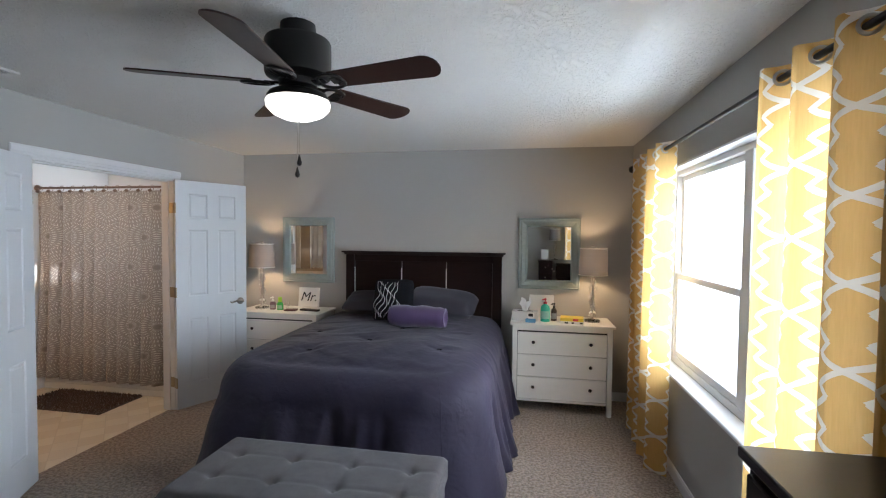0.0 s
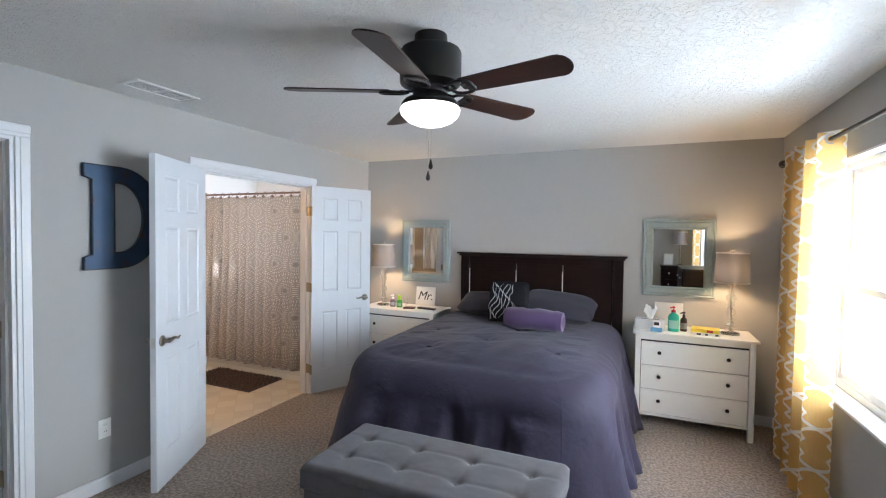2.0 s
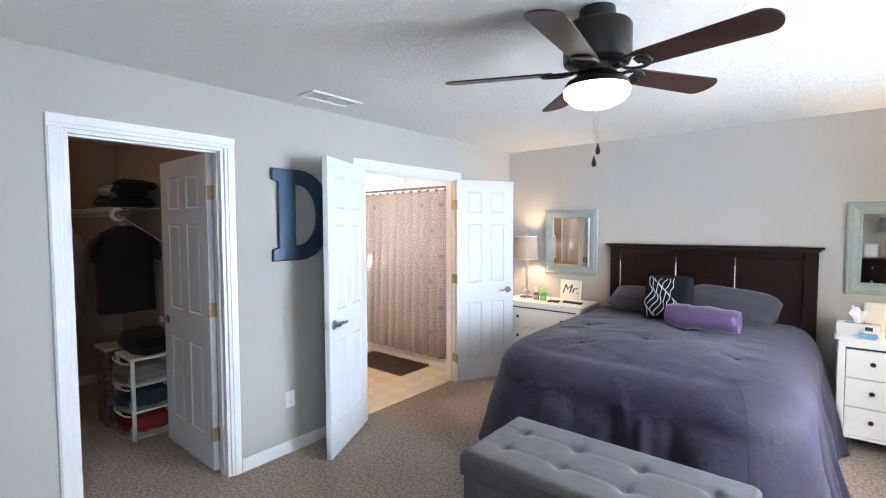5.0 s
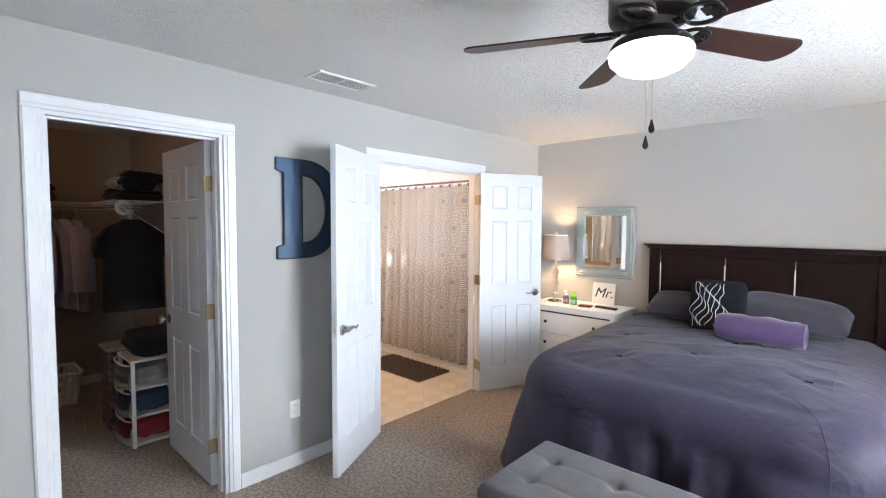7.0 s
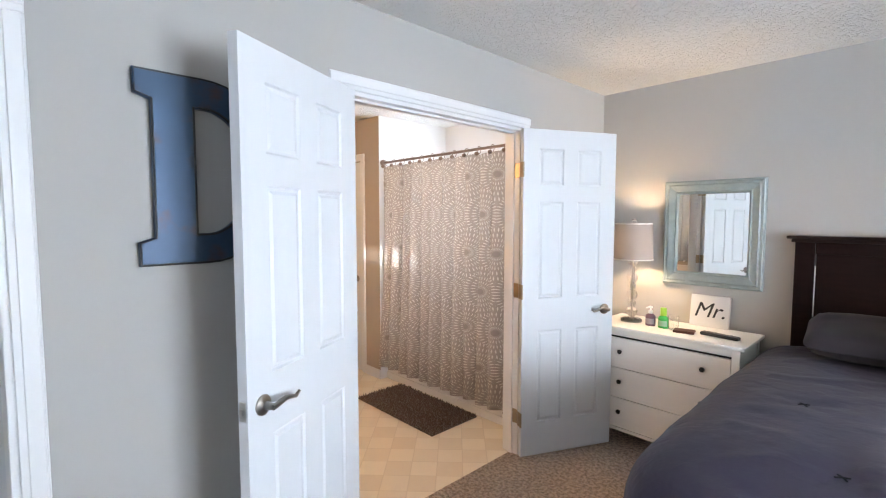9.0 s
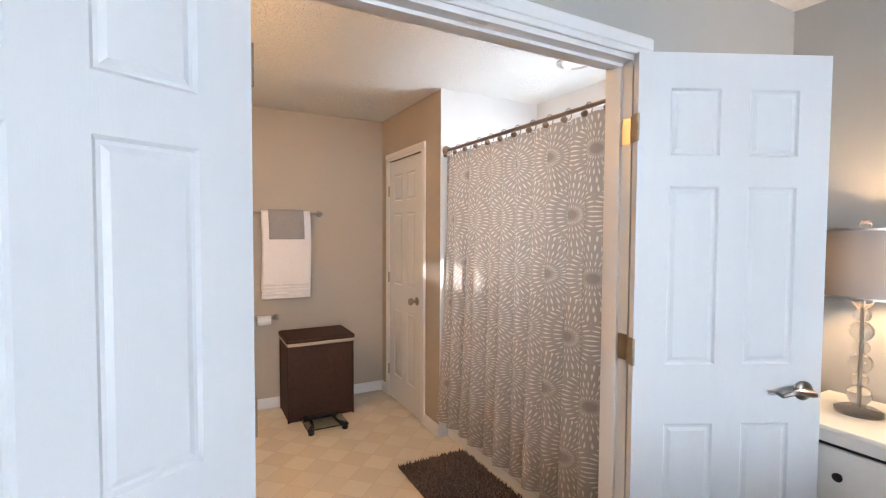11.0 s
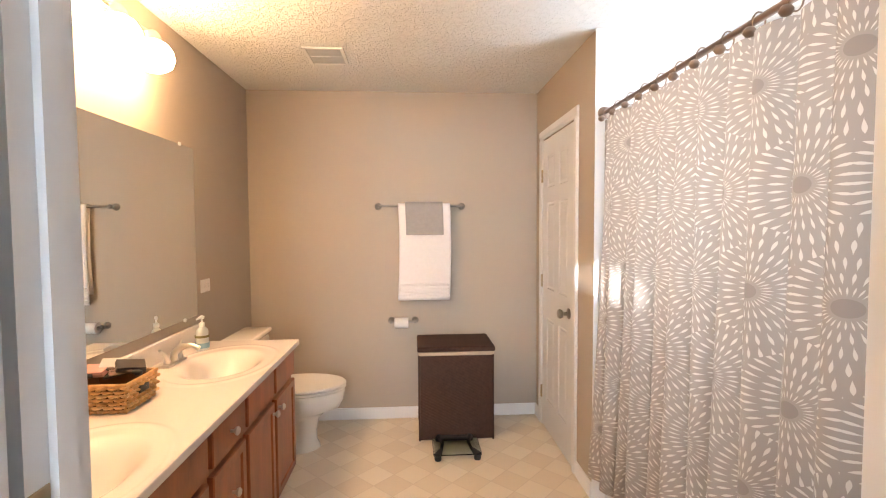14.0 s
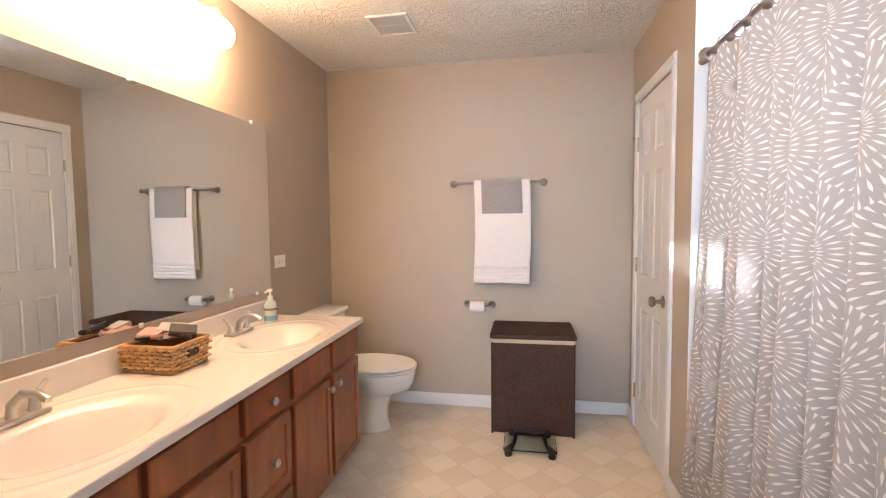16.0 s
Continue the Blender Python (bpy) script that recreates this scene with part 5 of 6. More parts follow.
# ---- bathtub and shower curtain ----
def bathtub():
    x0, x1, y0, y1, h = TUBX0 + 0.001, TUBX1 - 0.001, 3.535, YN - 0.013, 0.42
    root = thing("bathtub", Matrix(), "white acrylic alcove bathtub behind the shower curtain", "bathtub")
    bm = bmesh.new()
    box(bm, x0, x1, y0, y1, -0.003, h)
    bmesh.ops.recalc_face_normals(bm, faces=bm.faces)
    top = [f for f in bm.faces if f.normal.z > 0.9]
    bmesh.ops.inset_individual(bm, faces=top, thickness=0.07, depth=0)
    bmesh.ops.inset_individual(bm, faces=top, thickness=0.05, depth=-0.34)
    part("shell", bm, M_TUB, root, "", False)
    part("apron_lip", boxes((x0, x1, y0 - 0.012, y0 + 0.02, h - 0.03, h + 0.004), bevel=0.008, segs=2), M_TUB, root)
    part("base_strip", boxes((x0, x1, y0 - 0.01, y0, -0.003, 0.06), bevel=0.003), M_TUB, root)


bathtub()
SC_Y, SC_Z = 3.50, 2.0


def shower_rod():
    root = thing("shower_rod", Matrix(), "dark bronze shower curtain rod across the tub", "shower rod")
    part("rod", tube([(TUBX0, SC_Y, SC_Z), (TUBX1, SC_Y, SC_Z)], 0.011, 12), M_RODBRONZE, root, "", True)
    for x, s in ((TUBX0, 1), (TUBX1, -1)):
        part("flange", lathe([(0.032, 0), (0.032, 0.006), (0.018, 0.02), (0.014, 0.022)], 18, pose(x, SC_Y, SC_Z, 0, 90 * s)), M_RODBRONZE, root, "", True)


shower_rod()


def shower_curtain():
    root = thing("shower_curtain", Matrix(), "grey shower curtain printed with white starbursts", "shower curtain")
    xa, xb = -4.735, -3.215
    top, bot = SC_Z - 0.035, 0.125

    def f(u, v):
        k = 1 - v
        x = xa + (xb - xa) * u - 0.09 * k ** 2 * (1 - u) ** 3
        x += 0.012 * math.sin(2 * math.pi * 12 * u + 0.7)
        y = SC_Y - 0.03 * k + (0.019 + 0.010 * k) * math.sin(2 * math.pi * 12 * u) + 0.012 * math.sin(2 * math.pi * 5.3 * u + 1.5 * k)
        y = min(y, 3.518 if v < 0.3 else 9)
        z = bot + (top - bot) * v + (0.006 * math.cos(2 * math.pi * 12 * u) - 0.004) * (v > 0.97)
        return (x, y, z)

    part("drape", sheet(f, 220, 40, lambda u, v: (u * 1.98, v * (top - bot))), M_BURST, root, "", True)
    for i in range(12):
        u = (i + 0.4) / 12
        x = xa + (xb - xa) * u
        part("ring", tube([(x + 0.003 * math.sin(a), SC_Y + 0.02 * math.cos(a), SC_Z - 0.008 + 0.027 * math.sin(a)) for a in (2 * math.pi * k / 14 for k in range(15))], 0.0025, 5), M_RODBRONZE, root, "bronze curtain ring", True)
        part("ring_ball", lathe([(0, -0.016), (0.011, -0.012), (0.017, -0.003), (0.017, 0.003), (0.011, 0.012), (0, 0.016)], 14), M_RODBRONZE, root, "", True, pose(x, SC_Y - 0.026, SC_Z - 0.035))


shower_curtain()


def shower_light():
    root = thing("shower_light", pose(-3.92, 3.9, CEIL), "round recessed light with a white lens above the tub", "ceiling light")
    part("trim_ring", lathe([(0.075, 0), (0.105, 0), (0.105, -0.008), (0.085, -0.014), (0.075, -0.004), (0.075, 0)], 32, cap=False), M_CHROME, root, "", True)
    part("lens", lathe([(0, -0.004), (0.074, -0.004), (0.074, -0.001), (0, -0.001)], 32, cap=False), mat("frosted_lens", (0.80, 0.80, 0.78), 0.4, var=0.01), root, "frosted white lens")


shower_light()


# ---- bath mat ----
def bath_mat():
    rnd = random.Random(7)
    bm = bmesh.new()
    x0, x1, y0, y1 = -4.47, -3.55, 3.04, 3.50
    box(bm, x0, x1, y0, y1, -0.003, 0.010, bevel=0.004)
    base = solid("bath_mat", bm, M_RUG, "dark brown shaggy bath mat in front of the tub", "bath mat")
    tufts = bmesh.new()
    for i in range(60):
        for j in range(30):
            x = x0 + (x1 - x0) * (i + rnd.random()) / 60
            y = y0 + (y1 - y0) * (j + rnd.random()) / 30
            h, r = 0.014 + 0.010 * rnd.random(), 0.006 + 0.004 * rnd.random()
            a = rnd.random() * 6.3
            tip = tufts.verts.new((x + 0.008 * math.cos(a), y + 0.008 * math.sin(a), 0.008 + h))
            ring = [tufts.verts.new((x + r * math.cos(b), y + r * math.sin(b), 0.008)) for b in (0, 2.1, 4.2)]
            for q in range(3):
                tufts.faces.new((ring[q], ring[(q + 1) % 3], tip))
    ob = part("shag", tufts, M_RUG, base, "shaggy brown pile")
    ob["kind"] = "stuff"


bath_mat()


# ---- hamper ----
def hamper():
    x0, x1, y0, y1, h = -5.80, -5.45, 2.565, 3.06, 0.585
    root = thing("laundry_hamper", Matrix(), "dark brown woven laundry hamper with lid and pale liner edge", "hamper")
    t = 0.012

    def weave(n, m, f):
        """Basket weave relief on a flat side."""
        def g(u, v):
            a = math.sin(math.pi * n * u)
            b = math.sin(math.pi * m * v)
            return f(u, v, 0.0026 * a * b)
        return sheet(g, n * 3, m * 2)

    sides = [
        ("front", weave(26, 58, lambda u, v, o: (x1 + o, y0 + (y1 - y0) * u, 0.004 + h * v))),
        ("back", weave(4, 4, lambda u, v, o: (x0 + o, y0 + (y1 - y0) * u, 0.004 + h * v))),
        ("side", weave(18, 58, lambda u, v, o: (x0 + (x1 - x0) * u, y0 - o, 0.004 + h * v))),
        ("side", weave(18, 58, lambda u, v, o: (x0 + (x1 - x0) * u, y1 + o, 0.004 + h * v)))]
    for n_, bm in sides:
        part(n_, bm, M_WICKER, root, "", True)
    part("bottom", boxes((x0 + t, x1 - t, y0 + t, y1 - t, -0.003, 0.012)), M_WICKER, root)
    for x, y in ((x0, y0), (x1, y0), (x0, y1), (x1, y1)):
        part("corner_post", tube([(x, y, -0.003), (x, y, h + 0.004)], 0.007, 8), M_WICKER, root, "", True)
    part("liner_edge", boxes((x0 - 0.006, x1 + 0.008, y0 - 0.008, y1 + 0.008, h - 0.012, h + 0.014), bevel=0.006), mat("natural_linen_liner", (0.50, 0.40, 0.30), 0.95, bump=0.4, bscale=300), root, "beige liner folded over the rim")
    lid = part("lid", boxes((x0 - 0.012, x1 + 0.016, y0 - 0.014, y1 + 0.014, h + 0.014, h + 0.048), bevel=0.010, segs=2), M_WICKER, root)
    part("lid_weave", weave(22, 16, lambda u, v, o: (x0 - 0.004 + (x1 - x0 + 0.012) * v, y0 - 0.004 + (y1 - y0 + 0.008) * u, h + 0.0495 + abs(o))), M_WICKER, lid, "", True)


hamper()


# ---- glass scale ----
def scale():
    root = thing("bathroom_scale", pose(-5.31, 2.795, 0), "clear glass bathroom scale with black curved feet", "scale")
    part("platform", boxes((-0.135, 0.135, -0.15, 0.15, 0.026, 0.034), bevel=0.003), thin_glass("green_tinted_glass", (0.85, 0.95, 0.92)), root, "clear glass platform")
    for s in (-1, 1):
        part("side_bar", tube([(-0.13, s * 0.105, 0.024), (-0.04, s * 0.085, 0.022), (0.05, s * 0.095, 0.022), (0.13, s * 0.125, 0.020)], [0.021, 0.011, 0.010, 0.022], 8), M_BLACK, root, "black curved side grip", True)
        for x, y in ((0.125, 0.122), (-0.125, 0.105)):
            part("foot", lathe([(0, -0.003), (0.020, -0.003), (0.023, 0.008), (0.018, 0.023), (0, 0.024)], 16), M_BLACK, root, "black rubber foot", True, pose(x, s * y, 0))
        part("pad", tube([(0.135, s * 0.13, 0.037), (0.09, s * 0.112, 0.037), (0.05, s * 0.098, 0.037)], [0.020, 0.014, 0.004], 8, flat=0.3), M_BLACK, root)
    part("display", boxes((-0.135, -0.085, -0.09, 0.09, 0.010, 0.038), bevel=0.008, segs=2), M_BLACK, root, "black display housing")


scale()


# ---- towel bar and towels ----
BARX, BARZ = BXW + 0.065, 1.585


def towel_bar():
    root = thing("towel_bar", Matrix(), "brushed nickel towel bar on the bathroom wall", "towel bar")
    part("bar", tube([(BARX, 2.275, BARZ), (BARX, 2.89, BARZ)], 0.009, 10), M_NICKEL, root, "", True)
    for y in (2.275, 2.89):
        part("post", lathe([(0, 0), (0.026, 0), (0.026, 0.006), (0.018, 0.014), (0.010, 0.020), (0.010, 0.05), (0.016, 0.058), (0.016, 0.072), (0.010, 0.078), (0, 0.08)], 18, pose(BXW, y, BARZ, 0, 90)), M_NICKEL, root, "", True)


towel_bar()


def hung(name, label, y0, y1, zf, zb, off, material, bands=0):
    def f(u, v):
        """v runs from the back hem over the bar to the front hem."""
        lb, lf = BARZ - zb, BARZ - zf
        r = 0.012 + off
        tot = lb + math.pi * r + lf
        s = tot * v
        if s < lb:
            x, z = -r, zb + s
        elif s < lb + math.pi * r:
            t = (s - lb) / r
            x, z = -r * math.cos(t), BARZ + r * math.sin(t)
        else:
            x, z = r, BARZ - (s - lb - math.pi * r)
        y = y0 + (y1 - y0) * u
        d = max(0, BARZ - z)
        x += (0.006 * math.sin(9 * u + 1) * d / 0.5) if x > 0 else 0
        if bands and x > 0 and z < zf + 0.11:
            x += 0.007 * abs(math.sin((z - zf) / 0.11 * math.pi * 4.5))
        return (BARX + x + (0.004 if x > 0 else -0.001), y + 0.006 * math.sin(6 * z), z)

    ob = solid(name, sheet(f, 24, 220), material, label, "towel", smooth=True)
    md = ob.modifiers.new("pile", "SOLIDIFY")
    md.thickness, md.offset = 0.007, 1
    return ob


hung("bath_towel", "white terry bath towel with ribbed hem over the bar", 2.425, 2.80, 0.905, 0.97, 0.0, M_TOWEL, 1)
hung("hand_towel", "grey washcloth folded over the white towel", 2.475, 2.745, 1.375, 1.40, 0.012, M_TOWELG)


def paper_holder():
    root = thing("paper_holder", Matrix(), "nickel toilet paper holder with a white roll", "toilet paper holder")
    z, x = 0.74, BXW + 0.062
    for y in (2.365, 2.54):
        part("post", lathe([(0, 0), (0.026, 0), (0.026, 0.006), (0.014, 0.016), (0.010, 0.022), (0.010, 0.05), (0.015, 0.058), (0.012, 0.075), (0, 0.077)], 16, pose(BXW, y, z, 0, 90)), M_NICKEL, root, "", True)
    part("roller", tube([(x, 2.37, z), (x, 2.535, z)], 0.008, 8), M_NICKEL, root, "", True)
    part("paper_roll", lathe([(0.018, -0.05), (0.038, -0.05), (0.038, 0.05), (0.018, 0.05), (0.018, -0.05)], 24, pose(x, 2.44, z - 0.009, 90), cap=False), M_TOWEL, root, "white toilet paper", True)


paper_holder()


# ---- wall letter ----
def outline_mesh(loops, depth, bevel=0.003):
    """Solid plate from closed outlines in x and y; inner ones are holes."""
    cu = bpy.data.curves.new("outline", "CURVE")
    cu.dimensions, cu.fill_mode, cu.extrude, cu.bevel_depth = "2D", "BOTH", depth / 2, bevel
    for pts in loops:
        sp = cu.splines.new("POLY")
        sp.points.add(len(pts) - 1)
        for p, (x, y) in zip(sp.points, pts):
            p.co = (x, y, 0, 1)
        sp.use_cyclic_u = True
    tmp = new("outline", cu)
    me = bpy.data.meshes.new_from_object(tmp.evaluated_get(bpy.context.evaluated_depsgraph_get()))
    bpy.data.objects.remove(tmp)
    bm = bmesh.new()
    bm.from_mesh(me)
    bpy.data.meshes.remove(me)
    return bm


def rusty_blue():
    m, nt, b = nodes_of("worn_blue_metal")
    N, L, k = nt.nodes, nt.links, Nodes(nt)
    tc = N.new("ShaderNodeTexCoord")
    n = N.new("ShaderNodeTexNoise")
    n.inputs["Scale"].default_value, n.inputs["Detail"].default_value = 7, 6
    L.new(tc.outputs["Object"], n.inputs["Vector"])
    r = N.new("ShaderNodeMapRange")
    r.inputs[1].default_value, r.inputs[2].default_value = 0.55, 0.70
    L.new(n.outputs[0], r.inputs[0])
    n2 = N.new("ShaderNodeTexNoise")
    n2.inputs["Scale"].default_value = 3
    L.new(tc.outputs["Object"], n2.inputs["Vector"])
    L.new(k.mix(r.outputs[0], k.mix(n2.outputs[0], (0.016, 0.030, 0.060), (0.040, 0.085, 0.150)), (0.085, 0.035, 0.022)), b.inputs["Base Color"])
    b.inputs["Roughness"].default_value, b.inputs["Metallic"].default_value = 0.45, 0.35
    return m


def letter_d():
    h = 0.615
    outer = [(0, 0), (0, 0.07), (0.045, 0.085), (0.045, h - 0.085), (0, h - 0.07), (0, h)]
    cx, cy = 0.20, h / 2
    arc = [(cx + 0.265 * math.sin(math.pi * i / 24), cy + h / 2 * math.cos(math.pi * i / 24)) for i in range(25)]
    inner = [(0.165, 0.095), (0.165, h - 0.095)] + [(0.20 + 0.145 * math.sin(math.pi * i / 20), cy + (h / 2 - 0.095) * math.cos(math.pi * i / 20)) for i in range(21)]
    root = thing("wall_letter", Matrix(), "large blue metal letter D with rusty edges hung on the wall", "wall letter")
    m = pose(XW + 0.015, 1.288, 1.348, 90, 0, 90)
    part("face", outline_mesh([outer + arc, inner], 0.018, 0.004), rusty_blue(), root, "", False, m)
    edge = bmesh.new()
    for loop in (outer + arc, inner):
        pts = [(x, y, 0.012) for x, y in loop]
        tube(pts + [pts[0]], 0.004, 5, edge)
    part("rim", edge, M_BLACK, root, "dark rim", False, m)


letter_d()


# ---- vents and outlets ----
def vent(label, x0, x1, y0, y1, n, across):
    root = thing("ceiling_vent", Matrix(), label, "vent", "ceiling vents")
    z = CEIL
    b = 0.018
    part("frame", boxes((x0, x1, y0, y0 + b, z - 0.010, z), (x0, x1, y1 - b, y1, z - 0.010, z), (x0, x0 + b, y0 + b, y1 - b, z - 0.010, z), (x1 - b, x1, y0 + b, y1 - b, z - 0.010, z),
                        ((x0 + x1) / 2 - 0.004, (x0 + x1) / 2 + 0.004, y0 + b, y1 - b, z - 0.008, z - 0.001) if across else (x0 + b, x1 - b, (y0 + y1) / 2 - 0.005, (y0 + y1) / 2 + 0.005, z - 0.009, z - 0.001), bevel=0.002), M_PLASTIC, root)
    # the ceiling stays closed; this sheet's grey stands for the duct's shade
    part("backing", boxes((x0 + b, x1 - b, y0 + b, y1 - b, z - 0.0015, z - 0.0005)), mat("vent_shadow_grey", (0.20, 0.20, 0.20), 0.9), root, "flat grey sheet coloured as the shade of the duct")
    for i in range(n):
        if across:
            y = y0 + b + (y1 - y0 - 2 * b) * (i + 0.5) / n
            part("slat", boxes((x0 + b, x1 - b, -0.005, 0.005, -0.0008, 0.0008)), M_PLASTIC, root, "", False, pose(0, y, z - 0.006, 35))
        else:
            x = x0 + b + (x1 - x0 - 2 * b) * (i + 0.5) / n
            part("slat", boxes((-0.005, 0.005, y0 + b, y1 - b, -0.0008, 0.0008)), M_PLASTIC, root, "", False, pose(x, 0, z - 0.006, 0, 22))


vent("white slatted ceiling register in the bedroom", -2.787, -2.612, 1.362, 1.755, 8, False)
vent("white square exhaust fan grille above the bathroom", -5.285, -5.025, 1.93, 2.155, 16, True)


def outlet(label, m):
    root = thing("wall_outlet", m, label, "outlet", "wall outlets")
    part("plate", boxes((-0.036, 0.036, -0.005, 0, -0.058, 0.058), bevel=0.003, segs=2), M_PLASTIC, root)
    for z in (-0.02, 0.02):
        sk = part("socket", boxes((-0.017, 0.017, -0.0075, -0.004, z - 0.014, z + 0.014), bevel=0.002), M_PLASTIC, root)
        for x in (-0.006, 0.006):
            part("slot", boxes((x - 0.0012, x + 0.0012, -0.0079, -0.006, z - 0.002, z + 0.007)), M_BLACK, sk)
    part("screw", lathe([(0, 0), (0.003, 0), (0.002, 0.001)], 8, pose(0, -0.005, 0, 90)), M_CHROME, root)


outlet("white duplex wall outlet low beside the bathroom doors", pose(XW, 1.40, 0.375, 0, 0, 90))
outlet("white duplex outlet on its side beside the vanity mirror", pose(-5.11, BYS, 1.104, 0, 90, 180))
solid("strike_plate", boxes((XW - 0.034, XW - 0.012, 2.63, 2.69, BAT[2] - 0.0215, BAT[2] - 0.0185)), M_CHROME, "small steel ball catch strike in the door head", "strike plate")


# ---- things on the chests ----
def text_bm(words, size, shear=0.3, depth=0.0008):
    cu = bpy.data.curves.new("words", "FONT")
    cu.body, cu.size, cu.shear, cu.extrude, cu.align_x, cu.align_y = words, size, shear, depth, "CENTER", "CENTER"
    tmp = new("words", cu)
    me = bpy.data.meshes.new_from_object(tmp.evaluated_get(bpy.context.evaluated_depsgraph_get()))
    bpy.data.objects.remove(tmp)
    bm = bmesh.new()
    bm.from_mesh(me)
    bpy.data.meshes.remove(me)
    return bm


M_CANVAS = mat("white_canvas", (0.72, 0.71, 0.69), 0.9, bump=0.3, bscale=400)
M_INK = mat("black_ink", (0.02, 0.02, 0.02), 0.6)


def sign(label, m, words):
    root = thing("canvas_sign", m, label, "sign")
    part("canvas", boxes((-0.115, 0.115, -0.012, 0.012, 0, 0.205), bevel=0.004, segs=2), M_CANVAS, root)
    if words:
        part("lettering", text_bm(words, 0.135), M_INK, root, "black script lettering", False, pose(0, -0.0135, 0.105, 90))


sign("white canvas sign reading Mr. leaning on the wall", pose(-2.22, 4.255, CHEST_H, -8), "Mr.")
sign("white canvas sign leaning behind the bottles", pose(0.20, 4.255, CHEST_H, -8), "")


def bottle(name, label, m, body, cap_h, col, capcol, r, h, pump=True, squash=0.7, clear=False, category="bottle"):
    root = thing(name, m, label, category)
    bmat = thin_glass(body + "_clear", col, 0.1) if clear else mat(body, col, 0.35, var=0.05)
    cmat = mat(body + "_cap", capcol, 0.4, var=0.03)
    b = lathe([(0, 0), (r * 0.95, 0), (r, 0.006), (r, h * 0.72), (r * 0.9, h * 0.84), (r * 0.45, h * 0.94), (r * 0.35, h), (0, h)], 20)
    for v in b.verts:
        v.co.y *= squash
    part("body", b, bmat, root, "", True)
    if pump:
        part("collar", lathe([(r * 0.42, h - 0.004), (r * 0.42, h + 0.014), (0.005, h + 0.018), (0.004, h + cap_h)], 14), cmat, root, "", True)
        part("pump_head", tube([(0.010, 0, h + cap_h), (0, 0, h + cap_h + 0.004), (-0.012, 0, h + cap_h), (-0.030, 0, h + cap_h - 0.006)], [0.008, 0.009, 0.007, 0.004], 8), cmat, root, "", True)
    else:
        part("cap", lathe([(r * 0.6, h * 0.95), (r * 0.6, h + cap_h), (0, h + cap_h + 0.002)], 16), cmat, root, "", True)
    lab = sheet(lambda u, v: ((r + 0.0008) * math.sin((u - 0.5) * 2.0), -(r + 0.0008) * squash * math.cos((u - 0.5) * 2.0), h * (0.16 + 0.42 * v)), 10, 1)
    part("label", lab, mat(body + "_label", [min(1, c * 0.6 + 0.25) for c in col], 0.5), root, "printed label")
    return root


Z = CHEST_H
bottle("lotion_bottle", "teal green lotion bottle with a red pump", pose(0.225, 3.99, Z), "teal_plastic", 0.035, (0.02, 0.42, 0.30), (0.45, 0.03, 0.06), 0.042, 0.165)
bottle("pump_bottle", "small brown bottle with a black pump", pose(0.305, 4.03, Z), "brown_plastic", 0.03, (0.035, 0.016, 0.010), (0.02, 0.02, 0.02), 0.026, 0.125)
bottle("sanitizer_bottle", "clear bottle with purple gel and white pump", pose(-2.50, 4.03, Z), "gel_plastic", 0.035, (0.16, 0.09, 0.12), (0.75, 0.75, 0.75), 0.032, 0.085)
bottle("shampoo_bottle", "bright green squeeze bottle with a yellow-green top", pose(-2.415, 4.02, Z), "green_plastic", 0.045, (0.03, 0.36, 0.05), (0.35, 0.62, 0.05), 0.032, 0.085, pump=False)
cup = thing("drinking_glass", pose(-2.36, 4.04, Z), "small clear drinking glass", "glass")
part("wall", lathe([(0, 0.003), (0.026, 0.003), (0.031, 0.085), (0.033, 0.085), (0.028, 0), (0, 0)], 20, cap=False), M_GLASS, cup, "", True)
wal = thing("wallet", pose(-2.275, 3.995, Z, 0, 0, 12), "dark red leather wallet lying on the chest", "wallet")
part("cover", boxes((-0.055, 0.055, -0.042, 0.042, 0, 0.016), bevel=0.005, segs=2), mat("oxblood_leather", (0.07, 0.018, 0.015), 0.5, bump=0.3, bscale=120), wal)
part("fold", tube([(-0.056, -0.04, 0.008), (-0.056, 0.04, 0.008)], 0.0075, 8), mat("oxblood_leather_fold", (0.06, 0.016, 0.013), 0.5), wal)
rem = thing("remote_control", pose(-2.09, 4.02, Z, 0, 0, -8), "long black remote control", "remote control")
part("case", boxes((-0.105, 0.105, -0.025, 0.025, 0, 0.020), bevel=0.007, segs=2), M_BLACK, rem)
for i in range(7):
    for j in (-0.012, 0.0, 0.012):
        part("button", boxes((-0.003, 0.003, -0.003, 0.003, 0, 0.003)), mat("grey_rubber", (0.2, 0.2, 0.2), 0.7) if i == 0 and j < 0 else bpy.data.materials["grey_rubber"], rem, "", False, pose(-0.07 + 0.022 * i, j, 0.0195))


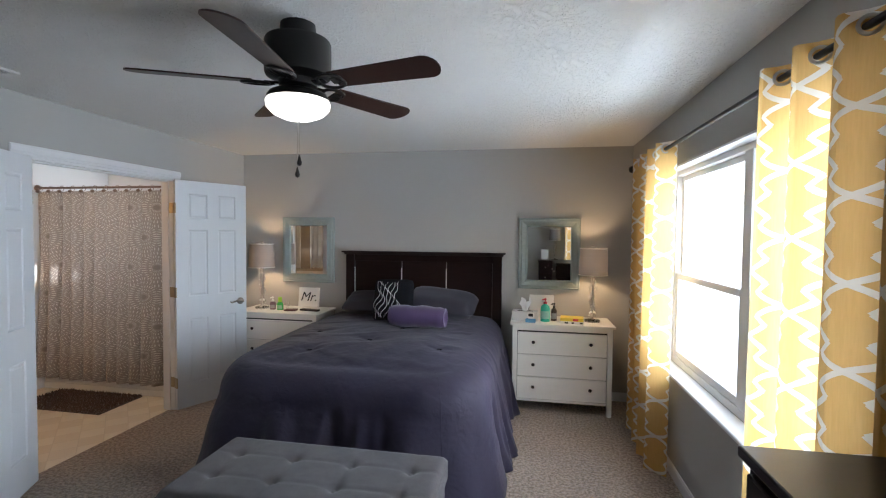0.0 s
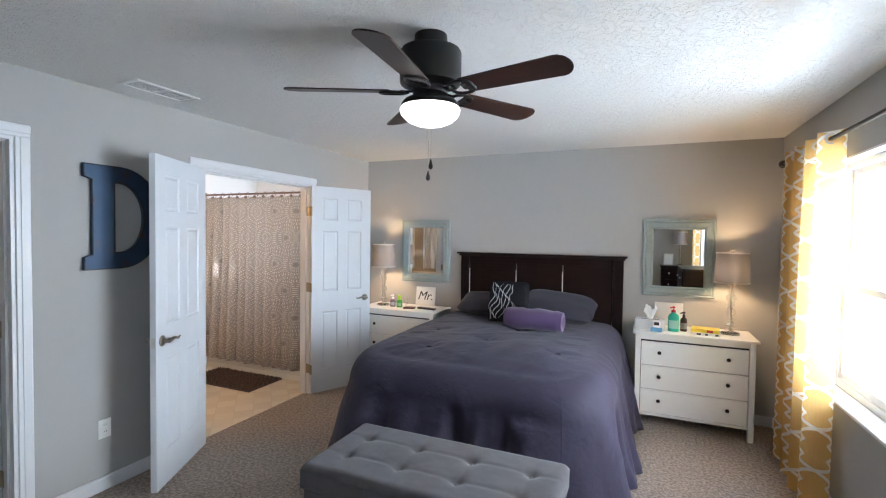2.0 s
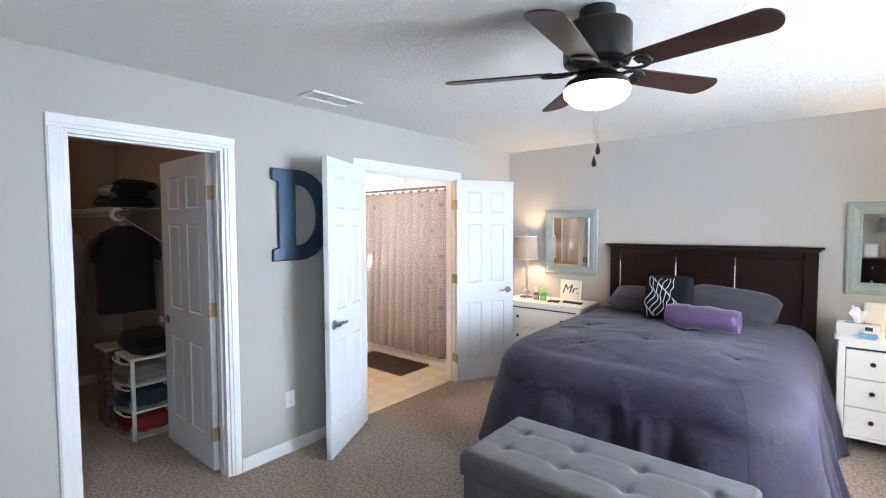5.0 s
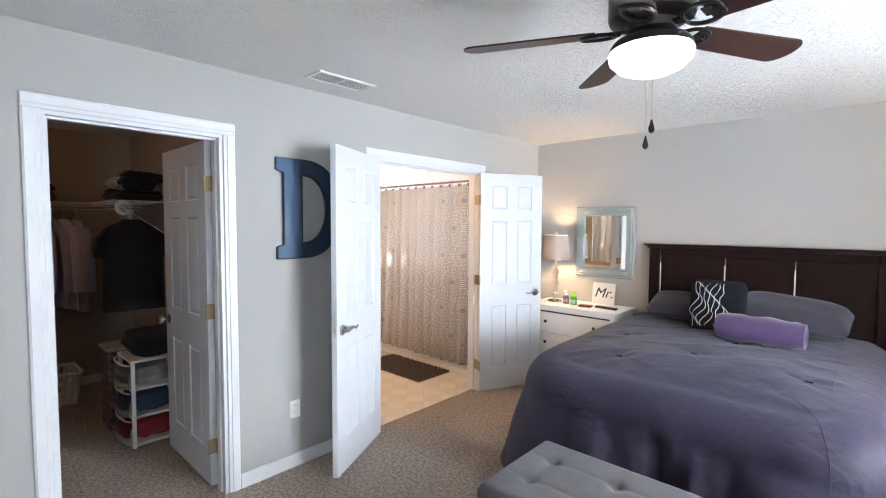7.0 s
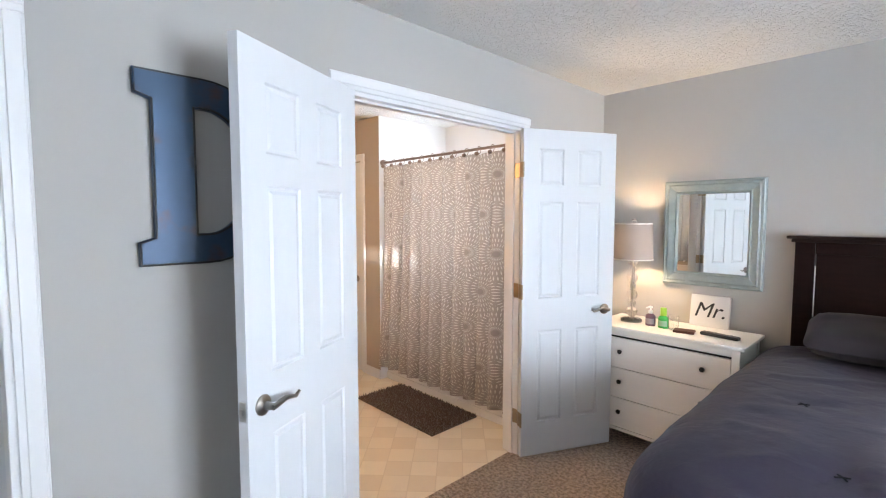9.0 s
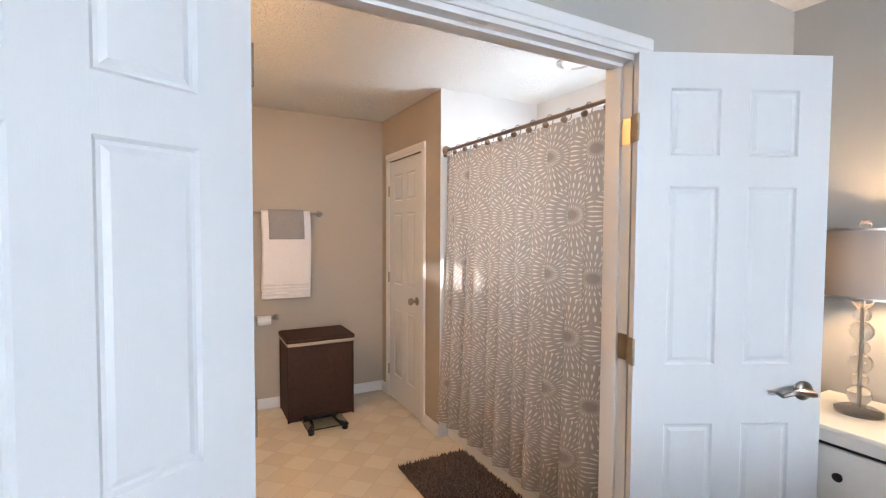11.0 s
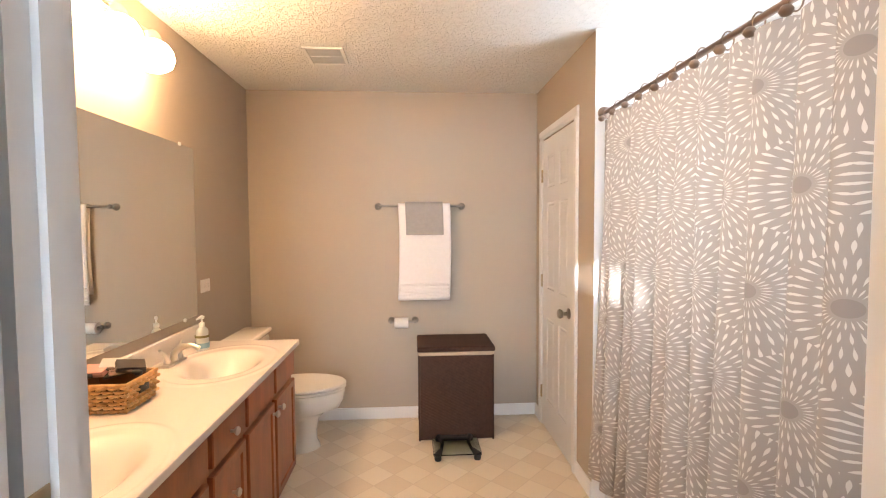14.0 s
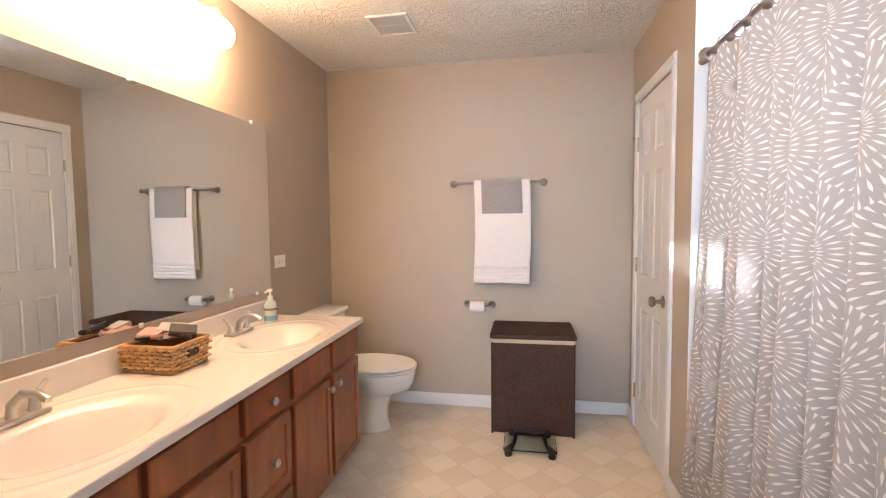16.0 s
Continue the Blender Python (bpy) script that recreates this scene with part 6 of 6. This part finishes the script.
def tissue_box():
    root = thing("tissue_box", pose(0.045, 4.02, Z, 0, 0, -3), "white tissue box with a tissue pulled up", "tissue box")
    part("carton", boxes((-0.115, 0.115, -0.06, 0.06, 0, 0.085), bevel=0.003), mat("pale_grey_card", (0.62, 0.62, 0.62), 0.7), root)
    part("slot", boxes((-0.07, 0.07, -0.02, 0.02, 0.0845, 0.0858)), M_BLACK, root, "dark slot")

    def f(u, v):
        a = 2 * math.pi * u
        r = 0.020 + 0.030 * v + 0.013 * math.sin(5 * a + 3 * v) * v
        return (r * math.cos(a) * 0.95 + 0.01 * noise.noise(Vector((u * 8, v * 3, 0))), r * 0.5 * math.sin(a) + 0.008 * noise.noise(Vector((u * 6, v * 4, 3))), 0.084 + 0.095 * v + 0.022 * v * math.sin(3 * a + 1) + 0.012 * v * math.sin(7 * a))

    part("tissue", sheet(f, 40, 12), mat("soft_tissue_paper", (0.80, 0.80, 0.80), 0.95), root, "crumpled white tissue", True)


tissue_box()
mon = thing("small_device", pose(0.095, 3.905, Z, 0, 0, -10), "small pale blue device with a dark screen", "device")
part("case", boxes((-0.045, 0.045, -0.02, 0.02, 0, 0.035), bevel=0.008, segs=2), mat("sky_blue_plastic", (0.14, 0.36, 0.62), 0.4), mon)
part("head", boxes((-0.028, 0.028, -0.012, 0.012, 0.033, 0.085), bevel=0.005, segs=2), M_PLASTIC, mon, "", False, pose(0, 0, 0, -10))
part("screen", boxes((-0.02, 0.02, -0.0145, -0.0115, 0.052, 0.078)), M_BLACK, mon, "dark screen", False, pose(0, 0, 0, -10))


def book(label, m, w, d, h, cover, bars):
    root = thing("book", m, label, "book", "stacked books")
    cm = mat("cover_" + label.split()[0], cover, 0.5, var=0.04)
    part("cover", boxes((-w / 2, w / 2, -d / 2, d / 2, 0, 0.002), (-w / 2, w / 2, -d / 2, d / 2, h - 0.002, h), (-w / 2, w / 2, -d / 2, -d / 2 + 0.002, 0.002, h - 0.002)), cm, root)
    part("pages", boxes((-w / 2 + 0.004, w / 2 - 0.004, -d / 2 + 0.0025, d / 2 - 0.004, 0.0022, h - 0.0022)), M_CANVAS, root, "paper pages")
    for x, ww, c in bars:
        part("spine_mark", boxes((x, x + ww, -d / 2 - 0.0008, -d / 2 + 0.001, 0.004, h - 0.004)), c, root, "printed mark on the spine")


red = mat("red_print", (0.55, 0.05, 0.05), 0.5)
book("white paperback book lying under another", pose(0.455, 3.97, Z, 0, 0, -4), 0.21, 0.14, 0.022, (0.72, 0.72, 0.70), ((0.0, 0.02, M_BLACK), (-0.06, 0.03, M_INK), (0.07, 0.025, M_INK)))
book("yellow paperback book lying on another", pose(0.46, 3.975, Z + 0.0225, 0, 0, -7), 0.20, 0.135, 0.028, (0.72, 0.55, 0.06), ((0.01, 0.045, red),))


# ---- picture frame on the dresser ----
pf = thing("picture_frame", pose(0.45, YS + 0.16, 1.03, 12, 0, 180), "silver photo frame standing on the dresser", "picture frame")
part("frame", boxes((-0.09, 0.09, -0.008, 0.008, 0.0, 0.018), (-0.09, 0.09, -0.008, 0.008, 0.222, 0.24), (-0.09, -0.072, -0.008, 0.008, 0.018, 0.222), (0.072, 0.09, -0.008, 0.008, 0.018, 0.222), bevel=0.002), M_CHROME, pf)
part("picture", boxes((-0.072, 0.072, -0.002, 0.004, 0.018, 0.222)), M_CANVAS, pf, "pale print")


# ---- vanity things ----
soap = bottle("soap_bottle", "clear hand soap bottle with white pump and blue label", pose(-4.80, 1.462, VTOP, 0, 0, 150), "soap_plastic", 0.04, (0.66, 0.71, 0.72), (0.8, 0.8, 0.8), 0.032, 0.125)
part("label_band", lathe([(0.0335, 0.014), (0.0338, 0.040)], 24, cap=False), mat("blue_label_paper", (0.27, 0.45, 0.58), 0.5), soap, "pale blue label band", True)
part("label_print", lathe([(0.0335, 0.066), (0.0338, 0.078)], 24, cap=False), mat("olive_print", (0.22, 0.20, 0.08), 0.5), soap, "dark printed band", True)


def wicker_basket():
    root = thing("wicker_basket", pose(-4.075, 1.475, VTOP), "small honey wicker basket full of makeup", "basket")
    honey = mat("honey_wicker", (0.52, 0.29, 0.115), 0.45, var=0.6, scale=45, bump=0.3, bscale=200)
    a, b, h = 0.085, 0.098, 0.094
    posts = [(sx * a, -b + 2 * b * i / 9) for sx in (-1, 1) for i in range(10)] + [(-a + 2 * a * i / 8, sy * b) for sy in (-1, 1) for i in range(1, 8)]
    loop = []
    for i in range(44):
        t = i / 44 * 4
        s, f_ = int(t), t % 1
        loop.append([(-a + 2 * a * f_, -b), (a, -b + 2 * b * f_), (a - 2 * a * f_, b), (-a, b - 2 * b * f_)][s])
    pale = mat("pale_honey_wicker", (0.62, 0.40, 0.19), 0.45, var=0.5, scale=40, bump=0.3, bscale=200)
    for row in range(7):
        z = 0.008 + (h - 0.016) * row / 6
        k = 1 + 0.06 * row / 7
        for i in range(row % 2, 44, 2):
            ends = [(loop[q % 44][0] * k, loop[q % 44][1] * k) for q in (i - 1, i, i + 1)]
            (px, py), (qx, qy), (rx, ry) = ends
            ox = math.copysign(0.008, qx) if abs(qx) > a * k - 1e-6 else 0
            oy = math.copysign(0.008, qy) if abs(qy) > b * k - 1e-6 else 0
            bm = tube([(px, py, z), ((px + qx) / 2 + ox * 0.8, (py + qy) / 2 + oy * 0.8, z), (qx + ox, qy + oy, z), ((qx + rx) / 2 + ox * 0.8, (qy + ry) / 2 + oy * 0.8, z), (rx, ry, z)], [0.003, 0.0055, 0.0062, 0.0055, 0.003], 6)
            part("strand", bm, pale if row % 3 == 1 else honey, root, "", True)
    for i, (x, y) in enumerate(posts):
        part("stake", tube([(x, y, 0.001), (x * 1.06, y * 1.06, h)], 0.0045, 5), honey, root)
    part("rim", tube([(x * 1.07, y * 1.07, h) for x, y in loop + loop[:1]], 0.007, 7), honey, root, "", True)
    part("bottom", boxes((-a, a, -b, b, 0.0005, 0.006)), honey, root)
    k = 0.95
    # added lining: its dark brown paints the shade between the strands
    part("lining", boxes((-a * k, -a * k + 0.003, -b * k, b * k, 0.006, h - 0.004), (a * k - 0.003, a * k, -b * k, b * k, 0.006, h - 0.004), (-a * k, a * k, -b * k, -b * k + 0.003, 0.006, h - 0.004),
                         (-a * k, a * k, b * k - 0.003, b * k, 0.006, h - 0.004)), mat("gap_shade_brown", (0.13, 0.06, 0.022), 0.8), root, "added dark lining coloured as shade in the weave gaps")
    # no hole is cut here; a black block gives the shade inside it
    part("grip", boxes((-0.028, 0.028, b * 1.06 - 0.004, b * 1.06 + 0.011, 0.045, 0.072), bevel=0.003), M_BLACK, root, "black block coloured as the shade of a hand hole")


wicker_basket()
rnd3 = random.Random(11)
for i, (nm, lab, col) in enumerate((("makeup_compact", "pink makeup compact in the basket", (0.55, 0.30, 0.27)), ("makeup_brush", "black makeup brush in the basket", (0.02, 0.02, 0.02)), ("makeup_tube", "black lipstick tube in the basket", (0.015, 0.013, 0.013)),
                                    ("makeup_pouch", "clear grey pouch in the basket", (0.45, 0.44, 0.46)), ("makeup_compact", "pale pink powder compact in the basket", (0.62, 0.42, 0.38)), ("makeup_tube", "dark mascara tube in the basket", (0.03, 0.02, 0.02)),
                                    ("makeup_brush", "brown handled brush in the basket", (0.10, 0.05, 0.03)), ("makeup_palette", "flat dark palette in the basket", (0.05, 0.04, 0.04)))):
    x, y = -4.075 + (rnd3.random() - 0.5) * 0.09, 1.475 - 0.065 + 0.13 * (i + 0.5) / 8
    m_ = pose(x, y, VTOP + 0.104 + 0.024 * rnd3.random(), (rnd3.random() - 0.5) * 40, (rnd3.random() - 0.5) * 30, rnd3.random() * 180)
    c_ = mat(nm + str(i), col, 0.4)
    if "brush" in nm or "tube" in nm:
        r_ = thing(nm, m_, lab, "makeup", "makeup in the basket")
        part("handle", lathe([(0.005, -0.06), (0.008, -0.04), (0.008, 0.03), (0.006, 0.04)], 10, pose(0, 0, 0, 0, 90)), c_, r_, "", True)
        part("tip", lathe([(0.006, 0.04), (0.011, 0.055), (0.008, 0.07), (0, 0.074)], 10, pose(0, 0, 0, 0, 90)), M_INK, r_, "", True)
    else:
        r_ = thing(nm, m_, lab, "makeup", "makeup in the basket")
        part("case", boxes((-0.045, 0.045, -0.03, 0.03, -0.008, 0.006), bevel=0.004, segs=2), c_, r_)
        part("lid", boxes((-0.044, 0.044, -0.029, 0.029, 0.007, 0.012), bevel=0.002), c_, r_)


# ---- closet ----
M_WIRE = mat("white_coated_wire", (0.72, 0.72, 0.70), 0.4)


def wire_shelf(label, x0, x1, y0, y1, z, front):
    """Ventilated wire shelf; front names the side with the lip and hanging rod."""
    root = thing("wire_shelf", Matrix(), label, "wire shelf", "closet shelves")
    g = bmesh.new()
    if front == "y":
        for i in range(int((x1 - x0) / 0.03) + 1):
            x = x0 + 0.03 * i
            tube([(x, y1, z), (x, y0, z), (x, y0, z - 0.03)], 0.0018, 4, g)
        rods = [((x0, y0, z), (x1, y0, z)), ((x0, y0, z - 0.03), (x1, y0, z - 0.03)), ((x0, y1, z), (x1, y1, z)), ((x0, y0 + 0.06, z - 0.06), (x1, y0 + 0.06, z - 0.06))]
    else:
        for i in range(int((y1 - y0) / 0.03) + 1):
            y = y0 + 0.03 * i
            tube([(x0, y, z), (x1, y, z), (x1, y, z - 0.03)], 0.0018, 4, g)
        rods = [((x1, y0, z), (x1, y1, z)), ((x1, y0, z - 0.03), (x1, y1, z - 0.03)), ((x0, y0, z), (x0, y1, z)), ((x1 - 0.06, y0, z - 0.06), (x1 - 0.06, y1, z - 0.06))]
    part("wire_grid", g, M_WIRE, root)
    for a, b in rods:
        part("rod", tube([a, b], 0.0035, 6), M_WIRE, root)
    if front == "y":
        part("brace", tube([(x1 - 0.01, y0 + 0.01, z - 0.02), (x1 - 0.01, y1, z - 0.30)], 0.004, 6), M_WIRE, root)
    else:
        part("brace", tube([(x1 - 0.01, y0 + 0.3, z - 0.02), (x0, y0 + 0.3, z - 0.30)], 0.004, 6), M_WIRE, root)


SH = 1.74
wire_shelf("white wire shelf along the closet side wall", BXW + 0.42, -4.62, 0.80, CYN - 0.003, SH, "y")
wire_shelf("white wire shelf along the closet back wall", BXW + 0.003, BXW + 0.40, CYS + 0.01, CYN - 0.01, SH, "x")


def shirt(label, m, w, h, col, sleeve=0.2, seed=0):
    root = thing("hanging_shirt", m, label, "shirt", "hanging clothes")
    cm = mat("shirt_cloth_%d" % seed, col, 0.9, var=0.15, scale=8, bump=0.3, bscale=250, sheen=0.1)

    def ring(hw, th, z, ph):
        return [(hw * math.cos(a), th * math.sin(a) * (1 + 0.35 * math.sin(5 * a + ph)), z) for a in (2 * math.pi * i / 28 for i in range(28))]

    bm = bmesh.new()
    prof = [(0.06, 0.02, 0.0), (0.085, 0.028, -0.02), (w / 2 * 0.8, 0.03, -0.06), (w / 2, 0.034, -0.11), (w / 2 * 0.96, 0.036, -0.2), (w / 2 * 0.95, 0.038, -0.4), (w / 2, 0.04, -h + 0.05), (w / 2 * 1.01, 0.042, -h)]
    rr = [[bm.verts.new(p) for p in ring(a, t, z, seed + 2 * z)] for a, t, z in prof]
    for p, q in zip(rr, rr[1:]):
        for i in range(28):
            j = (i + 1) % 28
            bm.faces.new((p[i], p[j], q[j], q[i]))
    part("body", bm, cm, root, "", True)
    for s in (-1, 1):
        part("sleeve", tube([(s * w / 2 * 0.80, 0, -0.085), (s * (w / 2 + 0.015), 0.004, -0.16), (s * (w / 2 + 0.03), 0.01, -0.16 - sleeve * 0.6), (s * (w / 2 + 0.02), 0.012, -0.14 - sleeve)], [0.055, 0.062, 0.055, 0.05], 10, flat=0.5), cm, root, "", True)
    hook = tube([(0, 0, 0.0), (0, 0, 0.045), (0.012, 0, 0.065), (0.0, 0, 0.085), (-0.016, 0, 0.072)], 0.002, 5)
    tube([(-w * 0.36, 0, -0.075), (0, 0, 0.0), (w * 0.36, 0, -0.075)], 0.004, 6, hook)
    part("hanger", hook, M_WIRE, root, "white hanger")


dark = [((0.010, 0.010, 0.012), "black"), ((0.012, 0.012, 0.014), "black"), ((0.20, 0.03, 0.025), "dark red"), ((0.02, 0.02, 0.025), "charcoal"), ((0.05, 0.16, 0.10), "green"), ((0.30, 0.10, 0.05), "rust"), ((0.015, 0.015, 0.02), "black"), ((0.03, 0.03, 0.05), "navy")]
for i, (c, nm) in enumerate(dark[:6]):
    shirt(nm + " short-sleeved shirt hanging on the closet rod", pose(-4.74 - 0.06 * i, 0.945 + 0.008 * i, SH - 0.15, 0, 0, 90 + (i % 3 - 1) * 3), 0.42, 0.74 - 0.02 * (i % 3), c, 0.16, i)
pale = [((0.40, 0.42, 0.60), "pale blue"), ((0.52, 0.50, 0.62), "lavender white"), ((0.36, 0.37, 0.56), "periwinkle"), ((0.46, 0.42, 0.56), "lilac"), ((0.05, 0.05, 0.06), "charcoal"), ((0.60, 0.58, 0.56), "white"), ((0.30, 0.35, 0.50), "blue"), ((0.55, 0.42, 0.20), "mustard"), ((0.30, 0.28, 0.26), "grey")]
for i, (c, nm) in enumerate(pale):
    shirt(nm + " long-sleeved shirt hanging on the closet rod", pose(-5.50, 0.70 - 0.085 * i, SH - 0.15, 0, 0, (i % 3 - 1) * 7 + 12), 0.42, 0.80 - 0.03 * (i % 3), c, 0.48, 20 + i)


def folded(label, m, w, d, h, col, seed):
    root = thing("folded_garment", m, label, "clothes", "folded clothes on the shelves")
    cm = mat("folded_cloth_%d" % seed, col, 0.95, var=0.2, scale=10, bump=0.4, bscale=200)
    part("fold", cushion(w, d, h, 8, 0.25, 0.02, seed), cm, root, "", True)
    part("flap", cushion(w * 0.94, d * 0.9, h * 0.5, 8, 0.25, 0.015, seed + 3), cm, root, "", True, pose(0.01, 0.0, h * 0.7))


for i, (x, y, z, w, d, h, c, nm) in enumerate((
        (-4.80, 1.0, SH, 0.30, 0.36, 0.07, (0.02, 0.02, 0.022), "black"), (-4.81, 1.0, SH + 0.085, 0.28, 0.30, 0.06, (0.30, 0.28, 0.26), "grey striped"),
        (-4.77, 1.08, SH + 0.155, 0.22, 0.22, 0.06, (0.02, 0.018, 0.02), "black"), (-5.12, 1.0, SH, 0.32, 0.34, 0.10, (0.035, 0.03, 0.03), "charcoal"),
        (-4.92, 0.96, SH + 0.105, 0.26, 0.30, 0.07, (0.45, 0.43, 0.41), "pale striped"), (-4.70, 0.98, SH + 0.085, 0.20, 0.26, 0.12, (0.012, 0.012, 0.014), "black"),
        (-5.64, 0.42, SH, 0.30, 0.34, 0.07, (0.06, 0.045, 0.04), "brown"), (-5.64, 0.42, SH + 0.085, 0.28, 0.32, 0.06, (0.04, 0.03, 0.035), "dark plum"), (-5.64, 0.10, SH, 0.30, 0.30, 0.09, (0.03, 0.03, 0.04), "navy"))):
    folded(nm + " folded clothes lying on the wire shelf", pose(x, y, z + 0.004), w, d, h, c, 40 + i)
solid("plastic_hook", tube([(-4.60, 0.86 + 0.045 * math.cos(a), 1.68 + 0.045 * math.sin(a)) for a in (0.9 + 4.6 * i / 16 for i in range(17))], [0.006 + 0.010 * math.sin(math.pi * i / 16) for i in range(17)], 8), M_PLASTIC,
      "white curved plastic hook on the shelf end", "hook", smooth=True)


def drawer_cart():
    x0, x1, y0, y1, h = -4.36, -4.0, 0.72, 1.08, 0.615
    root = thing("drawer_cart", Matrix(), "white plastic three-drawer cart with clear drawers", "drawer cart")
    for x in (x0, x1 - 0.025):
        for y in (y0 + 0.02, y1 - 0.025):
            part("post", boxes((x, x + 0.025, y, y + 0.025, 0, h), bevel=0.004), M_PLASTIC, root)
    for k in range(4):
        z = 0.01 + k * (h - 0.03) / 3
        part("shelf", boxes((x0, x1, y0 + 0.015, y1, z, z + 0.018), bevel=0.004), M_PLASTIC, root)
    fog = thin_glass("clear_cloudy_plastic", (0.85, 0.88, 0.92), 0.25)
    cols = ((0.25, 0.03, 0.03), (0.04, 0.07, 0.11), (0.30, 0.29, 0.27))
    for k in range(3):
        z = 0.03 + k * (h - 0.03) / 3
        d = part("drawer", sheet(lambda u, v, z=z: (x0 + 0.01 + (x1 - x0 - 0.02) * u, y0 - 0.035 * math.sin(math.pi * u) ** 0.5 + 0.012 * v, z + 0.16 * v), 12, 4), fog, root, "cloudy clear drawer front", True)
        part("lip", tube([(x0 + 0.01 + (x1 - x0 - 0.02) * u / 12, y0 + 0.01 - 0.035 * math.sin(math.pi * u / 12) ** 0.5, z + 0.163) for u in range(13)], 0.006, 6), M_PLASTIC, d)
        part("clothing", cushion(x1 - x0 - 0.06, y1 - y0 - 0.08, 0.12, 8, 0.3, 0.02, k), mat("drawer_contents_%d" % k, cols[k], 0.95, var=0.3, scale=12), d, "clothes in the drawer", True, pose((x0 + x1) / 2, (y0 + y1) / 2, z))
    return root


drawer_cart()
folded("black clothes heaped on the drawer cart", pose(-4.20, 0.92, 0.614), 0.42, 0.34, 0.14, (0.012, 0.012, 0.013), 61)


def fabric_bin():
    root = thing("fabric_bin", pose(-4.56, 0.86, 0), "dark patterned fabric bin beside the drawer cart", "storage bin")
    pat = mat("floral_fabric", (0.11, 0.07, 0.06), 0.95, var=0.9, scale=22, grain=0.2)
    part("body", boxes((-0.13, 0.13, -0.17, 0.17, 0, 0.60), bevel=0.02, segs=2), pat, root)
    part("rim", boxes((-0.135, 0.135, -0.175, 0.175, 0.60, 0.63), bevel=0.01, segs=2), mat("beige_webbing", (0.35, 0.30, 0.25), 0.9), root)


fabric_bin()


def laundry_basket():
    root = thing("laundry_basket", pose(-5.46, 0.40, 0), "white slotted plastic laundry basket on the closet floor", "laundry basket")
    a, b, h = 0.20, 0.27, 0.27
    part("bottom", boxes((-a * 0.85, a * 0.85, -b * 0.85, b * 0.85, 0, 0.012), bevel=0.004), M_PLASTIC, root)

    def at(t, k):
        c, s = math.cos(t), math.sin(t)
        p = 0.25
        return (math.copysign(abs(c) ** p, c) * a * k, math.copysign(abs(s) ** p, s) * b * k)

    for z0, z1, rad in ((0.02, 0.02, 0.012), (0.11, 0.11, 0.012), (0.19, 0.19, 0.012), (h, h, 0.016)):
        pts = []
        for i in range(49):
            x, y = at(2 * math.pi * i / 48, 0.85 + 0.15 * z0 / h)
            pts.append((x, y, z0))
        part("band", tube(pts, rad, 6), M_PLASTIC, root, "", True)
    for i in range(28):
        t = 2 * math.pi * (i + 0.5) / 28
        p, q = at(t, 0.85), at(t, 1.0)
        part("slat", tube([(*p, 0.012), (*q, h)], 0.010, 4), M_PLASTIC, root)


laundry_basket()
